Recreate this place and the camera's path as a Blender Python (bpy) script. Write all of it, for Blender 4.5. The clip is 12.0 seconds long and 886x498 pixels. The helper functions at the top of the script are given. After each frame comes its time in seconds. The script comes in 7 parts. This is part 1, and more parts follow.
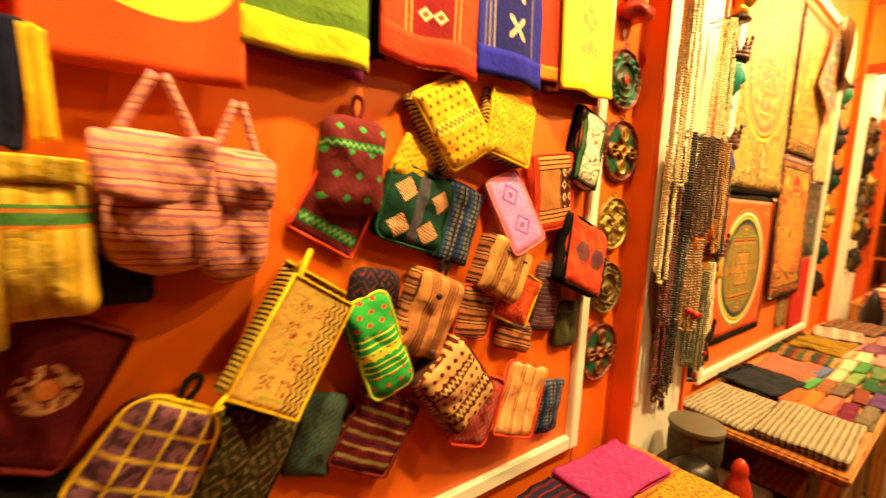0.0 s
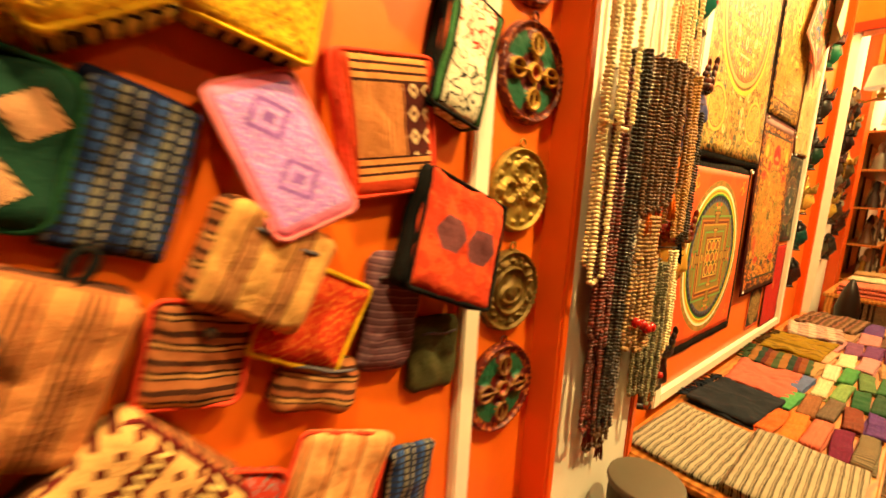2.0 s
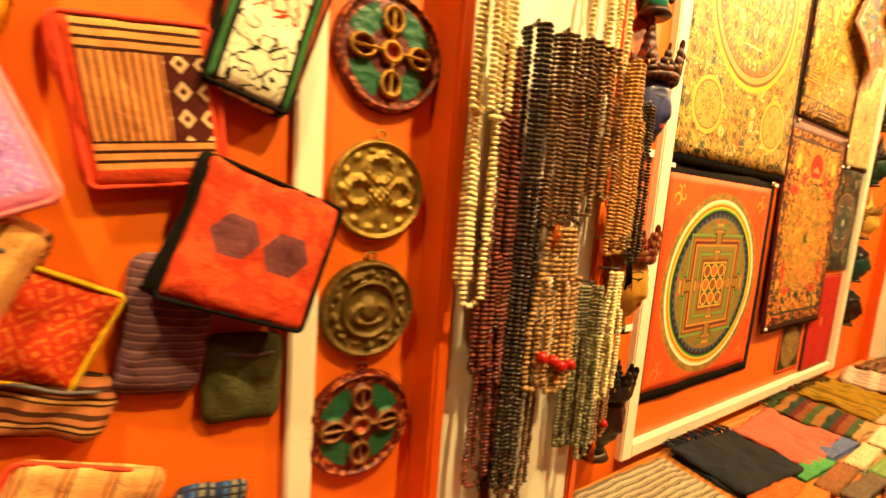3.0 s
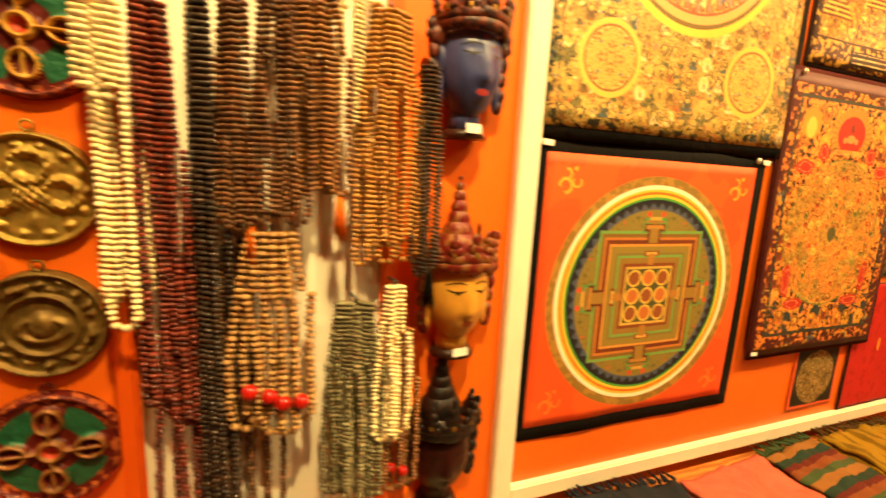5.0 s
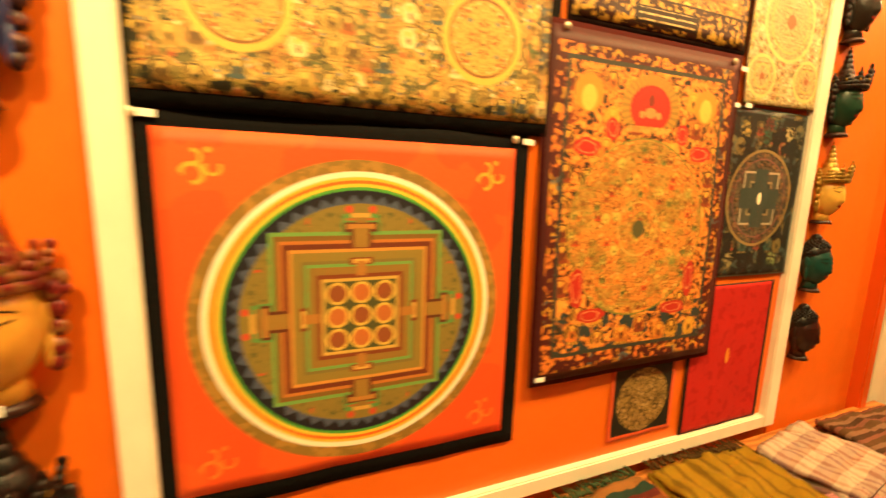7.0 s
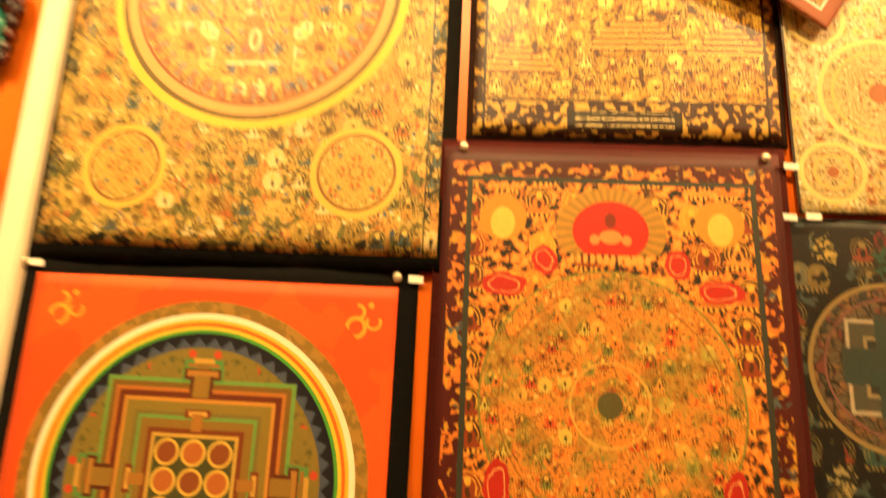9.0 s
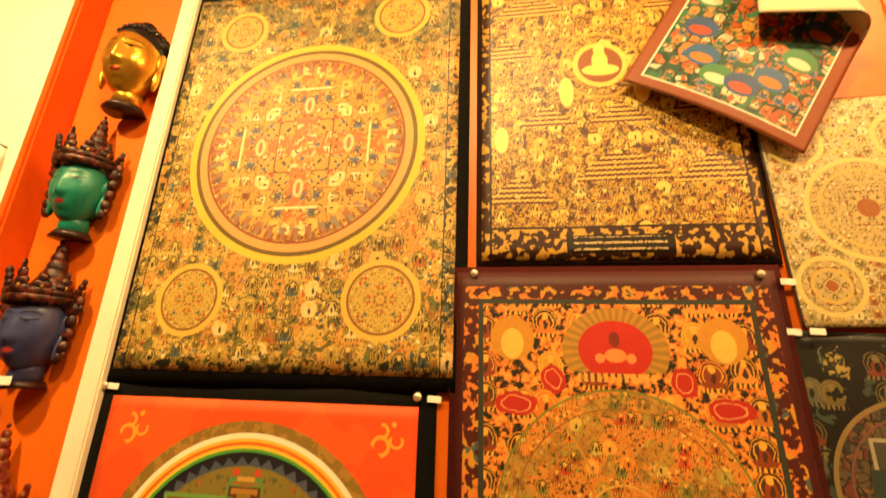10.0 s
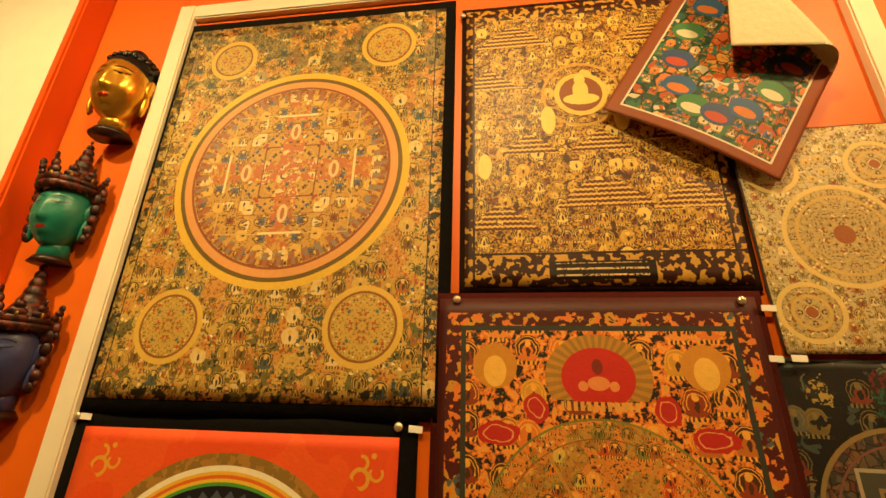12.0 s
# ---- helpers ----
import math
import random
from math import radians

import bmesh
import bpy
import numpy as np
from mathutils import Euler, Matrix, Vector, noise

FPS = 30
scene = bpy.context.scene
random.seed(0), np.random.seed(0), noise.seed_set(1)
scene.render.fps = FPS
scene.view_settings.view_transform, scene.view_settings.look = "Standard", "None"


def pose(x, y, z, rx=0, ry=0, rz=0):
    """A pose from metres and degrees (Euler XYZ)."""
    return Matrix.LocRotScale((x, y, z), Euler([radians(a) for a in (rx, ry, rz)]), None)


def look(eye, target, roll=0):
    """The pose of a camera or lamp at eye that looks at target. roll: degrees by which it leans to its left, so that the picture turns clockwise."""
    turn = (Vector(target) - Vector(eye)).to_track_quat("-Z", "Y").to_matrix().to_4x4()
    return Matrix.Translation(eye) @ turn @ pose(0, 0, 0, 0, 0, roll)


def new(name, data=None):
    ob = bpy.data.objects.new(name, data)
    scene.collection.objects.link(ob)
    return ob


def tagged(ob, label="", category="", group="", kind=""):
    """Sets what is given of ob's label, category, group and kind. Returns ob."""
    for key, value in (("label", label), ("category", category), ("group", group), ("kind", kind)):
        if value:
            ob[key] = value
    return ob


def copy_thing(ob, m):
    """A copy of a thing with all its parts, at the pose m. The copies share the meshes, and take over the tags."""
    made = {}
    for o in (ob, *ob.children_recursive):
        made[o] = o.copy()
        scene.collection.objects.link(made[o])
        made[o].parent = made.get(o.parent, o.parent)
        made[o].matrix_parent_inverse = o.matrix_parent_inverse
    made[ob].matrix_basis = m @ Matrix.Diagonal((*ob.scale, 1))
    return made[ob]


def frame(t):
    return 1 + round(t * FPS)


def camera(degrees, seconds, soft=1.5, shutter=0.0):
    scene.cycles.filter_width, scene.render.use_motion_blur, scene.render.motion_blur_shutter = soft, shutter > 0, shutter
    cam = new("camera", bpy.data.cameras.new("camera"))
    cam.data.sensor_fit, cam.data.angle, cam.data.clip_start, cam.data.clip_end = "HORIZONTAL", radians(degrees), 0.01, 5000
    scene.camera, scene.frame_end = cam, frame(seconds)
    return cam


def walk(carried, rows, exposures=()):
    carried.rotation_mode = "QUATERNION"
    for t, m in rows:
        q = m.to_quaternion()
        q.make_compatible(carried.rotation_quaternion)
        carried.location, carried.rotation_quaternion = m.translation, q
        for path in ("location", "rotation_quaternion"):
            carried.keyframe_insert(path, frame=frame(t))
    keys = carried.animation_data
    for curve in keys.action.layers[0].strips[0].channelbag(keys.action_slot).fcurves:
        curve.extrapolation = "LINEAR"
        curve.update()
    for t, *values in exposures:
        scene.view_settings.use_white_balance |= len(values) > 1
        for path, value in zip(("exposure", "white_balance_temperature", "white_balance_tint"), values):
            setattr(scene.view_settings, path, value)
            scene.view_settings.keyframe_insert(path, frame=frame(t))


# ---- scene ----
# ---- camera ----
cam = camera(93.1, 12.0, shutter=0.8)
PATH = [
    (0, (0.007, 0.087, 1.483), (1.214, 1.664, 1.25), 2.7),
    (0.5, (0.073, 0.198, 1.468), (1.422, 1.654, 1.221), 2.2),
    (1, (0.181, 0.253, 1.459), (1.546, 1.688, 1.181), 2.0),
    (1.5, (0.378, 0.27, 1.46), (1.716, 1.722, 1.143), 3.4),
    (2, (0.587, 0.276, 1.433), (1.876, 1.776, 1.134), 3.2),
    (2.5, (0.783, 0.241, 1.441), (2.006, 1.795, 1.143), 3.2),
    (2.7, (0.862, 0.202, 1.426), (2.026, 1.809, 1.175), 3.7),
    (4.3, (1.388, 0.091, 1.479), (2.145, 1.913, 1.153), 2.0),
    (4.5, (1.446, 0.082, 1.486), (2.186, 1.912, 1.162), 2.2),
    (5, (1.633, 0.033, 1.484), (2.32, 1.88, 1.145), 3.0),
    (5.5, (1.79, -0.018, 1.479), (2.455, 1.833, 1.118), 2.9),
    (6, (1.958, -0.024, 1.465), (2.654, 1.815, 1.098), 3.2),
    (6.5, (2.145, 0.003, 1.471), (2.875, 1.829, 1.107), 2.7),
    (7, (2.349, 0.03, 1.478), (3.091, 1.86, 1.157), 1.7),
    (7.2, (2.453, 0.03, 1.477), (3.159, 1.871, 1.143), 1.4),
    (8.8, (2.924, 0.115, 1.501), (2.977, 2.104, 1.706), 1.4),
    (9, (2.952, 0.095, 1.514), (2.866, 2.071, 1.806), 2.6),
    (9.5, (2.992, 0.029, 1.593), (2.749, 1.968, 2.016), 1.2),
    (10, (3.01, -0.01, 1.607), (2.726, 1.881, 2.195), 1.7),
    (10.5, (3.023, -0.009, 1.614), (2.774, 1.862, 2.276), 1.2),
    (11, (3.026, -0.004, 1.613), (2.764, 1.851, 2.312), 1.2),
    (11.5, (3.029, -0.008, 1.617), (2.772, 1.849, 2.313), 1.7),
    (12, (3.035, -0.008, 1.617), (2.777, 1.853, 2.302), 1.5),
]
walk(cam, [(t, look(eye, target, roll)) for t, eye, target, roll in PATH],
     exposures=[(0.0, 0.95), (1.0, 0.9), (2.5, 0.8), (4.5, 0.7), (6.0, 0.62), (7.0, 0.55), (9.0, 0.36), (10.0, -0.02), (11.0, -0.54), (12.0, -0.72)])

# ---- world and lamps ----
world = bpy.data.worlds.new("world")
scene.world = world
world.use_nodes = True
world.node_tree.nodes["Background"].inputs[0].default_value = (1.0, 0.72, 0.42, 1)
world.node_tree.nodes["Background"].inputs[1].default_value = 0.004
LAMP_COLOUR = (1.0, 0.71, 0.27)
# the ceiling spots: x, y, watts
LAMPS = [(-0.55, 0.22, 8.8), (0.5, 0.22, 9.2), (1.75, -0.30, 20), (3.05, -0.30, 36), (4.3, -0.1, 30), (5.9, 0.0, 36), (7.6, 0.0, 36), (2.2, -1.3, 10), (6.0, -1.3, 10)]
CEIL = 3.1
for lx, ly, watts in LAMPS:
    data = bpy.data.lights.new("ceiling_spot", "AREA")
    data.shape, data.size, data.energy, data.color = "DISK", 0.08, watts, LAMP_COLOUR
    lamp = new("spot_light", data)
    # wall washers lean towards the boards
    lamp.matrix_world = look((lx, ly, CEIL - 0.035), (lx, 0.851 if ly > -1 else ly, (2.1 if lx < 1 else 1.5) if ly > -1 else 0.0))
    data.spread = radians(78 if lx < 1 else 115 if lx < 2 else 180)

# ---- materials ----
def lin(h):
    """Linear colour from a hex string."""
    v = [int(h[i:i + 2], 16) / 255 for i in (0, 2, 4)]
    return tuple(((c + 0.055) / 1.055) ** 2.4 if c > 0.04045 else c / 12.92 for c in v) + (1.0,)


class Shader:
    """A small builder of node materials; x, y, z are metres in the object's own space."""

    def __init__(self, name):
        self.mat = bpy.data.materials.new(name)
        self.mat.use_nodes = True
        self.nt = self.mat.node_tree
        self.bsdf = self.nt.nodes["Principled BSDF"]
        self.vec = self.nt.nodes.new("ShaderNodeTexCoord").outputs["Object"]
        sep = self.node("ShaderNodeSeparateXYZ", self.vec)
        self.x, self.y, self.z = sep.outputs

    def node(self, kind, *ins):
        n = self.nt.nodes.new(kind)
        for i, v in enumerate(ins):
            self.put(n.inputs[i], v)
        return n

    def put(self, socket, v):
        if v is None:
            return
        if isinstance(v, bpy.types.NodeSocket):
            self.nt.links.new(v, socket)
        else:
            socket.default_value = v

    def m(self, op, a, b=None, c=None):
        n = self.nt.nodes.new("ShaderNodeMath")
        n.operation = op
        for i, v in enumerate((a, b, c)):
            self.put(n.inputs[i], v)
        return n.outputs[0]

    def mix(self, f, a, b, blend="MIX"):
        n = self.nt.nodes.new("ShaderNodeMix")
        n.data_type, n.blend_type = "RGBA", blend
        self.put(n.inputs[0], f)
        self.put(n.inputs[6], lin(a) if isinstance(a, str) else a)
        self.put(n.inputs[7], lin(b) if isinstance(b, str) else b)
        return n.outputs[2]

    def noise(self, scale, detail=3.0, vec=None, rough=0.55, colour=False):
        n = self.nt.nodes.new("ShaderNodeTexNoise")
        self.put(n.inputs["Vector"], vec or self.vec)
        n.inputs["Scale"].default_value, n.inputs["Detail"].default_value, n.inputs["Roughness"].default_value = scale, detail, rough
        return n.outputs["Color" if colour else "Fac"]

    def warp(self, amount, scale):
        n = self.nt.nodes.new("ShaderNodeVectorMath")
        n.operation = "MULTIPLY_ADD"
        self.put(n.inputs[0], self.noise(scale, 2.0, colour=True))
        n.inputs[1].default_value = (amount, amount, amount)
        self.put(n.inputs[2], self.vec)
        return n.outputs[0]

    def cells(self, scale, vec=None, feature="F1"):
        n = self.nt.nodes.new("ShaderNodeTexVoronoi")
        n.feature = feature
        self.put(n.inputs["Vector"], vec or self.vec)
        n.inputs["Scale"].default_value = scale
        return n.outputs

    def ramp(self, fac, stops, const=True):
        n = self.nt.nodes.new("ShaderNodeValToRGB")
        n.color_ramp.interpolation = "CONSTANT" if const else "LINEAR"
        els = n.color_ramp.elements
        while len(els) < len(stops):
            els.new(0.5)
        for e, (p, c) in zip(els, stops):
            e.position, e.color = p, lin(c) if isinstance(c, str) else c
        self.put(n.inputs[0], fac)
        return n.outputs[0]

    def sep(self, colour):
        n = self.node("ShaderNodeSeparateColor", colour)
        return n.outputs[0]

    def rep(self, a, period, off=0.0):
        return self.m("FRACT", self.m("ADD", self.m("DIVIDE", a, period), off))

    def gt(self, a, b):
        return self.m("GREATER_THAN", a, b)

    def lt(self, a, b):
        return self.m("LESS_THAN", a, b)

    def both(self, a, b):
        return self.m("MULTIPLY", a, b)

    def either(self, a, b):
        return self.m("MAXIMUM", a, b)

    def band(self, a, lo, hi):
        return self.both(self.gt(a, lo), self.lt(a, hi))

    def radius(self, cx, cz, sx=1.0, sz=1.0):
        dx = self.m("DIVIDE", self.m("SUBTRACT", self.x, cx), sx)
        dz = self.m("DIVIDE", self.m("SUBTRACT", self.z, cz), sz)
        return self.m("SQRT", self.m("ADD", self.m("MULTIPLY", dx, dx), self.m("MULTIPLY", dz, dz)))

    def mirrored(self, cx, cz):
        """Coordinates folded about a centre, for patterns with eightfold symmetry."""
        ax = self.m("ABSOLUTE", self.m("SUBTRACT", self.x, cx))
        az = self.m("ABSOLUTE", self.m("SUBTRACT", self.z, cz))
        n = self.node("ShaderNodeCombineXYZ", self.m("MAXIMUM", ax, az), 0.37, self.m("MINIMUM", ax, az))
        return n.outputs[0]

    def square(self, cx, cz):
        return self.m("MAXIMUM", self.m("ABSOLUTE", self.m("SUBTRACT", self.x, cx)), self.m("ABSOLUTE", self.m("SUBTRACT", self.z, cz)))

    def box(self, cx, cz, hx, hz):
        return self.both(self.lt(self.m("ABSOLUTE", self.m("SUBTRACT", self.x, cx)), hx), self.lt(self.m("ABSOLUTE", self.m("SUBTRACT", self.z, cz)), hz))

    def done(self, colour, rough=0.8, metal=0.0, bump=0.0, bump_scale=300.0, height=None, wear=0.25, wear_scale=9.0, sheen=0.0, depth=0.002):
        if isinstance(colour, str):
            colour = self.mix(0.0, colour, colour)
        # uneven tone at two scales
        a = self.noise(wear_scale, 4.0)
        b = self.noise(bump_scale * 0.5, 2.0)
        tone = self.m("ADD", self.m("MULTIPLY", self.m("SUBTRACT", a, 0.5), wear * 1.6), self.m("MULTIPLY", self.m("SUBTRACT", b, 0.5), wear))
        hsv = self.node("ShaderNodeHueSaturation")
        self.put(hsv.inputs["Value"], self.m("ADD", tone, 1.0))
        self.put(hsv.inputs["Color"], colour)
        self.put(self.bsdf.inputs["Base Color"], hsv.outputs[0])
        self.put(self.bsdf.inputs["Roughness"], self.m("ADD", rough - 0.08, self.m("MULTIPLY", a, 0.16)))
        self.bsdf.inputs["Metallic"].default_value = metal
        self.bsdf.inputs["Specular IOR Level"].default_value = 0.15 if rough > 0.65 else 0.4
        if sheen:
            self.bsdf.inputs["Sheen Weight"].default_value = sheen
        if bump:
            n = self.nt.nodes.new("ShaderNodeBump")
            n.inputs["Strength"].default_value, n.inputs["Distance"].default_value = bump, depth
            h = height if height is not None else self.noise(bump_scale, 4.0)
            if height is None and rough >= 0.84:
                # soft creases in cloth
                h = self.m("ADD", self.m("MULTIPLY", h, 0.25), self.m("MULTIPLY", self.m("ABSOLUTE", self.m("SUBTRACT", self.noise(26.0, 3.0), 0.5)), 2.2))
                n.inputs["Distance"].default_value = 0.006
            self.put(n.inputs["Height"], h)
            self.put(self.bsdf.inputs["Normal"], n.outputs[0])
        return self.mat


def paint(name, colour, rough=0.5, bump=0.15, scale=60.0, wear=0.12, **more):
    return Shader(name).done(colour, rough, 0.0, bump, scale, wear=wear, wear_scale=3.0, **more)


def fabric(name, colour, rough=0.9, wear=0.35, **more):
    s = Shader(name)
    return s.done(colour, rough, 0.0, 0.5, 420.0, wear=wear, wear_scale=22.0, **more)


def striped(name, axis, period, stops, rough=0.9, cross=None):
    """Woven stripes: stops are (place in the period, colour)."""
    s = Shader(name)
    a = {"x": s.x, "z": s.z, "y": s.y}[axis]
    wob = s.m("MULTIPLY_ADD", s.noise(25.0, 1.0), 0.006, a)
    col = s.ramp(s.rep(wob, period), stops)
    if cross:
        b = s.z if axis == "x" else (s.y if cross[0] == "y" else s.x)
        col = s.mix(s.lt(s.rep(b, cross[1]), cross[2]), col, cross[3])
    return s.done(col, rough, 0.0, 0.5, 420.0, wear=0.35, wear_scale=22.0)


def dotted(name, base, dot, period, size, band=None, band_col=None, zig=None):
    """A cloth with rows of small motifs, and crossbands."""
    s = Shader(name)
    row = s.m("FLOOR", s.m("DIVIDE", s.z, period))
    fx = s.m("SUBTRACT", s.rep(s.m("ADD", s.x, s.m("MULTIPLY", row, period * 0.5)), period), 0.5)
    fz = s.m("SUBTRACT", s.rep(s.z, period), 0.5)
    d = s.m("ADD", s.m("ABSOLUTE", fx), s.m("ABSOLUTE", fz))
    col = s.mix(s.lt(s.m("ADD", d, s.m("MULTIPLY", s.noise(150.0), 0.12)), size + 0.06), base, dot)
    if band:
        for lo, hi in band:
            col = s.mix(s.band(s.z, lo, hi), col, band_col)
            if zig:
                wave = s.m("ABSOLUTE", s.m("SUBTRACT", s.rep(s.x, 0.012), 0.5))
                line = s.m("DIVIDE", s.m("SUBTRACT", s.z, lo), hi - lo)
                col = s.mix(s.both(s.band(s.z, lo, hi), s.lt(s.m("ABSOLUTE", s.m("SUBTRACT", line, s.m("ADD", 0.25, wave))), 0.16)), col, zig)
    return s.done(col, 0.9, 0.0, 0.5, 420.0, wear=0.35, wear_scale=22.0)


def brocade(name, base, thread, scale=70.0, amount=0.5, border=None, half=None, centre=None):
    """A cloth woven with a small repeating motif in a second thread."""
    s = Shader(name)
    px = 1.0 / scale * 2.2
    fx = s.m("ABSOLUTE", s.m("SUBTRACT", s.rep(s.x, px), 0.5))
    fz = s.m("ABSOLUTE", s.m("SUBTRACT", s.rep(s.z, px * 1.3), 0.5))
    d = s.m("FRACT", s.m("MULTIPLY", s.m("ADD", fx, fz), 3.0))
    col = s.mix(s.both(s.lt(d, amount), s.gt(s.noise(scale * 3.0), 0.47)), base, thread)
    if centre:
        for i, z in enumerate(centre[0]):
            r = s.m("ADD", s.m("ABSOLUTE", s.x), s.m("ABSOLUTE", s.m("SUBTRACT", s.z, z)))
            col = s.mix(s.band(s.m("FRACT", s.m("MULTIPLY", r, 45.0)), 0.0, s.both(0.45, s.lt(r, centre[1]))), col, centre[2])
    if border:
        e = s.either(s.gt(s.m("ABSOLUTE", s.x), half[0]), s.gt(s.m("ABSOLUTE", s.z), half[1]))
        col = s.mix(e, col, border)
    return s.done(col, 0.85, 0.0, 0.5, 420.0, wear=0.3, wear_scale=22.0)


ORANGE = paint("orange_wall_paint", "E86C17", 0.42, 0.18, 40.0, 0.14)
ORANGE_DEEP = paint("deep_orange_paint", "DE5810", 0.36, 0.12, 40.0, 0.10)
CREAM = paint("cream_wall_paint", "EFE6D2", 0.55, 0.2, 30.0, 0.10)
TRIM = paint("cream_trim_paint", "F0E6CF", 0.45, 0.2, 25.0, 0.14)
RED_PAINT = paint("red_brown_paint", "A8330F", 0.4, 0.15, 40.0)
CEILING = paint("ceiling_orange_paint", "D9601A", 0.6)
WOOD = Shader("honey_wood")
_g = WOOD.m("MULTIPLY", WOOD.m("SINE", WOOD.m("ADD", WOOD.m("MULTIPLY", WOOD.y, 260.0), WOOD.m("MULTIPLY", WOOD.noise(5.0), 20.0))), 0.5)
WOOD = WOOD.done(WOOD.ramp(WOOD.m("ADD", _g, 0.5), [(0.0, "9A5A22"), (1.0, "C98138")], False), 0.4, 0.0, 0.2, 120.0)
DARK_WOOD = paint("dark_wood", "3A2212", 0.5)
BLACK = fabric("black_cloth", "0C0A09")
GOLD = Shader("gold_leaf").done("D9A235", 0.28, 0.85, 0.15, 90.0, wear=0.15)
BRASS = Shader("aged_brass")
BRASS = BRASS.done(BRASS.mix(BRASS.noise(40.0, 4.0), "6E5320", "C9A046"), 0.42, 0.75, 0.4, 160.0)
PIN = Shader("pin_metal").done("E8DCC0", 0.25, 0.7)
TAG = paint("paper_tag", "F2EEE4", 0.7)
STEEL = paint("dark_hook_metal", "5A5046", 0.4)


# ---- builders ----
def part(name, bm, material, parent=None, label="", smooth=True):
    """Links a bmesh as one mesh object, under a thing or a part."""
    me = bpy.data.meshes.new(name)
    bm.to_mesh(me)
    bm.free()
    for mt in (material if isinstance(material, (list, tuple)) else [material]):
        me.materials.append(mt)
    if smooth:
        me.shade_smooth()
    ob = new(name, me)
    ob.parent = parent
    return tagged(ob, label)


def soft_edges(ob, angle=40):
    ob.data.shade_smooth()
    ob.data.set_sharp_from_angle(angle=radians(angle))
    return ob


def thing(name, x, y, z, label, category, rx=0, ry=0, rz=0, group=""):
    ob = new(name)
    ob.empty_display_size = 0.05
    ob.matrix_basis = pose(x, y, z, rx, ry, rz)
    return tagged(ob, label, category, group)


def block(x0, x1, y0, y1, z0, z1, bevel=0.004, seg=2):
    bm = bmesh.new()
    bmesh.ops.create_cube(bm, size=1.0, matrix=Matrix.Translation(((x0 + x1) / 2, (y0 + y1) / 2, (z0 + z1) / 2)) @ Matrix.Diagonal((x1 - x0, y1 - y0, z1 - z0, 1)))
    if bevel:
        bmesh.ops.bevel(bm, geom=bm.edges[:], offset=bevel, segments=seg, affect="EDGES")
    return bm


def setting(name, bm, material, label):
    return tagged(soft_edges(part(name, bm, material)), label, kind="structure")


def tube(points, radius, sides=6, closed=False):
    """A bmesh tube along points."""
    bm = bmesh.new()
    pts = [Vector(p) for p in points]
    n = len(pts)
    rings = []
    for i, p in enumerate(pts):
        a = pts[(i - 1) % n] if closed or i else p
        b = pts[(i + 1) % n] if closed or i < n - 1 else p
        d = (b - a).normalized() if (b - a).length > 1e-9 else Vector((0, 0, 1))
        s = d.cross(Vector((0, 1, 0)))
        s = s.normalized() if s.length > 1e-3 else d.cross(Vector((1, 0, 0))).normalized()
        u = s.cross(d)
        r = radius(i / max(1, n - 1)) if callable(radius) else radius
        rings.append([bm.verts.new(p + (s * math.cos(k * math.tau / sides) + u * math.sin(k * math.tau / sides)) * r) for k in range(sides)])
    for i in range(n if closed else n - 1):
        a, b = rings[i], rings[(i + 1) % n]
        for k in range(sides):
            bm.faces.new((a[k], a[(k + 1) % sides], b[(k + 1) % sides], b[k]))
    if not closed:
        bm.faces.new(rings[0][::-1])
        bm.faces.new(rings[-1])
    bmesh.ops.recalc_face_normals(bm, faces=bm.faces[:])
    return bm


def outline(w, h, corner, taper=1.0, n=6):
    """A rounded, tapered rectangle in x and z; taper is the bottom's width over the top's."""
    r = min(w, h) * corner
    pts = []
    for sx, sz, a0 in ((1, 1, 0), (-1, 1, 90), (-1, -1, 180), (1, -1, 270)):
        for i in range(n + 1):
            a = radians(a0 + 90 * i / n)
            x, z = sx * (w / 2 - r) + r * math.cos(a), sz * (h / 2 - r) + r * math.sin(a)
            f = 1 + (taper - 1) * (0.5 - z / h)
            pts.append((x * f, z))
    return pts


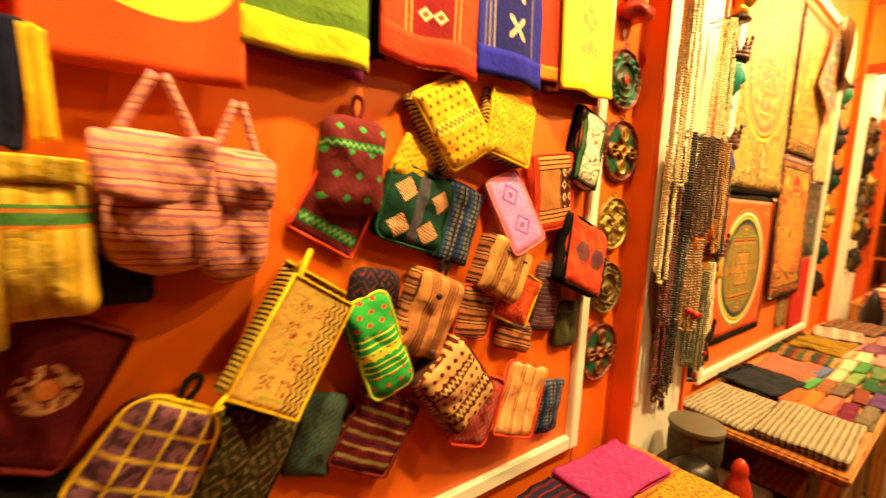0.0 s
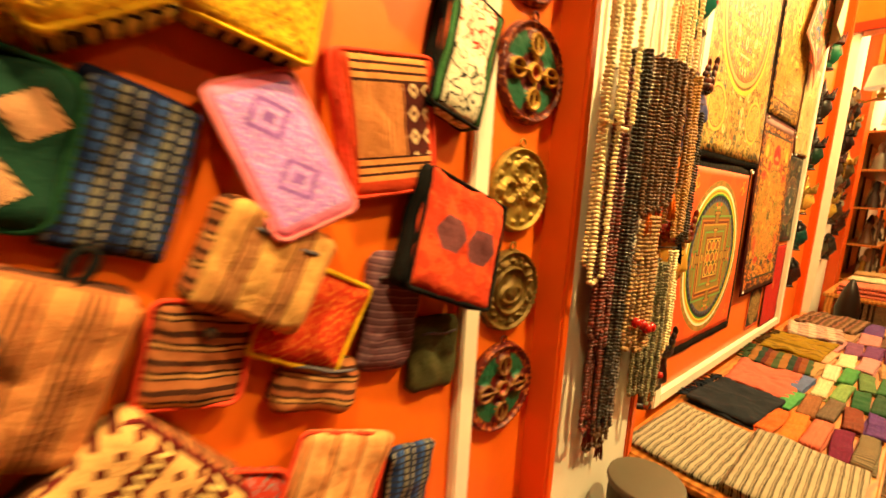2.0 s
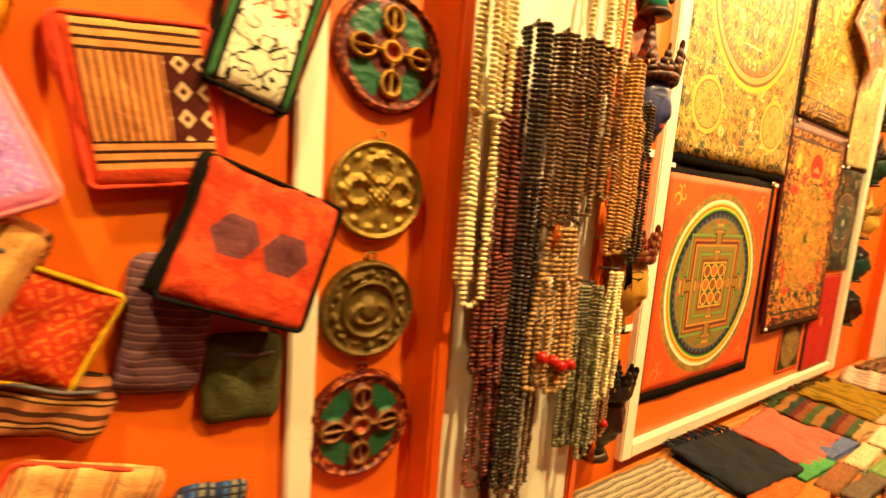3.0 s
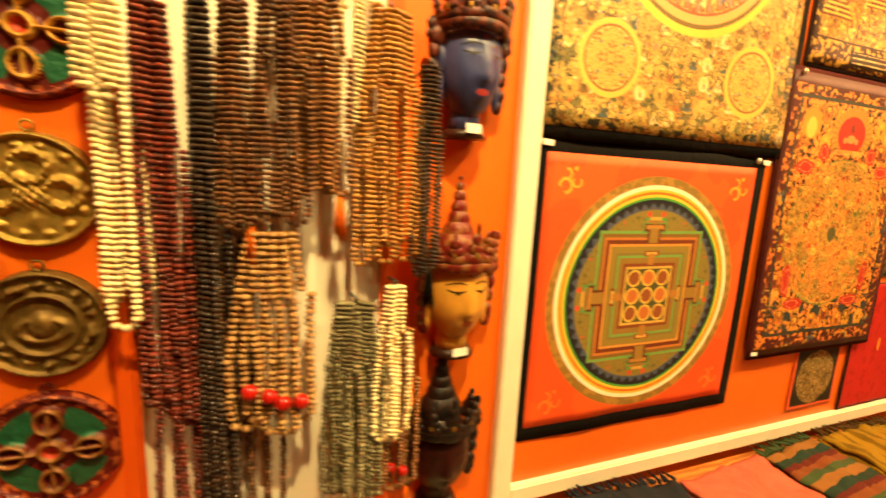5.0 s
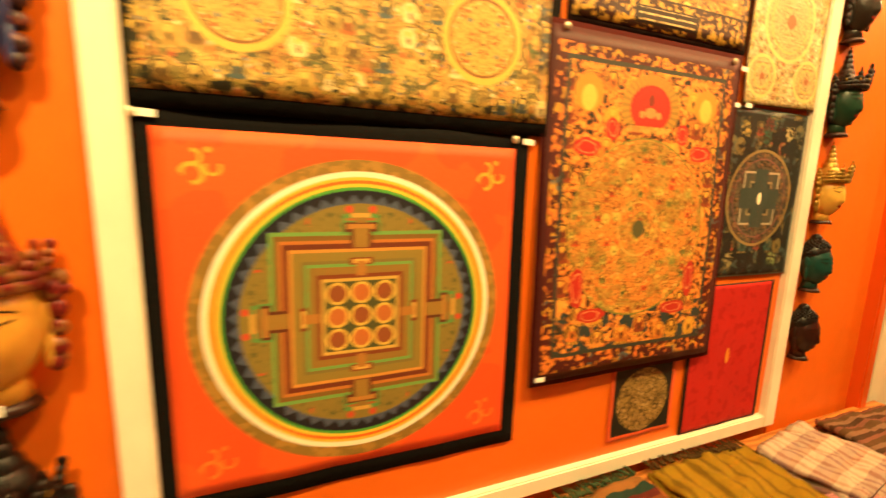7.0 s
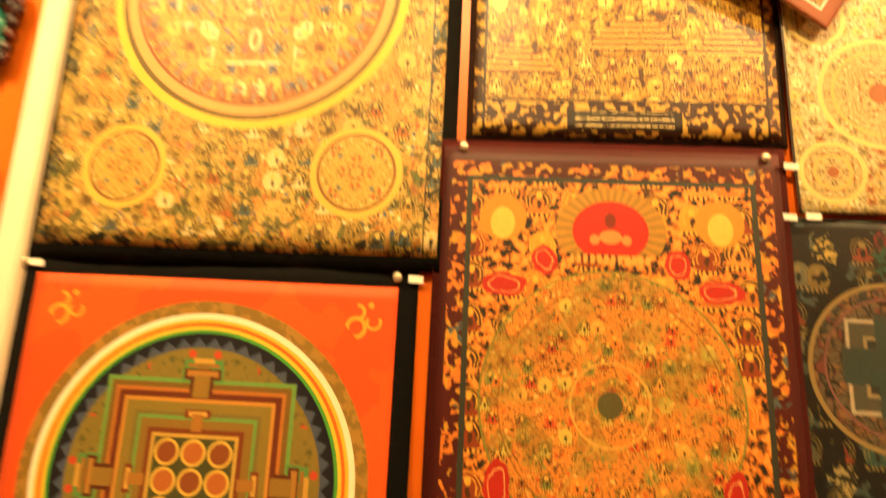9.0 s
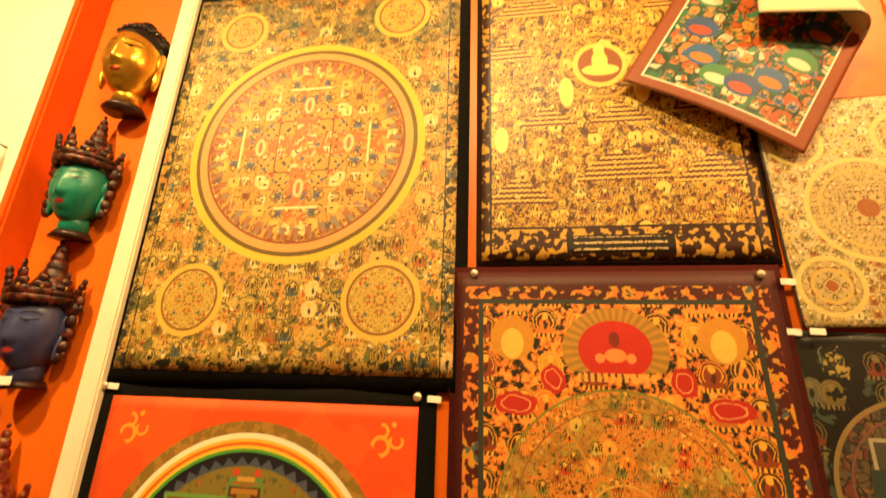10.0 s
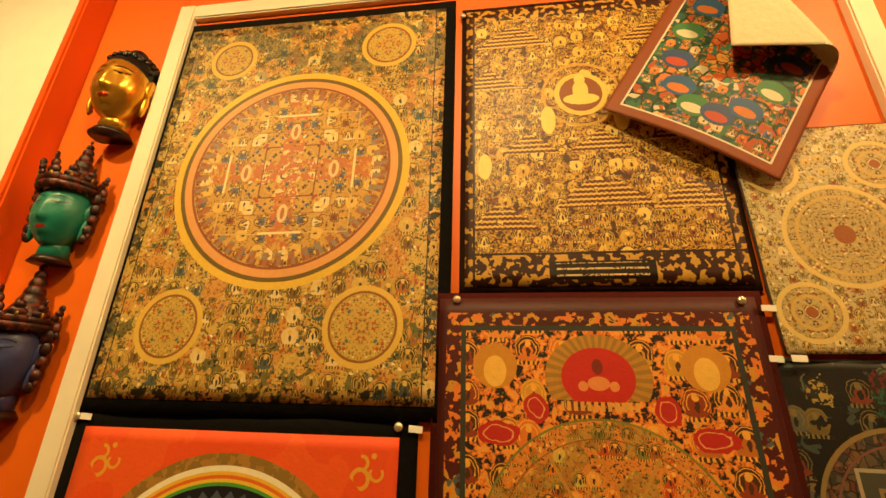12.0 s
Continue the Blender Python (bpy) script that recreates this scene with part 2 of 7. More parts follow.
def cushion(w, h, depth, corner=0.15, taper=1.0, plump=0.5, wrinkle=0.004, rings=8, seed=0, sag=0.0):
    """A soft flat body: its back lies on y = 0, its front bulges to y = -depth."""
    bm = bmesh.new()
    edge = []
    for (xa, za), (xb, zb) in zip(*(lambda o: (o, o[1:] + o[:1]))(outline(w, h, corner, taper, 5))):
        cut = max(1, int(math.hypot(xb - xa, zb - za) / 0.014))
        edge += [(xa + (xb - xa) * k / cut, za + (zb - za) * k / cut) for k in range(cut)]
    n = len(edge)
    off = Vector((seed * 3.7, seed * 1.3, seed * 2.1))

    def ring(f, y):
        out = []
        for x, z in edge:
            px, pz = x * f, z * f
            k = noise.noise(Vector((px * 12, pz * 12, y * 9)) + off) + 0.7 * noise.noise(Vector((px * 34, pz * 26, 1)) + off)
            crease = 1 - 2 * abs(noise.noise(Vector((px * 20 + pz * 9, pz * 16 - px * 7, 3)) + off))
            push = (k + 0.8 * crease) * (1 if y < -0.001 else 0)
            bx = noise.noise(Vector((px * 7, pz * 7, 5)) + off)
            bz = noise.noise(Vector((px * 7, pz * 7, 9)) + off)
            out.append(bm.verts.new((px + wrinkle * (0.4 * k + 1.1 * bx), y + wrinkle * push, pz + wrinkle * 1.1 * bz - sag * (1 - (2 * px / w) ** 2) * (0.5 - pz / h))))
        return out

    loops = [ring(0.96, 0.0), ring(1.0, -depth * 0.15), ring(1.0, -depth * (0.85 - plump * 0.5))]
    for i in range(1, rings + 1):
        f = 1 - i / (rings + 0.6)
        loops.append(ring(f, -depth * (1 - plump * 0.65 * f ** 4)))
    for a, b in zip(loops, loops[1:]):
        for i in range(n):
            bm.faces.new((a[i], a[(i + 1) % n], b[(i + 1) % n], b[i]))
    bm.faces.new(loops[-1])
    bm.faces.new(loops[0][::-1])
    bmesh.ops.recalc_face_normals(bm, faces=bm.faces[:])
    return bm


def sheet(w, h, thick, shape, nx=28, nz=28):
    """A cloth or paper sheet centred on 0: shape(u, v) gives its y offset (towards -y) for u, v in -0.5 to 0.5."""
    bm = bmesh.new()
    grid = {}
    for side in (0, 1):
        for i in range(nx + 1):
            for j in range(nz + 1):
                u, v = i / nx - 0.5, j / nz - 0.5
                p = Vector(shape(u, v))
                grid[side, i, j] = bm.verts.new((p.x, p.y + (thick if side else 0), p.z))
    for side in (0, 1):
        for i in range(nx):
            for j in range(nz):
                q = [grid[side, i, j], grid[side, i + 1, j], grid[side, i + 1, j + 1], grid[side, i, j + 1]]
                bm.faces.new(q if not side else q[::-1])
    rim = [(i, 0) for i in range(nx)] + [(nx, j) for j in range(nz)] + [(i, nz) for i in range(nx, 0, -1)] + [(0, j) for j in range(nz, 0, -1)]
    for a, b in zip(rim, rim[1:] + rim[:1]):
        bm.faces.new((grid[0, *a], grid[1, *a], grid[1, *b], grid[0, *b]))
    return bm


WALL = 0.851  # the boards' face

# ---- structure ----
setting("wall_north", block(-3.0, 9.6, 0.875, 1.0, 0, CEIL, 0), CREAM, "cream painted shop wall behind the display boards")
# the south wall is unseen; its dark russet keeps bounced light off the boards
setting("wall_south", block(-3.0, 9.6, -2.12, -2.0, 0, CEIL, 0), paint("unseen_wall_russet", "6E2E12", 0.6), "unseen plain wall across the aisle, dark russet to cut bounce")
setting("wall_west", block(-3.12, -3.0, -2.12, 1.0, 0, CEIL, 0), ORANGE, "plain orange end wall")
setting("wall_east", block(9.6, 9.72, -2.12, 1.0, 0, CEIL, 0), ORANGE, "orange end wall of the far room")
setting("ceiling", block(-3.12, 9.72, -2.12, 1.0, CEIL, CEIL + 0.1, 0), CEILING, "orange painted ceiling")
s = Shader("speckled_floor")
col = s.ramp(s.sep(s.cells(70.0)[1]), [(0.0, "4A3420"), (0.35, "6A4E32"), (0.6, "80664A"), (0.85, "3A2818")])
FLOOR = s.done(col, 0.75, 0.0, 0.3, 90.0, wear=0.3, wear_scale=2.0)
setting("floor", block(-3.12, 9.72, -2.12, 1.0, -0.1, 0.0, 0), FLOOR, "brown speckled carpet floor")

setting("board_west", block(-2.6, 1.128, WALL, 0.8745, 0.745, CEIL, 0), ORANGE, "orange painted display board hung with bags")
setting("trim_west_right", block(1.128, 1.172, WALL - 0.02, 0.8745, 0.70, CEIL, 0.004), TRIM, "cream painted wooden board frame")
setting("trim_west_bottom", block(-2.6, 1.128, WALL - 0.018, 0.8745, 0.70, 0.745, 0.004), TRIM, "cream painted wooden board frame")
setting("skirting_west", block(-2.6, 1.172, WALL + 0.004, 0.8745, 0.0, 0.6995, 0), ORANGE, "orange wall below the display board")
setting("pilaster_discs", block(1.1725, 1.374, WALL, 0.8745, 0.0, CEIL, 0), ORANGE, "orange painted strip of wall with carved discs")
setting("moulding_discs", block(1.3745, 1.405, 0.775, 0.8745, 0.0, CEIL, 0.006), ORANGE_DEEP, "raised orange painted moulding")
setting("pier_malas", block(1.4055, 1.7895, 0.785, 0.8745, 0.0, CEIL, 0), CREAM, "cream painted wall behind the bead strings")
setting("moulding_masks", block(1.790, 1.820, 0.775, 0.8745, 0.0, CEIL, 0.006), ORANGE_DEEP, "raised orange painted moulding")
setting("pilaster_masks", block(1.8205, 2.0895, WALL, 0.8745, 0.0, CEIL, 0), ORANGE, "orange painted strip of wall with carved masks")
X0, X1, Z0, Z1 = 2.090, 3.915, 0.685, 2.735
setting("trim_main_left", block(X0, X0 + 0.052, WALL - 0.022, 0.8745, Z0, Z1, 0.004), TRIM, "cream painted wooden board frame, chipped")
setting("trim_main_right", block(X1 - 0.055, X1, WALL - 0.022, 0.8745, Z0, Z1, 0.004), TRIM, "cream painted wooden board frame, chipped")
setting("trim_main_top", block(X0 + 0.052, X1 - 0.055, WALL - 0.02, 0.8745, Z1 - 0.052, Z1, 0.004), TRIM, "cream painted wooden board frame, chipped")
setting("trim_main_bottom", block(X0 + 0.052, X1 - 0.055, WALL - 0.02, 0.8745, Z0, Z0 + 0.045, 0.004), TRIM, "cream painted wooden board frame, chipped")
setting("board_main", block(X0 + 0.052, X1 - 0.055, WALL, 0.8745, Z0 + 0.045, Z1 - 0.052, 0), ORANGE, "orange painted display board hung with scroll paintings")
setting("wall_above_board", block(X0, X1, WALL + 0.002, 0.8745, Z1 + 0.0005, CEIL, 0), ORANGE, "orange painted wall above the board")
setting("wall_below_board", block(X0, X1, WALL + 0.004, 0.8745, 0.0, Z0 - 0.0005, 0), ORANGE, "orange painted wall below the board")
setting("pilaster_east", block(X1 + 0.0005, 4.40, WALL, 0.8745, 0.0, CEIL, 0), ORANGE, "orange painted strip of wall with carved masks")
setting("moulding_east", block(4.4005, 4.45, WALL - 0.041, 0.8745, 0.0, CEIL, 0.006), ORANGE_DEEP, "raised orange painted moulding")
setting("trim_archway", block(4.62, 4.665, 0.79, 0.8745, 0.0, 2.62, 0.006), TRIM, "cream painted jamb of the archway")
setting("header_archway", block(4.62, 4.80, -2.0, 0.8745, 2.6205, CEIL, 0), ORANGE, "orange header wall over the archway")
setting("trim_header", block(4.585, 4.6195, -2.0, 0.8745, 2.60, 2.66, 0.005), RED_PAINT, "red-brown moulding along the archway header")
setting("pilaster_far", block(5.75, 6.05, 0.80, 0.8745, 0.0, CEIL, 0.005), ORANGE_DEEP, "orange-red painted pilaster")
setting("header_far", block(6.1, 6.3, -2.0, 0.8745, 2.55, CEIL, 0), ORANGE_DEEP, "orange header wall over the second archway")
setting("trim_header_far", block(6.065, 6.0995, -2.0, 0.8745, 2.52, 2.58, 0.005), RED_PAINT, "red-brown moulding along the second header")

# ---- ceiling spots ----
GLOW = bpy.data.materials.new("lamp_glow")
GLOW.use_nodes = True
GLOW.node_tree.nodes["Principled BSDF"].inputs["Emission Color"].default_value = (*LAMP_COLOUR, 1)
GLOW.node_tree.nodes["Principled BSDF"].inputs["Emission Strength"].default_value = 6.0


def ceiling_spot():
    t = thing("ceiling_light", 0, 0, 0, "small round recessed warm ceiling spotlight", "ceiling light", group="ceiling spots")
    ring_pts = [(0.075 * math.cos(a * math.tau / 32), 0.075 * math.sin(a * math.tau / 32), -0.008) for a in range(32)]
    part("ring", tube(ring_pts, 0.012, 8, True), TRIM, t, "cream metal ring")
    bm = bmesh.new()
    bmesh.ops.create_cone(bm, cap_ends=True, segments=32, radius1=0.066, radius2=0.066, depth=0.006, matrix=Matrix.Translation((0, 0, -0.004)))
    part("lens", bm, GLOW, t, "glowing frosted lens", False)
    return t


first = ceiling_spot()
first.matrix_basis = pose(LAMPS[0][0], LAMPS[0][1], CEIL)
for lx, ly, _ in LAMPS[1:]:
    copy_thing(first, pose(lx, ly, CEIL))

# ---- scroll paintings on the main board ----
GOLDS = [(0.0, "C9A24A"), (0.18, "8E6F2E"), (0.3, "D9B860"), (0.45, "5C4A26"), (0.55, "B9913F"), (0.68, "3A3222"), (0.76, "A8472A"), (0.83, "40587A"), (0.9, "E0C888")]


def figured(s, scale, palette, line="2A2014", vec=None, edge=0.05):
    """Dense small painted figures: cells in a palette, with dark outlines."""
    v = vec or s.warp(0.03, 18.0)
    col = s.ramp(s.sep(s.cells(scale, v)[1]), palette)
    fine = s.ramp(s.sep(s.cells(scale * 2.7, v)[1]), palette)
    col = s.mix(s.gt(s.noise(scale * 0.9, 2.0), 0.5), col, fine)
    return s.mix(s.lt(s.cells(scale, v, "DISTANCE_TO_EDGE")[0], edge), col, line)


def speckle(s, scale, a, b, dark, hues, vec=None):
    """A ground of two close tones, crowded with small strokes in a dark and four bright colours."""
    v = vec or s.warp(0.02, 16.0)
    col = s.mix(s.noise(scale * 1.4, 3.0, v), a, b)
    col = s.mix(s.gt(s.noise(scale * 1.8, 3.0, v, 0.65), 0.58), col, dark)
    cell = s.cells(scale, v)
    pick = s.ramp(s.sep(cell[1]), [(0.0, hues[0]), (0.28, hues[1]), (0.5, hues[2]), (0.78, hues[3])])
    return s.mix(s.both(s.lt(cell[0], 0.36), s.gt(s.noise(scale * 0.45, 2.0, v), 0.5)), col, pick)


def crowd(s, scale, ground, bodies, gilt, shade, uv=None, seed=0.0, loose=0.55):
    """Rows of small haloed seated shapes on lotus bases, each in its own colours, as scroll painters crowd a field."""
    u, v = uv or (s.x, s.z)
    flat = s.node("ShaderNodeCombineXYZ", s.m("ADD", u, seed), s.m("ADD", v, seed * 0.7), 0.0).outputs[0]
    n = s.nt.nodes.new("ShaderNodeTexVoronoi")
    n.voronoi_dimensions = "2D"
    s.put(n.inputs["Vector"], flat)
    n.inputs["Scale"].default_value, n.inputs["Randomness"].default_value = scale, loose
    d = s.nt.nodes.new("ShaderNodeVectorMath")
    d.operation = "SUBTRACT"
    s.put(d.inputs[0], flat)
    s.put(d.inputs[1], n.outputs["Position"])
    lx, lz, _ = s.node("ShaderNodeSeparateXYZ", d.outputs[0]).outputs
    lx, lz = s.m("MULTIPLY", lx, scale), s.m("MULTIPLY", lz, scale)
    wob = s.m("MULTIPLY", s.m("SUBTRACT", s.noise(scale * 5.0, 2.0), 0.5), 0.16)
    lx = s.m("ADD", lx, wob)
    rnd = s.node("ShaderNodeSeparateColor", n.outputs["Color"]).outputs

    def oval(cx, cz, rx, rz):
        a, b = s.m("DIVIDE", s.m("SUBTRACT", lx, cx), rx), s.m("DIVIDE", s.m("SUBTRACT", lz, cz), rz)
        return s.m("ADD", s.m("MULTIPLY", a, a), s.m("MULTIPLY", b, b))

    body = s.ramp(rnd[0], [(i / len(bodies), c) for i, c in enumerate(bodies)])
    halo = oval(0, 0.06, 0.36, 0.40)
    some = s.gt(rnd[1], 0.18)
    col = s.mix(s.both(s.lt(halo, 1.0), some), ground, s.mix(s.lt(s.m("FRACT", s.m("MULTIPLY", halo, 2.6)), 0.3), s.mix(s.gt(rnd[2], 0.5), shade, body), gilt))
    low = s.either(s.lt(oval(0, -0.17, 0.30, 0.10), 1.0), s.lt(oval(0, 0.0, 0.15, 0.19), 1.0))
    col = s.mix(s.both(low, some), col, body)
    col = s.mix(s.both(s.lt(oval(0.02, -0.02, 0.06, 0.14), 1.0), some), col, shade)
    col = s.mix(s.both(s.lt(oval(0, 0.22, 0.09, 0.10), 1.0), some), col, gilt)
    base = s.both(s.band(lz, -0.38, -0.27), s.lt(s.m("ABSOLUTE", lx), 0.33))
    return s.mix(s.both(base, some), col, s.mix(s.lt(s.rep(lx, 0.13), 0.5), gilt, shade))


def ring_bands(s, r, bands, col):
    for lo, hi, c in bands:
        col = s.mix(s.band(r, lo, hi), col, c)
    return col


def great_mandala():
    s = Shader("gold_mandala_painting")
    warp = s.warp(0.02, 12.0)
    base = speckle(s, 95.0, "A8803A", "E4C062", "332C1A", ["A8522E", "4A6078", "E8D8A4", "6A6A34"], warp)
    dusk = speckle(s, 80.0, "4A4A2C", "8A7A3C", "1E1C14", ["B0542E", "2F4A66", "D8C890", "5A6A3A"], warp)
    col = s.mix(s.gt(s.noise(20.0, 4.0, rough=0.75), 0.575), base, dusk)
    col = s.mix(s.m("MULTIPLY", s.gt(s.noise(13.0, 3.0), 0.52), 0.4), col, "C8702C")
    col = s.mix(s.both(s.lt(s.z, -0.33), s.gt(s.noise(30.0, 3.0), 0.55)), col, dusk)
    col = crowd(s, 21.0, col, ["B0642C", "C9A458", "7A5A2A", "DCC48A", "4E5C5A", "A8863C"], "D8B458", "4A3C1E")
    fine = crowd(s, 38.0, col, ["8A6A30", "C9A050", "5A5A3A", "B88038"], "CFA94C", "3A3018", seed=0.31)
    col = s.mix(s.gt(s.noise(9.0, 3.0), 0.52), col, fine)
    sky = s.both(s.gt(s.z, 0.3), s.gt(s.noise(16.0, 3.0), 0.5))
    col = s.mix(s.m("MULTIPLY", sky, 0.55), col, "3E4E44")
    for cx, cz, r0 in ((-0.215, 0.375, 0.066), (0.215, 0.385, 0.072), (-0.215, -0.345, 0.080), (0.212, -0.345, 0.084)):
        r = s.radius(cx, cz)
        inner = speckle(s, 90.0, "B08A3C", "D8B45A", "6B5A2C", ["B8502A", "E0C888", "5A6A6A", "8A5A2A"], s.mirrored(cx, cz))
        col = s.mix(s.lt(r, r0), col, inner)
        col = ring_bands(s, r, [(r0 - 0.012, r0, "D9B24E"), (r0 - 0.017, r0 - 0.012, "8A5A2A")], col)
    r = s.radius(0.0, 0.02)
    inner = speckle(s, 70.0, "B07A30", "DCAE52", "4A2E14", ["A8462A", "44587A", "EAD6A0", "7A6A2E"], s.mirrored(0.0, 0.02))
    ax_, az_ = s.m("ABSOLUTE", s.x), s.m("ABSOLUTE", s.m("SUBTRACT", s.z, 0.02))
    inner = crowd(s, 26.0, inner, ["B8702E", "D8AE58", "8A4A26", "5A6478", "E0CC94"], "E0B452", "5A3416", (s.m("MAXIMUM", ax_, az_), s.m("MINIMUM", ax_, az_)))
    col = s.mix(s.lt(r, 0.288), col, inner)
    col = ring_bands(s, r, [(0.272, 0.289, "E2B840"), (0.262, 0.272, "6C5420"), (0.244, 0.262, "DC9C5A"), (0.238, 0.244, "8F4E2A")], col)
    turn = s.m("ARCTAN2", s.m("SUBTRACT", s.z, 0.02), s.x)
    bead = s.both(s.band(r, 0.205, 0.236), s.lt(s.rep(turn, math.tau / 44), 0.5))
    col = s.mix(bead, col, s.mix(s.gt(s.noise(80.0), 0.5), "8A7E6A", "A8643A"))
    flames = s.both(s.band(r, 0.222, 0.236), s.lt(s.rep(turn, math.tau / 88), 0.4))
    col = s.mix(flames, col, "94562A")
    q = s.square(0.0, 0.02)
    for lo, hi, c in ((0.158, 0.160, "C9AE68"), (0.110, 0.113, "A8762E"), (0.066, 0.070, "7E4A20")):
        col = s.mix(s.both(s.band(q, lo, hi), s.lt(r, 0.236)), col, c)
    cross = s.either(s.box(0, 0.02, 0.028, 0.2), s.box(0, 0.02, 0.2, 0.028))
    col = s.mix(s.both(cross, s.gt(s.noise(70.0), 0.5)), col, "C06A34")
    for a in range(4):
        cx, cz = 0.11 * math.cos(a * math.pi / 2), 0.02 + 0.11 * math.sin(a * math.pi / 2)
        col = s.mix(s.lt(s.radius(cx, cz, 0.75, 1.35), 0.017), col, "DFC08A")
        col = s.mix(s.lt(s.radius(cx, cz, 0.5, 1.5), 0.010), col, "B06A34")
        wx, wz = 0.158 * math.cos(a * math.pi / 2), 0.02 + 0.158 * math.sin(a * math.pi / 2)
        hx, hz = (0.0028, 0.052) if a % 2 == 0 else (0.052, 0.0028)
        col = s.mix(s.box(wx, wz, hx, hz), col, "E6D49A")
    border = s.either(s.gt(s.m("ABSOLUTE", s.x), 0.338), s.gt(s.m("ABSOLUTE", s.z), 0.466))
    col = s.mix(s.both(border, s.gt(s.noise(60.0), 0.55)), col, "2B2A1E")
    col = s.mix(s.both(s.band(s.square(0, 0), 0.0, 1.0), s.band(s.m("ABSOLUTE", s.x), 0.3365, 0.339)), col, "2A2216")
    return s.done(col, 0.5, 0.0, 0.35, 220.0, wear=0.18, wear_scale=6.0)


def temple_painting():
    s = Shader("gold_on_brown_painting")
    warp = s.warp(0.025, 14.0)
    a = s.cells(70.0, warp)
    g = s.both(s.gt(s.noise(190.0, 3.0, rough=0.7), 0.48), s.gt(s.noise(50.0, 2.0), 0.40))
    col = s.mix(g, "4A2A16", s.ramp(s.sep(a[1]), [(0.0, "C99632"), (0.5, "A87A2A"), (0.8, "DDB450"), (0.92, "8A4A22")]))
    col = crowd(s, 24.0, col, ["D9B04A", "B88A32", "E4C468", "C99A3C", "8A5222"], "E6C25C", "4A2612")
    small = crowd(s, 46.0, col, ["C99A3A", "A87628", "DDB450"], "D8AE4C", "3E2010", seed=0.2)
    col = s.mix(s.gt(s.noise(11.0, 3.0), 0.5), col, small)
    # stepped roofs
    for cx, cz, wd in ((0.02, -0.19, 0.085), (0.03, -0.05, 0.05), (-0.16, 0.27, 0.07), (-0.2, -0.24, 0.06), (0.2, -0.2, 0.06), (-0.22, 0.14, 0.05), (0.17, 0.26, 0.05), (-0.13, -0.05, 0.045), (0.2, -0.03, 0.045)):
        dz = s.m("SUBTRACT", s.z, cz)
        tri = s.both(s.lt(s.m("ADD", s.m("ABSOLUTE", s.m("SUBTRACT", s.x, cx)), s.m("MULTIPLY", dz, 1.2)), wd), s.band(dz, -0.02, 0.045))
        col = s.mix(s.both(tri, s.gt(s.noise(60.0, 2.0), 0.36)), col, s.mix(s.lt(s.rep(s.m("ADD", s.z, s.m("MULTIPLY", s.m("ABSOLUTE", s.m("SUBTRACT", s.rep(s.x, 0.011), 0.5)), 0.005)), 0.012), 0.42), "5E2A14", "E0B650"))
    # seated and standing gilt shapes
    r = s.radius(-0.005, 0.09)
    col = ring_bands(s, r, [(0.0, 0.062, "8A4A1E"), (0.05, 0.062, "E8C25A"), (0.085, 0.092, "C99A3C")], col)
    for cx, cz, sx, sz in ((-0.005, 0.075, 1.6, 0.6), (-0.005, 0.10, 0.7, 1.1), (-0.005, 0.132, 0.5, 0.6), (-0.085, 0.02, 0.65, 1.5), (0.08, 0.02, 0.65, 1.5), (-0.235, -0.1, 0.6, 1.3)):
        col = s.mix(s.lt(s.radius(cx, cz, sx, sz), 0.026), col, "F0CE6A")
    e = s.either(s.gt(s.m("ABSOLUTE", s.x), 0.262), s.either(s.gt(s.z, 0.345), s.lt(s.z, -0.315)))
    bcol = s.mix(s.gt(s.noise(75.0, 1.0), 0.53), "37180E", "C99A3E")
    col = s.mix(e, col, bcol)
    line = s.either(s.band(s.m("ABSOLUTE", s.x), 0.258, 0.263), s.band(s.z, -0.317, -0.312))
    col = s.mix(line, col, "2A120A")
    plaque = s.box(0.0, -0.352, 0.105, 0.02)
    text = s.both(s.lt(s.rep(s.z, 0.0135), 0.3), s.gt(s.noise(260.0, 1.0), 0.45))
    col = s.mix(plaque, col, s.mix(s.both(text, s.box(0.0, -0.352, 0.09, 0.016)), "1E100A", "E4C88A"))
    edge = s.either(s.gt(s.m("ABSOLUTE", s.x), 0.288), s.gt(s.m("ABSOLUTE", s.z), 0.388))
    col = s.mix(edge, col, "2B130C")
    return s.done(col, 0.45, 0.0, 0.35, 220.0, wear=0.2, wear_scale=6.0)


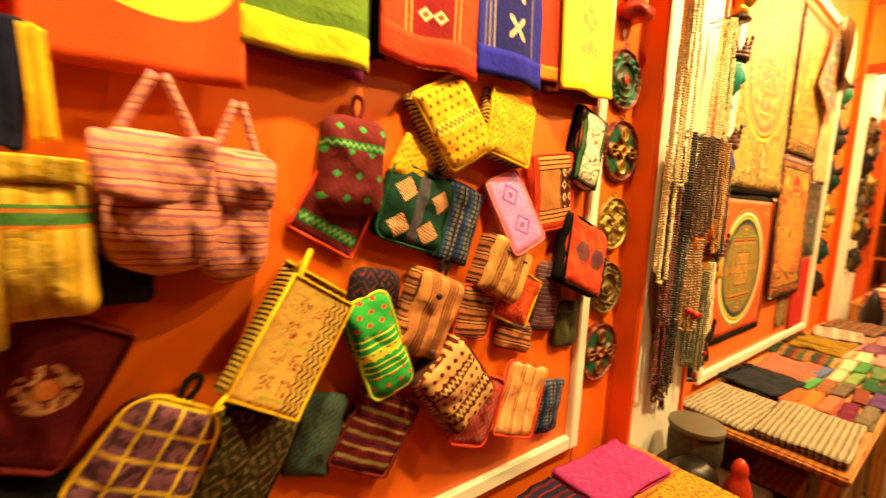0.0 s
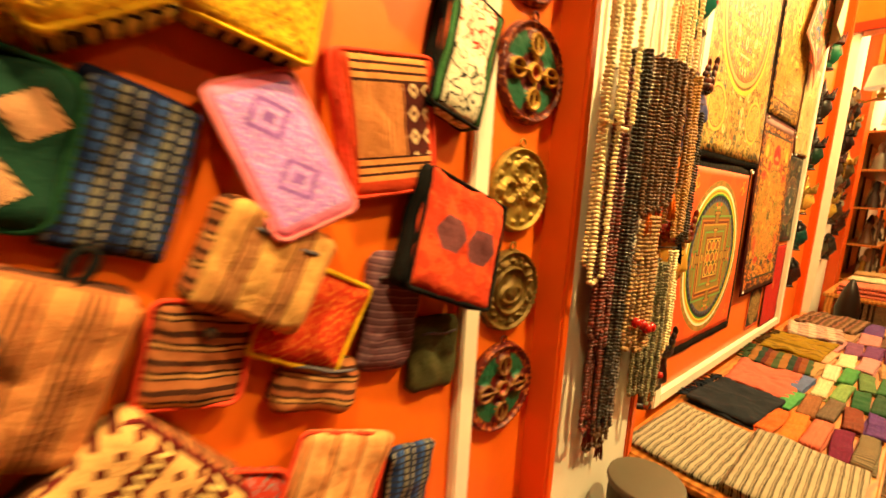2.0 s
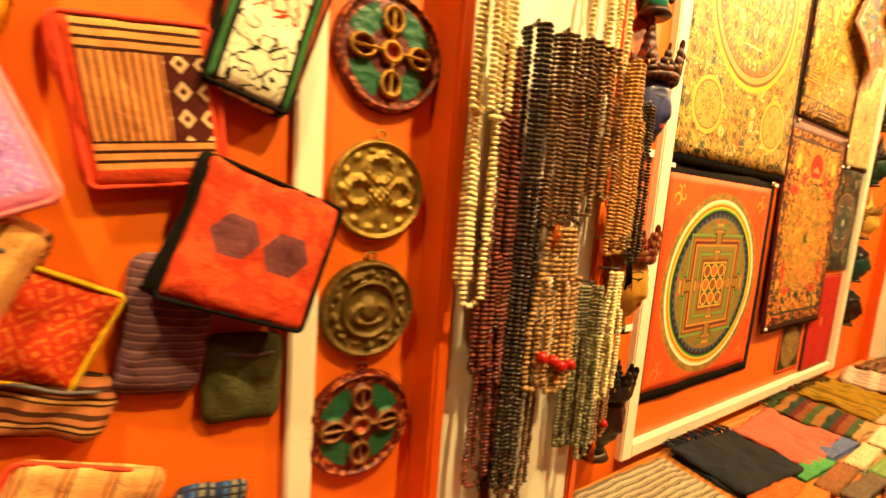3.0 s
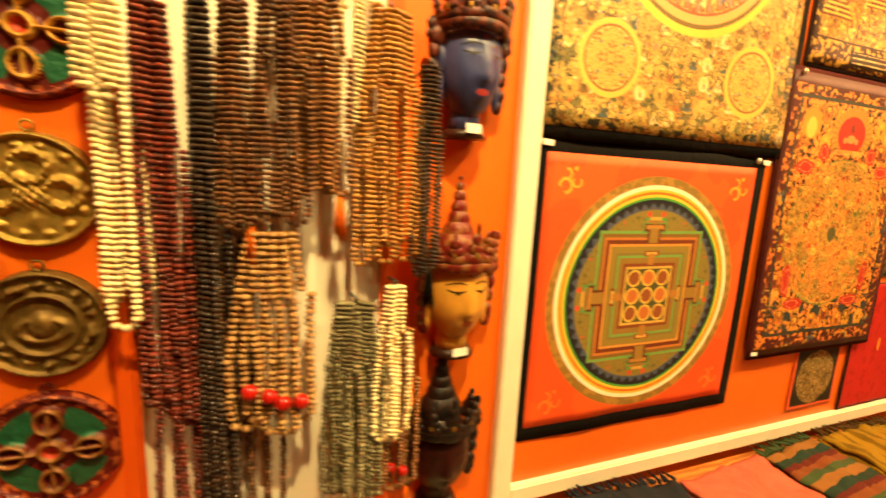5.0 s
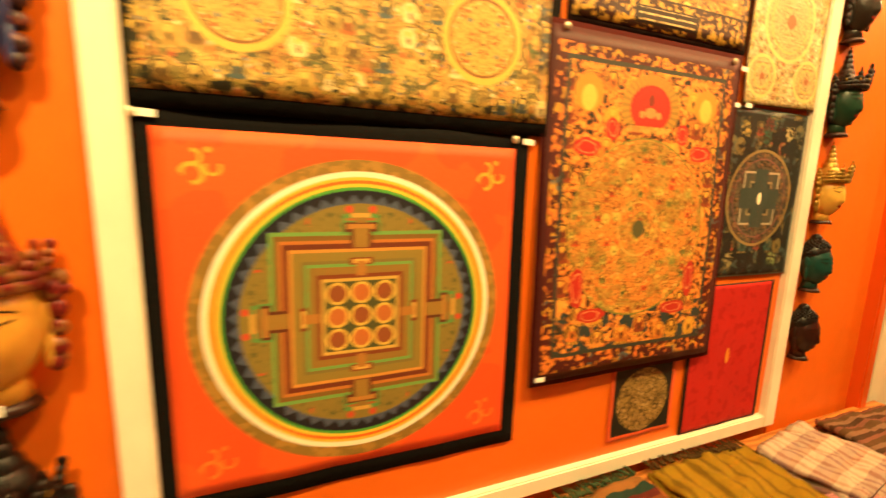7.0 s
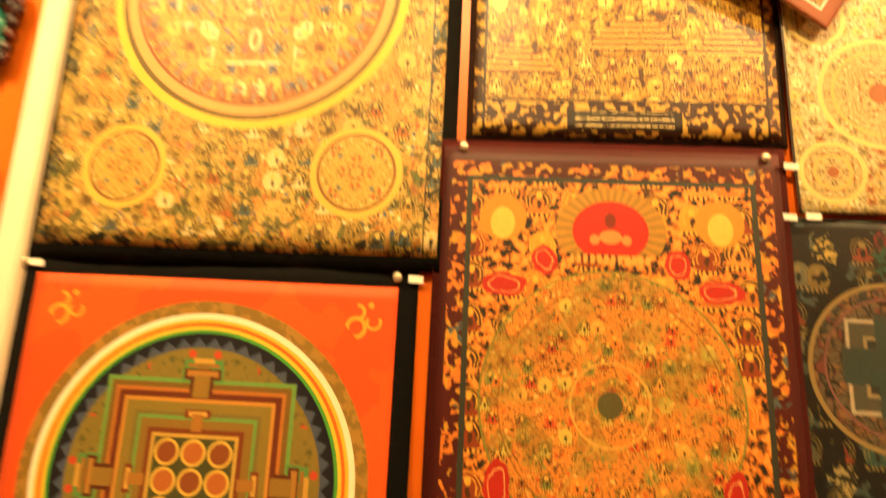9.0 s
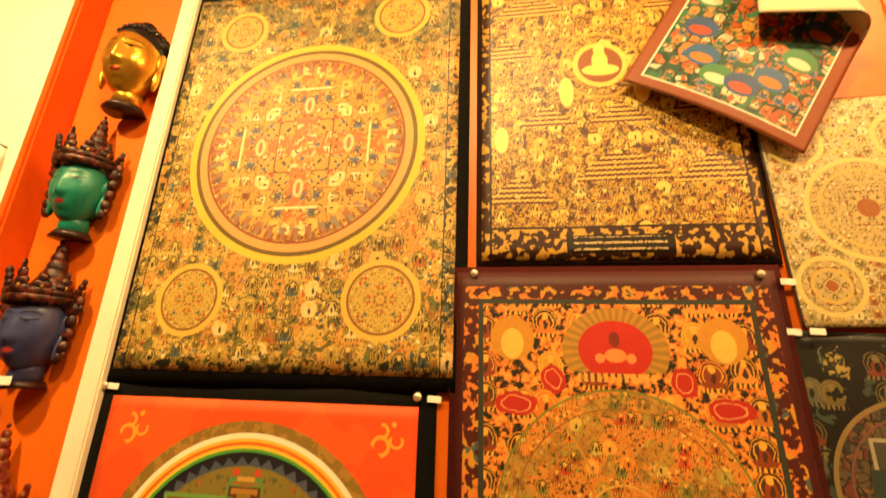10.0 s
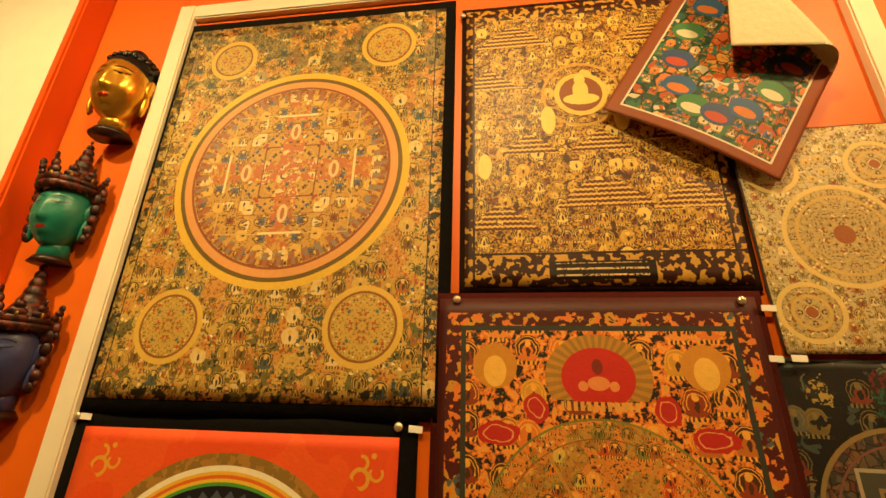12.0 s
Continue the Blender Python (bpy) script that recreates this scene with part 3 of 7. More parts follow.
def wheel_painting():
    s = Shader("wheel_of_life_painting")
    warp = s.warp(0.025, 14.0)
    ground = s.mix(s.lt(s.cells(120.0, warp)[0], 0.22), "221C14", "6A5A34")
    cloud = s.gt(s.noise(80.0, 4.0, warp, 0.62), 0.47)
    col = s.mix(cloud, ground, s.ramp(s.noise(80.0, 3.0, warp), [(0.0, "8A4A1A"), (0.44, "D8782A"), (0.54, "E8983E"), (0.66, "C9A24A")]))
    low = s.lt(s.z, -0.24)
    col = s.mix(s.both(low, s.gt(s.noise(30.0), 0.5)), col, "2E3A3A")
    col = crowd(s, 15.0, col, ["D8762A", "C9912E", "E08E3A", "8A3A1A", "B86A24"], "E8A83E", "4A2A14")
    r = s.radius(-0.005, -0.04, 0.98, 1.0)
    wheel = speckle(s, 105.0, "C87028", "E09A42", "3A2C16", ["C85A20", "8C8A40", "E8B860", "5A3A1A"], warp)
    wheel = crowd(s, 30.0, wheel, ["D87A2A", "E09A42", "A85A22", "C8B050", "7A7A3A", "C24A22"], "EBB04A", "3E2812", seed=0.13, loose=0.9)
    green = s.mix(s.gt(s.noise(14.0, 2.0), 0.53), wheel, s.mix(s.gt(s.noise(70.0, 3.0), 0.5), "5E5A26", "8C8A3C"))
    col = s.mix(s.lt(r, 0.225), col, s.mix(0.45, wheel, green))
    col = ring_bands(s, r, [(0.221, 0.225, "7E7A34"), (0.190, 0.192, "8A5A22"), (0.066, 0.070, "D9A24A"), (0.03, 0.032, "C99038"), (0.0, 0.022, "54502E")], col)
    ang = s.m("ARCTAN2", s.m("ADD", s.z, 0.04), s.m("ADD", s.x, 0.005))
    spoke = s.lt(s.m("ABSOLUTE", s.m("SUBTRACT", s.rep(ang, math.pi / 3, 0.5), 0.5)), 0.018)
    col = s.mix(s.both(spoke, s.band(r, 0.07, 0.19)), col, "C08A3A")
    # red halo shape at the top, and red limbs round the wheel
    rt = s.radius(0.0, 0.255, 1.15, 0.95)
    col = s.mix(s.both(s.lt(rt, 0.084), s.gt(s.z, 0.215)), col, s.mix(s.lt(s.rep(s.m("ARCTAN2", s.m("SUBTRACT", s.z, 0.255), s.x), math.tau / 34), 0.5), "9A742E", "B8822F"))
    col = s.mix(s.both(s.lt(rt, 0.058), s.gt(s.z, 0.212)), col, "BE2A1C")
    for cx, cz, sx, sz in ((0.0, 0.275, 0.55, 0.8), (0.0, 0.245, 1.1, 0.7), (-0.028, 0.24, 0.5, 0.5), (0.028, 0.24, 0.5, 0.5)):
        col = s.mix(s.lt(s.radius(cx, cz, sx, sz), 0.018), col, "7A2A18" if cz > 0.26 else "DE8A4A")
    col = s.mix(s.both(s.box(0.0, 0.205, 0.07, 0.008), s.lt(s.rep(s.x, 0.012), 0.6)), col, "D9A04A")
    for cx, cz, sx, sz in ((-0.185, 0.155, 1.25, 0.7), (0.185, 0.155, 1.25, 0.7), (-0.115, 0.2, 0.75, 0.85), (0.115, 0.2, 0.75, 0.85), (-0.19, -0.18, 0.7, 1.7), (0.19, -0.18, 0.7, 1.7), (-0.14, -0.255, 1.5, 0.6), (0.14, -0.255, 1.5, 0.6)):
        rr = s.m("ADD", s.radius(cx, cz, sx, sz), s.m("MULTIPLY", s.m("SUBTRACT", s.noise(40.0, 2.0), 0.5), 0.02))
        col = s.mix(s.lt(rr, 0.03), col, "B5281C")
        col = s.mix(s.band(rr, 0.018, 0.0205), col, "DE9A5A")
    for cx in (-0.19, 0.19):
        col = s.mix(s.lt(s.radius(cx, 0.275), 0.042), col, "C9892E")
        col = s.mix(s.lt(s.radius(cx, 0.265, 0.9, 1.2), 0.024), col, "E8B650")
    ax, az = s.m("ABSOLUTE", s.x), s.m("ABSOLUTE", s.z)
    frame_line = s.either(s.gt(ax, 0.246), s.gt(az, 0.342))
    col = s.mix(frame_line, col, "33362E")
    outer = s.either(s.gt(ax, 0.256), s.gt(az, 0.352))
    flower = s.gt(s.noise(66.0, 2.0), 0.53)
    col = s.mix(outer, col, s.mix(flower, "4A140E", s.ramp(s.noise(22.0), [(0.0, "D97A2E"), (0.5, "C9902E"), (0.6, "4E5A5A")])))
    col = s.mix(s.either(s.gt(ax, 0.285), s.either(s.gt(s.z, 0.378), s.lt(s.z, -0.39))), col, "46120E")
    return s.done(col, 0.55, 0.0, 0.35, 220.0, wear=0.22, wear_scale=7.0)


def yantra_painting():
    s = Shader("orange_mandala_painting")
    col = s.mix(s.gt(s.noise(5.0), 0.5), "E4511C", "E85A1E")
    r = s.radius(0.0, -0.01)
    halo = s.mix(s.gt(s.noise(45.0, 3.0), 0.52), "8A6A2A", "A87C34")
    col = s.mix(s.lt(r, 0.293), col, halo)
    col = ring_bands(s, r, [(0.0, 0.272, "F0E6C8"), (0.0, 0.262, "E8B83A"), (0.0, 0.256, "E06A1E"), (0.0, 0.250, "E8C23A"), (0.0, 0.244, "4E9A3A"), (0.0, 0.236, "2E7A3A")], col)
    ang = s.m("ARCTAN2", s.m("ADD", s.z, 0.01), s.x)
    petal = s.m("ABSOLUTE", s.m("SUBTRACT", s.rep(ang, math.tau / 52), 0.5))
    ring_in = s.mix(s.gt(s.m("ADD", s.m("MULTIPLY", petal, 0.03), r), 0.231), "4A5266", "181620")
    col = s.mix(s.lt(r, 0.238), col, ring_in)
    olive = speckle(s, 45.0, "7A6A2E", "8C7634", "5E5A2C", ["C8482A", "4A6A8A", "C9A24A", "5E7A34"], s.mirrored(0.0, -0.01))
    col = s.mix(s.lt(r, 0.214), col, olive)
    q = s.square(0.0, -0.01)
    steps = [(0.162, "6E9A4A"), (0.155, "7A5A24"), (0.146, "B8702E"), (0.140, "6A2E16"), (0.130, "C98A3A"), (0.124, "8A7430"), (0.108, "7A6A34"), (0.102, "6E9A4A"), (0.096, "8C6A2C"), (0.082, "7A3A1A"), (0.074, "C9A24A"), (0.068, "4A4A26")]
    inside = s.lt(r, 0.213)
    for gx in range(4):
        dx, dz = round(math.cos(gx * math.pi / 2)), round(math.sin(gx * math.pi / 2))
        for d, wide, deep, c in ((0.185, 0.034, 0.009, "5A8A44"), (0.178, 0.027, 0.009, "A8602A"), (0.165, 0.017, 0.016, "7A6028"), (0.192, 0.018, 0.004, "C99A44")):
            hx, hz = (deep, wide) if dx else (wide, deep)
            col = s.mix(s.both(inside, s.box(dx * d, dz * d - 0.01, hx, hz)), col, c)
    for lim, c in steps:
        col = s.mix(s.lt(q, lim), col, c)
    for gx in range(4):
        dx, dz = round(math.cos(gx * math.pi / 2)), round(math.sin(gx * math.pi / 2))
        for d, wide, deep, c in ((0.170, 0.036, 0.012, "5E8A44"), (0.170, 0.032, 0.009, "5A2A14"), (0.171, 0.027, 0.005, "B07A34"), (0.153, 0.020, 0.014, "5A2A14"), (0.150, 0.014, 0.018, "94702E"), (0.183, 0.011, 0.005, "8A6A2C"),
                                 (0.106, 0.022, 0.007, "7A3A1A"), (0.106, 0.016, 0.004, "D2A24A"), (0.092, 0.009, 0.014, "A8702E")):
            hx, hz = (deep, wide) if dx else (wide, deep)
            col = s.mix(s.box(dx * d, dz * d - 0.01, hx, hz), col, c)
    for i in (-1, 0, 1):
        for j in (-1, 0, 1):
            rr = s.radius(i * 0.045, j * 0.045 - 0.01)
            col = ring_bands(s, rr, [(0.0, 0.0215, "D9AE4A"), (0.0, 0.0165, "B5652E" if (i + j) % 2 else "8A4A24")], col)
    for i in (-1, 1):
        for j in (-1, 1):
            cx, cz = i * 0.262, j * 0.262
            a1 = s.both(s.band(s.radius(cx - 0.008, cz - 0.012), 0.012, 0.019), s.gt(s.m("ADD", s.x, s.z), cx + cz - 0.036))
            a2 = s.both(s.band(s.radius(cx - 0.006, cz + 0.014), 0.008, 0.014), s.gt(s.x, cx - 0.008))
            a3 = s.both(s.band(s.radius(cx + 0.022, cz - 0.002), 0.009, 0.014), s.lt(s.z, cz + 0.004))
            dot = s.lt(s.radius(cx + 0.016, cz + 0.026), 0.005)
            col = s.mix(s.either(s.either(a1, a2), s.either(a3, dot)), col, "E0A236" if j > 0 else "D8782A")
    return s.done(col, 0.6, 0.0, 0.3, 220.0, wear=0.12, wear_scale=6.0)


def five_circles_painting():
    s = Shader("gold_five_circle_painting")
    col = speckle(s, 110.0, "A08C5A", "DCCB98", "5A4E32", ["B8904A", "8A4A32", "E8DCB0", "6A6A4A"])
    col = crowd(s, 40.0, col, ["C9A85C", "8A7A4A", "DCCB98", "9A5A32"], "DCC27A", "5A4A2A")
    for cx, cz, r0 in ((0.0, -0.01, 0.108), (-0.098, 0.14, 0.055), (0.098, 0.14, 0.055), (-0.098, -0.16, 0.058), (0.098, -0.16, 0.058)):
        r = s.radius(cx, cz)
        col = s.mix(s.lt(r, r0), col, speckle(s, 130.0, "9A7E44", "D2BC80", "4A381E", ["E2CF98", "8A5A2E", "6A6A4A", "C9A85C"], s.mirrored(cx, cz)))
        col = ring_bands(s, r, [(r0 - 0.009, r0, "D9BE74"), (r0 - 0.03, r0 - 0.024, "C9A85C"), (0.0, r0 * 0.18, "9A5A2E")], col)
    e = s.either(s.gt(s.m("ABSOLUTE", s.x), 0.158), s.gt(s.m("ABSOLUTE", s.z), 0.235))
    return s.done(s.mix(e, col, "3A2016"), 0.45, 0.0, 0.35, 220.0, wear=0.2)


def dark_mandala():
    s = Shader("black_mandala_painting")
    col = s.mix(s.gt(s.noise(26.0, 4.0), 0.6), "1B1C1A", "3E4A46")
    col = s.mix(s.gt(s.noise(12.0, 3.0), 0.46), col, crowd(s, 17.0, col, ["6A5A32", "2E4A44", "7A3A2A", "5A5A4A"], "7A6A42", "1E201C"))
    r = s.radius(0.0, -0.01)
    col = s.mix(s.lt(r, 0.142), col, figured(s, 60.0, [(0.0, "5E5240"), (0.4, "3A3A36"), (0.65, "7A5A3A"), (0.85, "6A3A34")], "24221C"))
    col = ring_bands(s, r, [(0.134, 0.142, "8A7448"), (0.112, 0.116, "7A5048")], col)
    q = s.square(0.0, -0.01)
    for lim, c in ((0.078, "A89C84"), (0.072, "4A4A40"), (0.05, "8A7A5A"), (0.044, "2E3230"), (0.018, "E0D8C0")):
        col = s.mix(s.lt(q, lim), col, c)
    col = s.mix(s.either(s.box(0, -0.01, 0.03, 0.085), s.box(0, -0.01, 0.085, 0.03)), col, "36423E")
    col = s.mix(s.lt(s.radius(0, -0.01, 0.8, 1.5), 0.012), col, "EADFC0")
    for cx, cz, c in ((-0.1, 0.185, "A8904A"), (0.1, 0.185, "B0A070"), (0.0, 0.2, "6A2A2A"), (-0.1, -0.19, "9A8A5A"), (0.1, -0.19, "7A8A5A"), (0.0, 0.17, "2E5A4A")):
        rr = s.radius(cx, cz, 1.0, 1.1)
        col = s.mix(s.lt(s.m("ADD", rr, s.m("MULTIPLY", s.noise(90.0, 3.0), 0.05)), 0.044), col, s.mix(s.gt(s.noise(110.0, 2.0), 0.5), c, "2A2A22"))
    e = s.either(s.gt(s.m("ABSOLUTE", s.x), 0.172), s.gt(s.m("ABSOLUTE", s.z), 0.238))
    return s.done(s.mix(e, col, "7E9088"), 0.5, 0.0, 0.3, 220.0, wear=0.2)


def red_cloth_painting():
    s = Shader("red_painting")
    col = s.mix(s.gt(s.noise(28.0, 4.0), 0.56), "B8261E", "A81E18")
    col = s.mix(s.lt(s.radius(0.0, 0.0, 0.6, 1.8), 0.014), col, "D9862E")
    e = s.either(s.gt(s.m("ABSOLUTE", s.x), 0.166), s.gt(s.m("ABSOLUTE", s.z), 0.228))
    return s.done(s.mix(e, col, "201A16"), 0.7, 0.0, 0.3, 220.0, wear=0.2)


def small_medallion():
    s = Shader("medallion_painting")
    col = s.mix(0.0, "14120E", "14120E")
    r = s.radius(0.0, 0.0)
    col = s.mix(s.lt(r, 0.095), col, figured(s, 80.0, [(0.0, "9A7A3E"), (0.5, "6A5228"), (0.8, "B8965A")], "3A2C16"))
    e = s.either(s.gt(s.m("ABSOLUTE", s.x), 0.108), s.gt(s.m("ABSOLUTE", s.z), 0.098))
    return s.done(s.mix(e, col, "D9582A"), 0.6, 0.0, 0.3, 220.0, wear=0.2)


def curled_painting():
    s = Shader("green_blue_painting")
    col = figured(s, 26.0, [(0.0, "1E4A3A"), (0.4, "24584A"), (0.55, "B0522A"), (0.7, "2E6A4A"), (0.8, "D07A3A"), (0.9, "C9C0A0")], "14301E")
    col = crowd(s, 34.0, col, ["B8502A", "2E6A5A", "D8C8A0", "D07A3A", "2A5A8A"], "D89A4A", "1E3A2A")
    ax, az = s.m("ABSOLUTE", s.x), s.m("ABSOLUTE", s.z)
    for i in range(14):
        a = i * math.tau / 14
        cx, cz = 0.115 * math.cos(a), 0.20 * math.sin(a)
        r = s.radius(cx, cz, 1.15, 0.9)
        col = s.mix(s.lt(r, 0.031), col, ("2A5A8A", "3E7A4A", "2E4A7A")[i % 3])
        col = s.mix(s.lt(s.radius(cx, cz - 0.008, 1.4, 0.7), 0.017), col, ("C9742E", "D8CDB0", "B8442A")[i % 3])
    col = s.mix(s.lt(s.radius(0, 0.0, 0.8, 1.5), 0.075), col, figured(s, 40.0, [(0.0, "C8602A"), (0.5, "3A7A5A"), (0.75, "D9A04A")], "5A2A14"))
    e = s.either(s.gt(ax, 0.158), s.gt(az, 0.25))
    col = s.mix(e, col, "E0D8C4")
    e = s.either(s.gt(ax, 0.162), s.gt(az, 0.254))
    return s.done(s.mix(e, col, "8A4420"), 0.55, 0.0, 0.3, 220.0, wear=0.2)


CANVAS_BACK = paint("bare_canvas", "E6DAB8", 0.85, 0.3, 200.0)


def pushpin(x, z, y, parent):
    bm = bmesh.new()
    bmesh.ops.create_uvsphere(bm, u_segments=12, v_segments=8, radius=0.0085, matrix=Matrix.Translation((x, y, z)) @ Matrix.Diagonal((1, 0.6, 1, 1)))
    part("pin", bm, PIN, parent, "round pale pushpin")


def price_tag(x, z, y, parent, turn=0):
    bm = block(-0.013, 0.013, -0.0012, 0.0, -0.006, 0.006, 0.0005, 1)
    bmesh.ops.transform(bm, matrix=pose(x, y, z, 0, turn, 0), verts=bm.verts[:])
    part("price_tag", bm, TAG, parent, "small white price tag", False)


def scroll(name, label, cx, cz, w, h, mat, border=None, mount=0.0, ripple=0.004, lift=0.004, tilt=0.0, seed=0, pins=(), tags=(), lean=0.0, grow=1.0):
    """A painting on cloth pinned to the board, with its dark mount around it."""
    t = thing(name, cx, WALL - lift, cz, label, "painting", ry=tilt)
    t.matrix_basis = t.matrix_basis @ Matrix.Diagonal((grow, 1, grow, 1))
    off = Vector((seed * 5.1, 0, seed))

    def wave(u, v):
        k = noise.noise(Vector((u * 3, v * 2.2, 0)) + off) + 0.4 * noise.noise(Vector((u * 9, v * 5, 2)) + off)
        free = 0.25 + 0.75 * (0.5 - v)
        return -ripple * (0.6 + k) * free - lean * (0.5 - v) ** 2

    if border:
        W2, H2 = w + 2 * mount, h + 2 * mount
        part("mount", sheet(W2, H2, 0.0015, lambda u, v: (u * W2, wave(u, v), v * H2)), border, t, "plain dark cloth mount")
    part("canvas", sheet(w, h, 0.001, lambda u, v: (u * w, wave(u * w / (w + 2 * mount), v * h / (h + 2 * mount)) - (0.002 if border else 0.0), v * h)), mat, t, "finely painted canvas")
    for px, pz in pins:
        pushpin(px, pz, wave(px / w, pz / h) - 0.006, t)
    for px, pz in tags:
        price_tag(px, pz, wave(px / w, pz / h) - 0.005, t, 3)
    return t


BLACK_MOUNT = fabric("black_mount_cloth", "0B0908", wear=0.2)
MAROON_MOUNT = fabric("maroon_mount_cloth", "43120E", wear=0.2)
scroll("mandala_painting", "large gold mandala scroll painting with four small circles", 2.530, 2.122, 0.725, 0.985, great_mandala(), BLACK_MOUNT, 0.026, 0.006, 0.006, seed=1, grow=1.045)
scroll("orange_mandala", "orange square scroll painting with a stepped mandala, black border", 2.506, 1.217, 0.645, 0.64, yantra_painting(), BLACK_MOUNT, 0.034, 0.004, 0.004, seed=2, grow=1.045, pins=[(0.32, 0.338), (-0.345, 0.338)], tags=[(0.352, 0.335), (-0.325, 0.338)])
scroll("temple_painting", "gold on brown temple scene scroll painting", 3.245, 2.229, 0.56, 0.77, temple_painting(), fabric("brown_mount", "2A1610"), 0.012, 0.005, 0.005, seed=3, pins=[(-0.29, 0.37)])
scroll("wheel_painting", "orange and red wheel scroll painting in maroon border", 3.215, 1.411, 0.60, 0.815, wheel_painting(), MAROON_MOUNT, 0.012, 0.009, 0.010, seed=4, lean=0.012, pins=[(-0.265, 0.405), (0.275, 0.40)], tags=[(0.318, 0.385), (-0.285, -0.40)])
scroll("five_circle_painting", "pale gold scroll painting with five circles", 3.70, 1.95, 0.325, 0.475, five_circles_painting(), None, 0, 0.006, 0.012, -1.0, 5, tags=[(-0.145, -0.243)])
scroll("dark_mandala", "black scroll painting with a grey mandala, pale edge", 3.685, 1.463, 0.355, 0.485, dark_mandala(), None, 0, 0.005, 0.005, 0.6, 6, tags=[(-0.16, 0.24)])
scroll("red_painting", "plain red cloth painting with a black border", 3.645, 0.966, 0.355, 0.465, red_cloth_painting(), None, 0, 0.004, 0.005, 0.0, 7)
scroll("medallion_painting", "small black painting with a bronze medallion, orange edge", 3.308, 0.88, 0.24, 0.222, small_medallion(), None, 0, 0.003, 0.004, 0.0, 8)

# the loose painting hangs by one corner and its free side has rolled over
cur = thing("curled_painting", 3.588, WALL - 0.032, 2.388, "blue-green scroll painting hanging askew, top corner curled over", "painting", ry=32)


def curl_shape(side):
    def f(u, v):
        w, h = 0.38, 0.56
        x, z = u * w, v * h
        # the fold line crosses the upper right corner
        d = (x * 0.522 + z * 0.852) - 0.088
        y = -0.016 * math.cos(u * 3)
        side_y = side
        if d > 0:
            r = 0.031
            a = min(d / r, math.pi)
            back = r * math.sin(a) - max(0.0, d - math.pi * r)
            x, z = x - 0.522 * (d - back - side * math.sin(a)), z - 0.852 * (d - back - side * math.sin(a))
            side_y = side * math.cos(a)
            y -= r * (1 - math.cos(a))
        return (x, y - side_y, z)
    return f


part("canvas", sheet(0.38, 0.56, 0.0003, curl_shape(0.0012), 44, 60), curled_painting(), cur, "painted face with small round scenes")
part("backing", sheet(0.38, 0.56, 0.0003, curl_shape(-0.0012), 44, 60), CANVAS_BACK, cur, "bare cream canvas back")

# ---- bags and pouches on the west board ----
def pouch(name, label, cx, cz, w, h, tilt, out, thick, mat, pipe=None, corner=0.12, taper=1.0, plump=0.55, wrinkle=0.0065, loop=None, flap=None, zipper=None, seed=0, sag=0.0, flap_h=0.35, lean=0.0, category="pouch", gusset=None):
    """A cloth bag hung on the board; tilt is counter-clockwise, out is how far its front stands from the board."""
    t = thing(name, cx, WALL - max(0.002, out - thick), cz, label, category, rx=lean, ry=-tilt)
    part("body", cushion(w, h, thick, corner, taper, plump, wrinkle, seed=seed, sag=sag), mat, t)
    if gusset:
        bm = cushion(w * 1.05, h * 1.03, thick * 0.82, corner + 0.03, taper, 0.1, wrinkle * 1.4, seed=seed + 3)
        bmesh.ops.translate(bm, vec=(-w * 0.045, 0.004, h * 0.01), verts=bm.verts[:])
        part("gusset", bm, gusset, t, "dark cloth side")
    edge = outline(w * 0.995, h * 0.995, corner, taper)
    if pipe:
        part("piping", tube([(x, -thick * (0.8 - plump * 0.45), z) for x, z in edge], 0.0036, 6, True), pipe, t, "sewn edge binding")
    if flap:
        bm = cushion(w * 1.02, h * flap_h, 0.012, 0.12, 0.97, 0.3, wrinkle, seed=seed + 5)
        bmesh.ops.translate(bm, vec=(0, -thick * 0.86, h * (0.5 - flap_h / 2)), verts=bm.verts[:])
        part("flap", bm, flap, t, "folded cloth flap")
    if zipper:
        part("zip", tube([(w * 0.36 * (i / 4 - 1), -thick * (0.93 - 0.12 * (i / 4 - 1) ** 4), h * 0.30 + 0.002 * math.sin(i)) for i in range(9)], 0.0028, 6), zipper, t, "metal zip")
    if loop:
        pts = [(0.010 * math.sin(a * 0.5), -thick * 0.4 + 0.01 * math.sin(a * 0.25), h / 2 - 0.012 + 0.05 * math.sin(a * math.pi / 12)) for a in range(13)]
        part("hanging_loop", tube(pts, 0.005, 6), loop, t, "cloth hanging loop")
    return t


DARK = "1A1512"
YELLOW = fabric("yellow_binding", "E0B020")
CORAL = fabric("coral_binding", "D8452A")
PINK = fabric("pink_binding", "E07A7E")
DARKB = fabric("dark_binding", "0E0B09")
GREENB = fabric("green_binding", "1E4A2E")
MAROON = fabric("maroon_cloth", "6A1E1C")
NAVY = fabric("navy_cloth", "1B1E3C")
GREY_ZIP = fabric("grey_zip_tape", "5A5058", 0.6)

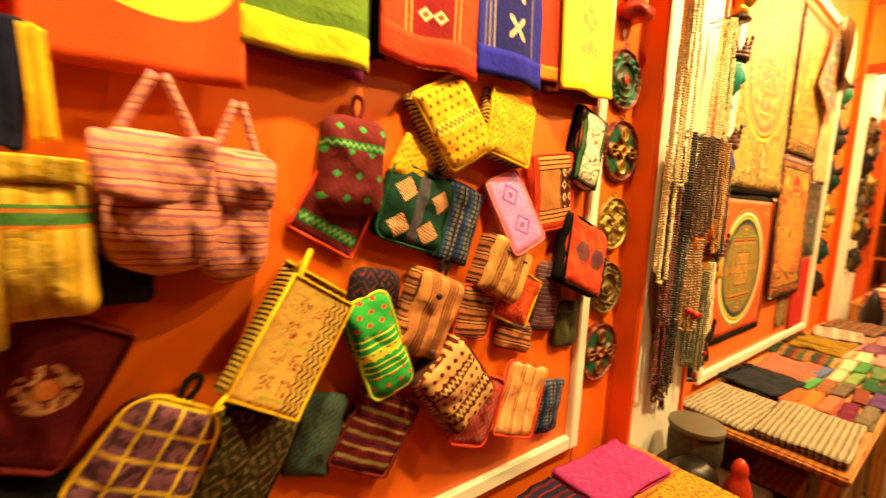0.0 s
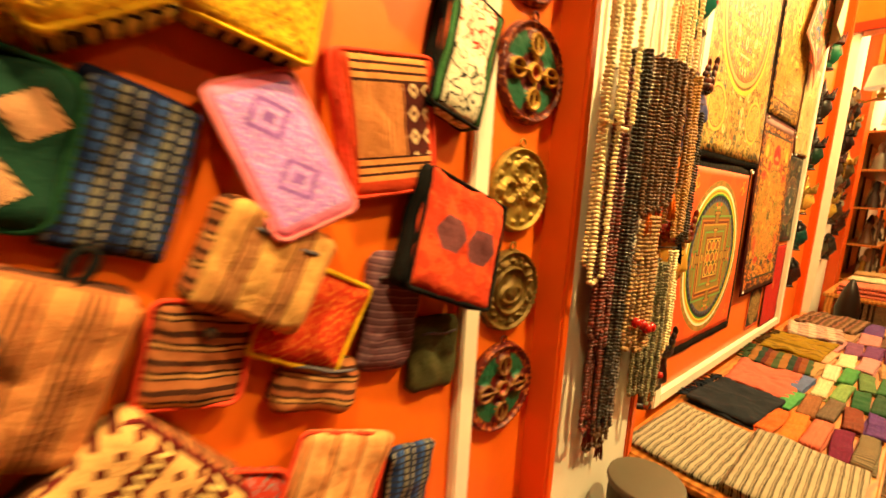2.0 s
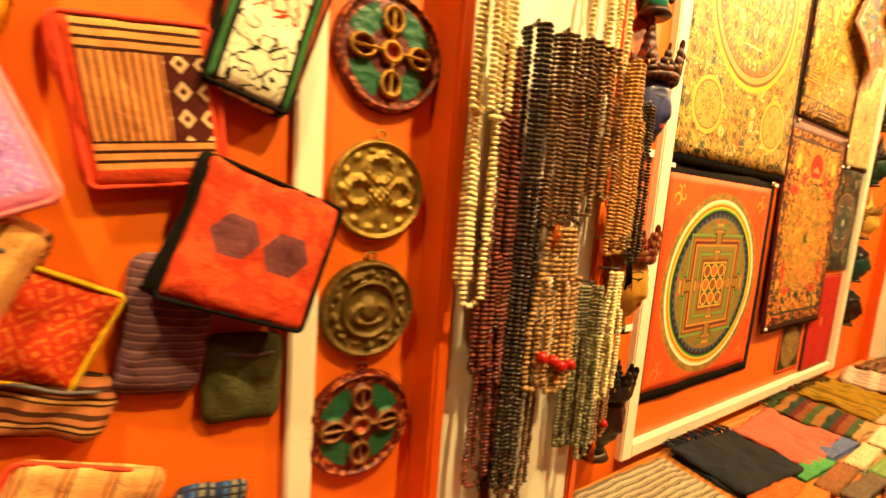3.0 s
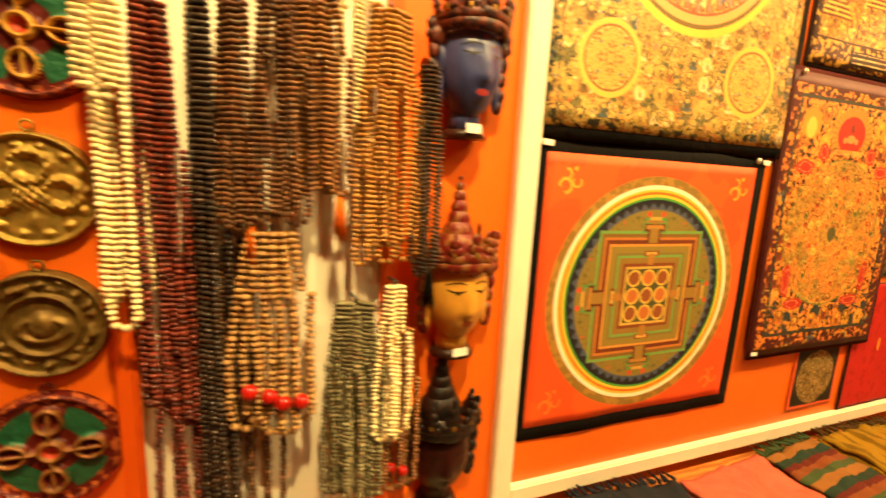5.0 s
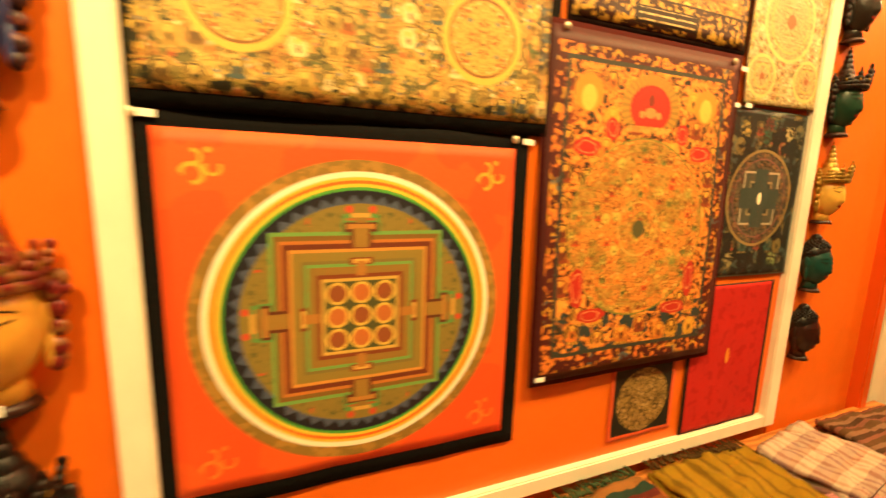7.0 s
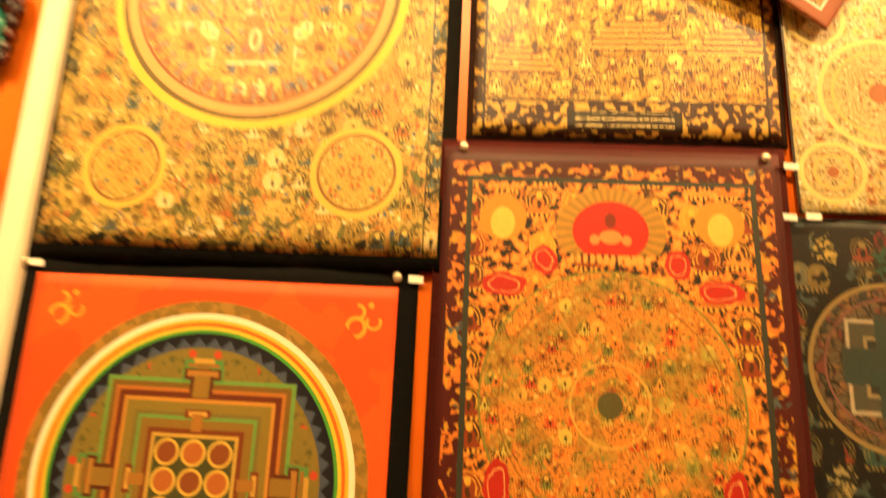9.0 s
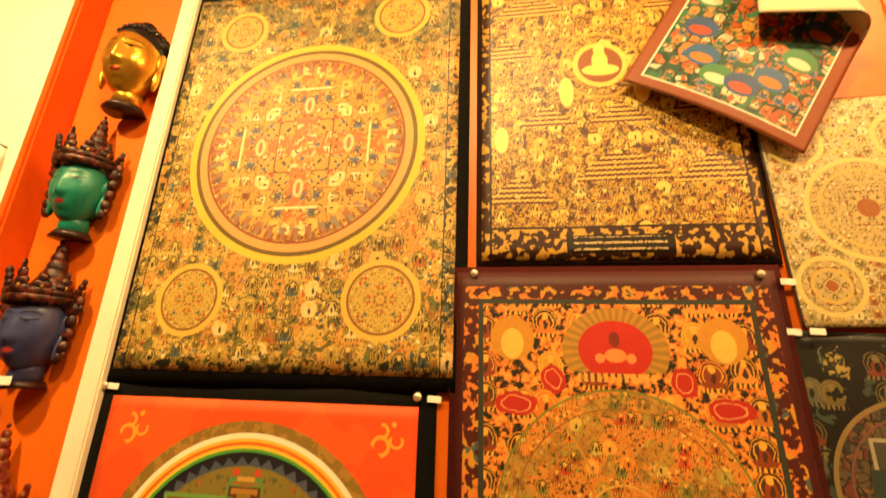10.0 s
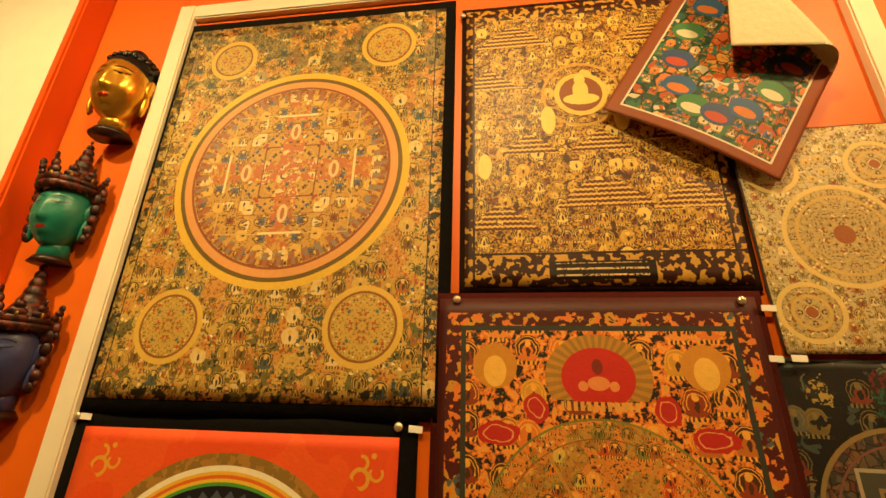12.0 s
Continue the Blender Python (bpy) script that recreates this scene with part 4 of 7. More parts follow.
s = Shader("yellow_figured_cloth")
stripe = s.lt(s.m("ABSOLUTE", s.m("SUBTRACT", s.x, 0.005)), 0.022)
motif = s.both(s.lt(s.m("ABSOLUTE", s.m("SUBTRACT", s.rep(s.z, 0.045), 0.5)), 0.3), s.gt(s.noise(190.0, 1.0), 0.56))
c = s.mix(s.both(motif, s.lt(s.m("ABSOLUTE", s.m("SUBTRACT", s.m("ABSOLUTE", s.x), 0.018)), 0.012)), "C49A48", "8A3A2A")
c = s.mix(s.both(stripe, s.lt(s.rep(s.z, 0.09), 0.05)), c, "A89A3A")
diag = s.lt(s.rep(s.m("ADD", s.x, s.m("MULTIPLY", s.m("ABSOLUTE", s.m("SUBTRACT", s.rep(s.z, 0.02), 0.5)), 0.014)), 0.010), 0.4)
c = s.mix(s.both(diag, s.gt(s.x, 0.026)), c, "5A4018")
FIGURED_YELLOW = s.done(c, 0.9, 0.0, 0.5, 420.0, wear=0.3, wear_scale=22.0)

s = Shader("black_gold_chevron_cloth")
CHEVRON = s.done(s.mix(s.lt(s.rep(s.m("ADD", s.z, s.m("MULTIPLY", s.m("ABSOLUTE", s.m("SUBTRACT", s.rep(s.x, 0.018), 0.5)), 0.012)), 0.009), 0.5), "C9A23A", "241A10"), 0.9, 0.0, 0.5, 420.0)

s = Shader("green_pouch_cloth")
c = s.mix(s.lt(s.m("ADD", s.m("ABSOLUTE", s.m("SUBTRACT", s.rep(s.m("ADD", s.x, s.m("MULTIPLY", s.m("FLOOR", s.m("DIVIDE", s.z, 0.022)), 0.014)), 0.028), 0.5)), s.m("ABSOLUTE", s.m("SUBTRACT", s.rep(s.z, 0.022), 0.5))), 0.25), "2E9A3E", "C8452A")
mid = s.band(s.z, -0.055, 0.035)
lines = s.lt(s.rep(s.z, 0.014), 0.28)
c = s.mix(mid, c, s.mix(lines, "2A9440", "C9D24A"))
zz = s.lt(s.m("ABSOLUTE", s.m("SUBTRACT", s.m("ADD", s.z, 0.012), s.m("MULTIPLY", s.m("ABSOLUTE", s.m("SUBTRACT", s.rep(s.x, 0.018), 0.5)), 0.02))), 0.006)
c = s.mix(s.both(zz, mid), c, "E0B830")
GREEN_CLOTH = s.done(c, 0.9, 0.0, 0.5, 420.0, wear=0.3, wear_scale=22.0)

s = Shader("dark_green_patch_cloth")
c = s.mix(s.lt(s.m("ABSOLUTE", s.m("ADD", s.x, 0.0)), 0.014), "16382A", "4A4650")
for px, pz in ((-0.042, 0.03), (0.05, 0.03), (-0.04, -0.045), (0.035, -0.042)):
    d = s.m("ADD", s.m("ABSOLUTE", s.m("SUBTRACT", s.x, px)), s.m("ABSOLUTE", s.m("SUBTRACT", s.z, pz)))
    hatch = s.lt(s.rep(s.m("ADD", s.z, s.m("MULTIPLY", s.x, 0.3)), 0.006), 0.6)
    c = s.mix(s.lt(d, 0.027), c, s.mix(hatch, "6E3A2E", "E0A878"))
PATCH_GREEN = s.done(c, 0.9, 0.0, 0.5, 420.0, wear=0.3, wear_scale=22.0)

s = Shader("orange_weave_panel")
c = s.ramp(s.rep(s.x, 0.009), [(0.0, "D98A4A"), (0.6, "5A2A1A")])
c = s.mix(s.gt(s.x, 0.02), c, "4A1A14")
dd = s.m("ADD", s.m("ABSOLUTE", s.m("SUBTRACT", s.rep(s.m("SUBTRACT", s.x, 0.025), 0.026), 0.5)), s.m("ABSOLUTE", s.m("SUBTRACT", s.rep(s.z, 0.034), 0.5)))
c = s.mix(s.both(s.gt(s.x, 0.02), s.band(dd, 0.18, 0.38)), c, "E0B88A")
c = s.mix(s.either(s.lt(s.z, -0.045), s.gt(s.z, 0.06)), c, s.mix(s.lt(s.rep(s.z, 0.012), 0.35), "D98A4A", "3A1A14"))
c = s.mix(s.either(s.gt(s.m("ABSOLUTE", s.x), 0.066), s.lt(s.z, -0.08)), c, "C8401E")
WEAVE = s.done(c, 0.9, 0.0, 0.5, 420.0, wear=0.3, wear_scale=22.0)

s = Shader("red_hexagon_cloth")
c = s.mix(s.gt(s.noise(40.0), 0.5), "C23A1E", "CE4A24")
for px, pz in ((-0.035, 0.004), (0.035, 0.0)):
    ax, az = s.m("ABSOLUTE", s.m("SUBTRACT", s.x, px)), s.m("ABSOLUTE", s.m("SUBTRACT", s.z, pz))
    hexa = s.m("MAXIMUM", az, s.m("ADD", s.m("MULTIPLY", ax, 0.866), s.m("MULTIPLY", az, 0.5)))
    c = s.mix(s.lt(hexa, 0.029), c, "6A3A3E")
HEXAGON = s.done(c, 0.92, 0.0, 0.6, 380.0, wear=0.35, wear_scale=22.0)

s = Shader("white_embroidered_cloth")
c = s.mix(s.lt(s.rep(s.m("ADD", s.z, s.m("MULTIPLY", s.x, 0.2)), 0.005), 0.3), "E8DFC4", "CFC4A2")
c = s.mix(s.both(s.gt(s.z, 0.01), s.lt(s.m("ABSOLUTE", s.m("SUBTRACT", s.noise(48.0, 1.0), 0.5)), 0.035)), c, "B0301E")
c = s.mix(s.both(s.lt(s.z, 0.0), s.lt(s.m("ABSOLUTE", s.m("SUBTRACT", s.noise(44.0, 1.0), 0.5)), 0.03)), c, "1E1A16")
for lo, hi, k in ((0.040, 0.2, "17130F"), (0.046, 0.053, "3A6A3A"), (0.056, 0.062, "B8502A")):
    c = s.mix(s.band(s.m("ABSOLUTE", s.x), lo, hi), c, k)
EMBROIDERED = s.done(c, 0.9, 0.0, 0.6, 380.0, wear=0.2, wear_scale=22.0)

ZIGZAG = dotted("brown_zigzag_cloth", "D9A466", "5A2016", 0.022, 0.3, [(-0.055, -0.02), (0.03, 0.055)], "5A1E14", "E6C27A")
TAN_STRIPE = striped("tan_striped_cloth", "x", 0.05, [(0.0, "C07A46"), (0.3, "4A2A1A"), (0.36, "B8723E"), (0.44, "3E2418"), (0.5, "B06A3A"), (0.58, "3E2418"), (0.64, "B8703E"), (0.74, "4A2A1A"), (0.8, "C47E48")])
TAN_ROWS = striped("tan_row_cloth", "z", 0.035, [(0.0, "B06A3E"), (0.3, "3A2016"), (0.38, "C08850"), (0.5, "3A2016"), (0.6, "A8623A"), (0.8, "4A281A")])
BOX_STRIPE = striped("box_striped_cloth", "x", 0.06, [(0.0, "C68A4E"), (0.25, "5A301E"), (0.3, "B87A48"), (0.42, "4A281A"), (0.46, "B87A48"), (0.55, "5A301E"), (0.6, "D8A05A")])
PEACH = striped("peach_striped_cloth", "x", 0.048, [(0.0, "E09A5E"), (0.5, "8A4A2A"), (0.55, "D98E52"), (0.68, "6A3A26"), (0.73, "E6A86A")])
BLUE_STRIPE = striped("blue_striped_cloth", "x", 0.044, [(0.0, "22325E"), (0.3, "3A5A9A"), (0.48, "14182A"), (0.55, "7A7468"), (0.75, "1E2848"), (0.9, "8A8478")], cross=("x", 0.011, 0.3, "2A2A34"))
MAUVE = striped("mauve_striped_cloth", "z", 0.012, [(0.0, "6A4650"), (0.5, "8A6468"), (0.75, "5A3A44")])
PINK_STRIPE = striped("pink_striped_cloth", "z", 0.034, [(0.0, "D08A70"), (0.3, "B0607A"), (0.42, "D49478"), (0.6, "8A3A4A"), (0.66, "CC846C"), (0.85, "A86A7E")])
MAROON_ROWS = striped("maroon_banded_cloth", "z", 0.05, [(0.0, "5E1418"), (0.35, "A88A5A"), (0.45, "6A181C"), (0.6, "1E1A3A"), (0.68, "6A181C"), (0.85, "8A7A4A")])
MAROON_DOT = dotted("maroon_dotted_cloth", "6A2226", "3E9A4E", 0.042, 0.18, [(0.025, 0.04)], "2E6A3A", "8AC26A")
MAROON_BAND = dotted("maroon_green_band_cloth", "6A2024", "6A2024", 0.04, 0.05, [(-0.05, -0.028)], "2A6A3E", "8AC26A")
YELLOW_BAG = brocade("yellow_brocade", "E0A81E", "A86A14", 60.0, 0.4)
YELLOW_FIG = dotted("yellow_dotted_brocade", "DDA61E", "7A4A1A", 0.02, 0.26, [(-0.012, 0.012)], "E8C040", "8A5A1A")
LILAC = brocade("lilac_brocade", "B07AC8", "C9A0D0", 75.0, 0.4, "E07AA0", (0.045, 0.082), ((0.045, -0.035), 0.03, "8A5AA8"))
OLIVE = brocade("olive_brocade", "3E3620", "7A6A3E", 45.0, 0.42)
OLIVE_PLAIN = brocade("olive_cloth", "4A4A2A", "5A5636", 90.0, 0.4)
TEAL = brocade("teal_grey_cloth", "3E5048", "4E6256", 80.0, 0.4)
RED_BAND = brocade("red_banded_brocade", "CC3A1A", "E0752A", 60.0, 0.35)
DARK_BROCADE = brocade("dark_brocade", "1E1E2A", "6A2A2A", 55.0, 0.35)
RED_GREY = brocade("red_grey_cloth", "B83A2A", "8A7A78", 50.0, 0.35)

s = Shader("lattice_cloth")
c = s.mix(s.gt(s.noise(70.0, 1.0), 0.52), "7A4A5A", "4E2E3A")
lat = s.either(s.lt(s.rep(s.x, 0.042), 0.13), s.lt(s.rep(s.z, 0.042), 0.13))
LATTICE = s.done(s.mix(lat, c, "D8B02A"), 0.9, 0.0, 0.5, 420.0, wear=0.3)
s = Shader("yellow_green_bag_cloth")
c = s.ramp(s.rep(s.x, 0.02), [(0.0, "C9A22A"), (0.5, "B08A20"), (0.75, "D9B84A")])
c = s.mix(s.band(s.z, 0.02, 0.045), c, "4A7A3A")
c = s.mix(s.both(s.band(s.z, 0.015, 0.05), s.lt(s.rep(s.z, 0.018), 0.25)), c, "C8742A")
YELLOW_GREEN = s.done(c, 0.9, 0.0, 0.5, 420.0, wear=0.35, wear_scale=22.0)
s = Shader("maroon_emblem_cloth")
r = s.radius(0.0, 0.01)
c = s.mix(s.both(s.band(r, 0.016, 0.034), s.gt(s.noise(80.0), 0.48)), "5E1418", "C9905E")
EMBLEM = s.done(s.mix(s.lt(r, 0.014), c, "C9743A"), 0.9, 0.0, 0.5, 420.0, wear=0.35, wear_scale=22.0)

pouch("cloth_bag", "maroon square cloth bag with a pale round emblem", -0.085, 1.202, 0.125, 0.205, -26, 0.04, 0.03, EMBLEM, MAROON, 0.06, 0.9, 0.3, category="bag", seed=1)
pouch("black_pouch", "black cloth pouch hanging low on the board", -0.115, 1.040, 0.10, 0.09, -10, 0.03, 0.025, BLACK, seed=2)
pouch("lattice_pouch", "purple pouch with yellow lattice and a loop", 0.028, 1.072, 0.135, 0.185, -30, 0.055, 0.045, LATTICE, YELLOW, 0.3, 1.25, 0.4, loop=DARKB, seed=3)
pouch("olive_pouch", "olive brown patterned cloth pouch", 0.150, 1.000, 0.135, 0.215, -27, 0.045, 0.035, OLIVE, DARKB, 0.1, 1.0, 0.4, seed=4)
pouch("teal_pouch", "grey-green cloth pouch behind an olive one", 0.289, 1.020, 0.10, 0.165, -16, 0.03, 0.025, TEAL, None, 0.12, seed=5)
pouch("maroon_purse", "maroon banded cloth purse with gold stars", 0.418, 0.985, 0.155, 0.165, -31, 0.035, 0.028, MAROON_ROWS, MAROON, 0.06, 1.0, 0.3, seed=6)
pouch("navy_bag", "navy cloth bag behind a striped rucksack", 0.005, 1.375, 0.075, 0.12, -2, 0.06, 0.05, NAVY, None, 0.2, seed=7, category="bag")
rs = pouch("striped_rucksack", "pink striped cotton rucksack with a flap", 0.046, 1.470, 0.135, 0.165, -2, 0.12, 0.085, PINK_STRIPE, None, 0.22, 1.15, 0.7, 0.016, flap=PINK_STRIPE, flap_h=0.5, seed=8, sag=0.03, category="bag")
rs2 = pouch("striped_rucksack", "pink striped cotton rucksack hanging beside another", 0.146, 1.453, 0.10, 0.17, -3, 0.085, 0.07, PINK_STRIPE, None, 0.2, 1.1, 0.7, 0.014, flap=PINK_STRIPE, flap_h=0.45, seed=9, sag=0.03, category="bag")
for bag, w in ((rs, 0.05), (rs2, 0.035)):
    for sx in (-1, 1):
        part("strap", tube([(sx * w * (1 - i / 9), -0.02, 0.07 + 0.095 * i / 8) for i in range(9)], 0.007, 6), PINK_STRIPE, bag, "narrow cloth strap")
yg = pouch("drawstring_bag", "yellow-green striped cloth shoulder bag", -0.089, 1.412, 0.13, 0.19, 0, 0.14, 0.10, YELLOW_GREEN, None, 0.14, 1.03, 0.6, 0.006, flap=YELLOW_GREEN, flap_h=0.16, seed=10, category="bag")
part("strap", block(-0.03, -0.008, -0.108, -0.1, -0.11, 0.06, 0.002), YELLOW_GREEN, yg, "hanging yellow cloth strap")

pouch("maroon_satchel", "flat maroon cloth bag with a green woven band", 0.328, 1.454, 0.130, 0.140, -28, 0.016, 0.016, MAROON_BAND, CORAL, 0.05, 1.05, 0.3, seed=11, category="bag")
pouch("dotted_rucksack", "small maroon rucksack with green woven motifs", 0.354, 1.539, 0.121, 0.178, -4, 0.060, 0.060, MAROON_DOT, None, 0.24, 1.12, 0.7, 0.007, loop=MAROON, seed=12, sag=0.008, category="bag")
pouch("yellow_fold_bag", "yellow woven pouch partly hidden behind others", 0.499, 1.555, 0.10, 0.10, -30, 0.03, 0.025, YELLOW_BAG, None, 0.08, seed=13)


def box_bag(x, z, w, h, d, tilt, out):
    """A stiff open-topped box bag: panels, gussets, bound edges and a hanging strap."""
    t = thing("box_bag", x, WALL - out + d, z, "ochre figured box bag, open top, black chevron sides, yellow binding", "bag", rx=-8, ry=-tilt)
    wide = w * 1.10

    def panel(x0, y0, x1, y1, top, low=1.0):
        def f(u, v):
            k = u + 0.5
            dent = 0.006 * math.sin((v + 0.5) * math.pi) * math.sin(k * math.pi)
            px, py = x0 + (x1 - x0) * k, y0 + (y1 - y0) * k
            taper = 1 + (low - 1) * (0.5 - v)
            return (px * taper, py + dent, (v + 0.5) * (h * top) - h / 2)
        return sheet(w, h, 0.003, f, 14, 18)

    part("front_panel", panel(-w / 2, -d, w / 2, -d, 1.0, 1.04), FIGURED_YELLOW, t, "ochre cloth with small red figures")
    part("back_panel", panel(-wide / 2, -0.004, wide / 2, -0.004, 1.10), CHEVRON, t, "black and gold chevron cloth")
    part("gusset", panel(-w / 2, -d + 0.002, -wide / 2, -0.006, 1.03), CHEVRON, t, "black and gold chevron cloth")
    part("gusset", panel(w / 2, -d + 0.002, wide / 2, -0.006, 1.03), CHEVRON, t, "black and gold chevron cloth")
    part("bottom_panel", block(-w / 2, w / 2, -d + 0.004, -0.008, -h / 2 - 0.002, -h / 2 + 0.002, 0.001, 1), BLACK, t, "black lining")
    top = h / 2
    part("binding", tube([(-w / 2, -d, top), (-w * 0.52, -d, -top), (w * 0.52, -d, -top), (w / 2, -d, top)], 0.0042, 6, True), YELLOW, t, "yellow edge binding")
    part("binding", tube([(w / 2, -d, top), (wide / 2, -0.006, top * 1.06)], 0.0035, 6), YELLOW, t, "yellow edge binding")
    part("binding", tube([(-wide / 2, -0.006, top * 1.2), (wide / 2, -0.006, top * 1.2)], 0.0035, 6), YELLOW, t, "yellow edge binding")
    part("strap", tube([(-w * 0.42, -d * 0.95, top - 0.004), (-w * 0.40, -d * 0.75, top + 0.022), (-w * 0.38, -d * 0.5, top + 0.052), (-w * 0.36, -d * 0.25, top + 0.03), (-w * 0.36, -0.008, top + 0.006)], 0.006, 6), YELLOW, t, "yellow cloth hanging strap")
    part("tab", tube([(-w * 0.52, -d, -top + 0.006), (-w * 0.60, -d - 0.004, -top - 0.022), (-w * 0.50, -d - 0.002, -top - 0.012)], 0.004, 6), YELLOW, t, "loose end of the binding")


box_bag(0.224, 1.220, 0.122, 0.212, 0.06, -32, 0.085)
pouch("dark_pouch", "dark woven pouch tucked behind a green one", 0.408, 1.285, 0.115, 0.10, -8, 0.035, 0.03, DARK_BROCADE, None, 0.3, seed=15)
pouch("green_pouch", "bright green pencil pouch with yellow stripes and red dots", 0.410, 1.182, 0.100, 0.212, 18, 0.070, 0.060, GREEN_CLOTH, fabric("lime_binding", "B8C83A"), 0.22, 1.0, 0.5, loop=GREENB, seed=16, lean=-6)
pouch("patch_bag", "dark green bag with salmon diamond patches", 0.499, 1.461, 0.161, 0.159, -16, 0.035, 0.035, PATCH_GREEN, GREENB, 0.16, 1.05, 0.25, seed=17, category="bag")
pouch("blue_pouch", "blue and grey striped woven pouch", 0.622, 1.427, 0.102, 0.177, -16, 0.022, 0.022, BLUE_STRIPE, None, 0.06, 1.05, 0.2, seed=18, gusset=NAVY)
pouch("yellow_bag", "bright yellow brocade bag hung by its side", 0.580, 1.642, 0.138, 0.176, 30, 0.060, 0.060, YELLOW_FIG, YELLOW, 0.06, 0.95, 0.12, 0.006, seed=19, gusset=CHEVRON, category="bag", lean=-10)
pouch("yellow_bag", "plain yellow brocade bag beside a figured one", 0.755, 1.655, 0.149, 0.156, -12, 0.045, 0.045, YELLOW_BAG, YELLOW, 0.06, 0.95, 0.15, 0.006, seed=20, gusset=CHEVRON, category="bag", lean=-8)
pouch("lilac_pouch", "lilac brocade spectacle pouch with pink binding", 0.780, 1.457, 0.111, 0.196, 23, 0.052, 0.025, LILAC, PINK, 0.14, 1.05, 0.12, 0.003, seed=21, lean=-14)
pouch("woven_panel_bag", "orange bag with striped and diamond woven panels", 0.947, 1.518, 0.161, 0.203, 8, 0.030, 0.030, WEAVE, CORAL, 0.05, 0.95, 0.15, 0.004, seed=22, gusset=CORAL, category="bag")
pouch("embroidered_bag", "white embroidered bag with black sides", 1.085, 1.645, 0.130, 0.213, -16, 0.042, 0.042, EMBROIDERED, DARKB, 0.05, 0.85, 0.3, 0.006, seed=23, gusset=BLACK, category="bag", lean=-6)
pouch("hexagon_bag", "red woven bag with two grey hexagons, black edge", 1.072, 1.333, 0.194, 0.199, -20, 0.072, 0.045, HEXAGON, DARKB, 0.04, 1.0, 0.2, seed=24, gusset=BLACK, category="bag", lean=-10)
pouch("tan_pouch", "tan pouch with dark stripes and a button", 0.538, 1.228, 0.129, 0.185, -22, 0.060, 0.050, TAN_STRIPE, None, 0.14, 1.0, 0.3, 0.008, seed=25, gusset=TAN_ROWS, loop=DARKB)
pouch("box_pouch", "tan striped box pouch", 0.758, 1.316, 0.146, 0.135, -26, 0.065, 0.065, BOX_STRIPE, None, 0.10, 0.95, 0.15, 0.006, seed=26, gusset=TAN_ROWS, zipper=GREY_ZIP)
pouch("tan_purse", "tan purse with dark woven rows and a button", 0.682, 1.213, 0.115, 0.13, -12, 0.035, 0.03, TAN_ROWS, CORAL, 0.12, seed=27)
pouch("red_purse", "red brocade purse with a yellow edge", 0.826, 1.237, 0.138, 0.138, -26, 0.040, 0.030, RED_BAND, YELLOW, 0.06, seed=28)
pouch("mauve_pouch", "mauve striped soft pouch", 0.962, 1.222, 0.105, 0.195, -8, 0.032, 0.032, MAUVE, None, 0.2, seed=29, zipper=GREY_ZIP)
pouch("olive_purse", "dark olive purse at the board's edge", 1.062, 1.128, 0.110, 0.135, -5, 0.025, 0.022, OLIVE_PLAIN, None, 0.16, seed=30, zipper=GREY_ZIP)
pouch("brown_purse", "small brown striped purse", 0.835, 1.132, 0.135, 0.085, -18, 0.032, 0.028, TAN_ROWS, None, 0.3, seed=31, zipper=GREY_ZIP)
pouch("coral_pouch", "coral edged grey figured pouch", 0.695, 0.965, 0.13, 0.18, -22, 0.05, 0.025, RED_GREY, CORAL, 0.16, seed=32)
pouch("zigzag_bag", "brown and cream zigzag woven bag", 0.614, 1.055, 0.148, 0.189, 38, 0.080, 0.075, ZIGZAG, MAROON, 0.10, 1.0, 0.2, loop=CORAL, gusset=TAN_ROWS, seed=33, category="bag")
pouch("blue_pouch", "blue striped pouch behind a peach one", 1.015, 0.880, 0.10, 0.165, -8, 0.03, 0.025, BLUE_STRIPE, None, 0.1, seed=34)
pouch("peach_pouch", "peach striped flat pouch", 0.848, 0.953, 0.165, 0.195, -21, 0.050, 0.022, PEACH, CORAL, 0.08, plump=0.2, seed=35, lean=-5)
# buttons on two of them, as worn pieces of their own
for bx, bz, by in ((0.52, 1.285, 0.09), (0.692, 1.245, 0.04), (0.508, 1.165, 0.09)):
    t = thing("toggle_button", bx, WALL - by, bz, "small black round toggle button on a tan pouch", "button")
    bm = bmesh.new()
    bmesh.ops.create_uvsphere(bm, u_segments=12, v_segments=8, radius=0.008, matrix=Matrix.Diagonal((1, 0.6, 1, 1)))
    part("button", bm, DARK_WOOD, t)

# ---- cloth covers along the rail ----
def cover(name, label, cx, z0, z1, w, out, mat, hem=None, hem_h=0.05, seed=0, tilt=0.0):
    h = z1 - z0
    t = thing(name, cx, WALL - out, (z0 + z1) / 2, label, "cushion cover", ry=tilt)

    def f(u, v):
        k = noise.noise(Vector((u * 2.5 + seed, v * 1.4, seed)))
        return (u * w * (1 + 0.03 * (0.5 - v)), -0.012 * (0.5 - v) * (1 + k) - 0.004 * math.sin(u * 9 + seed), v * h + 0.006 * k)

    part("cloth", sheet(w, h, 0.008, f, 24, 24), mat, t)
    if hem:
        def g(u, v):
            x, y, z = f(u, -0.5 + (v + 0.5) * hem_h / h)
            return (x * 1.004, y - 0.0025, z)
        part("hem", sheet(w, hem_h, 0.003, g, 20, 4), hem, t, "plain sewn hem")
    return t


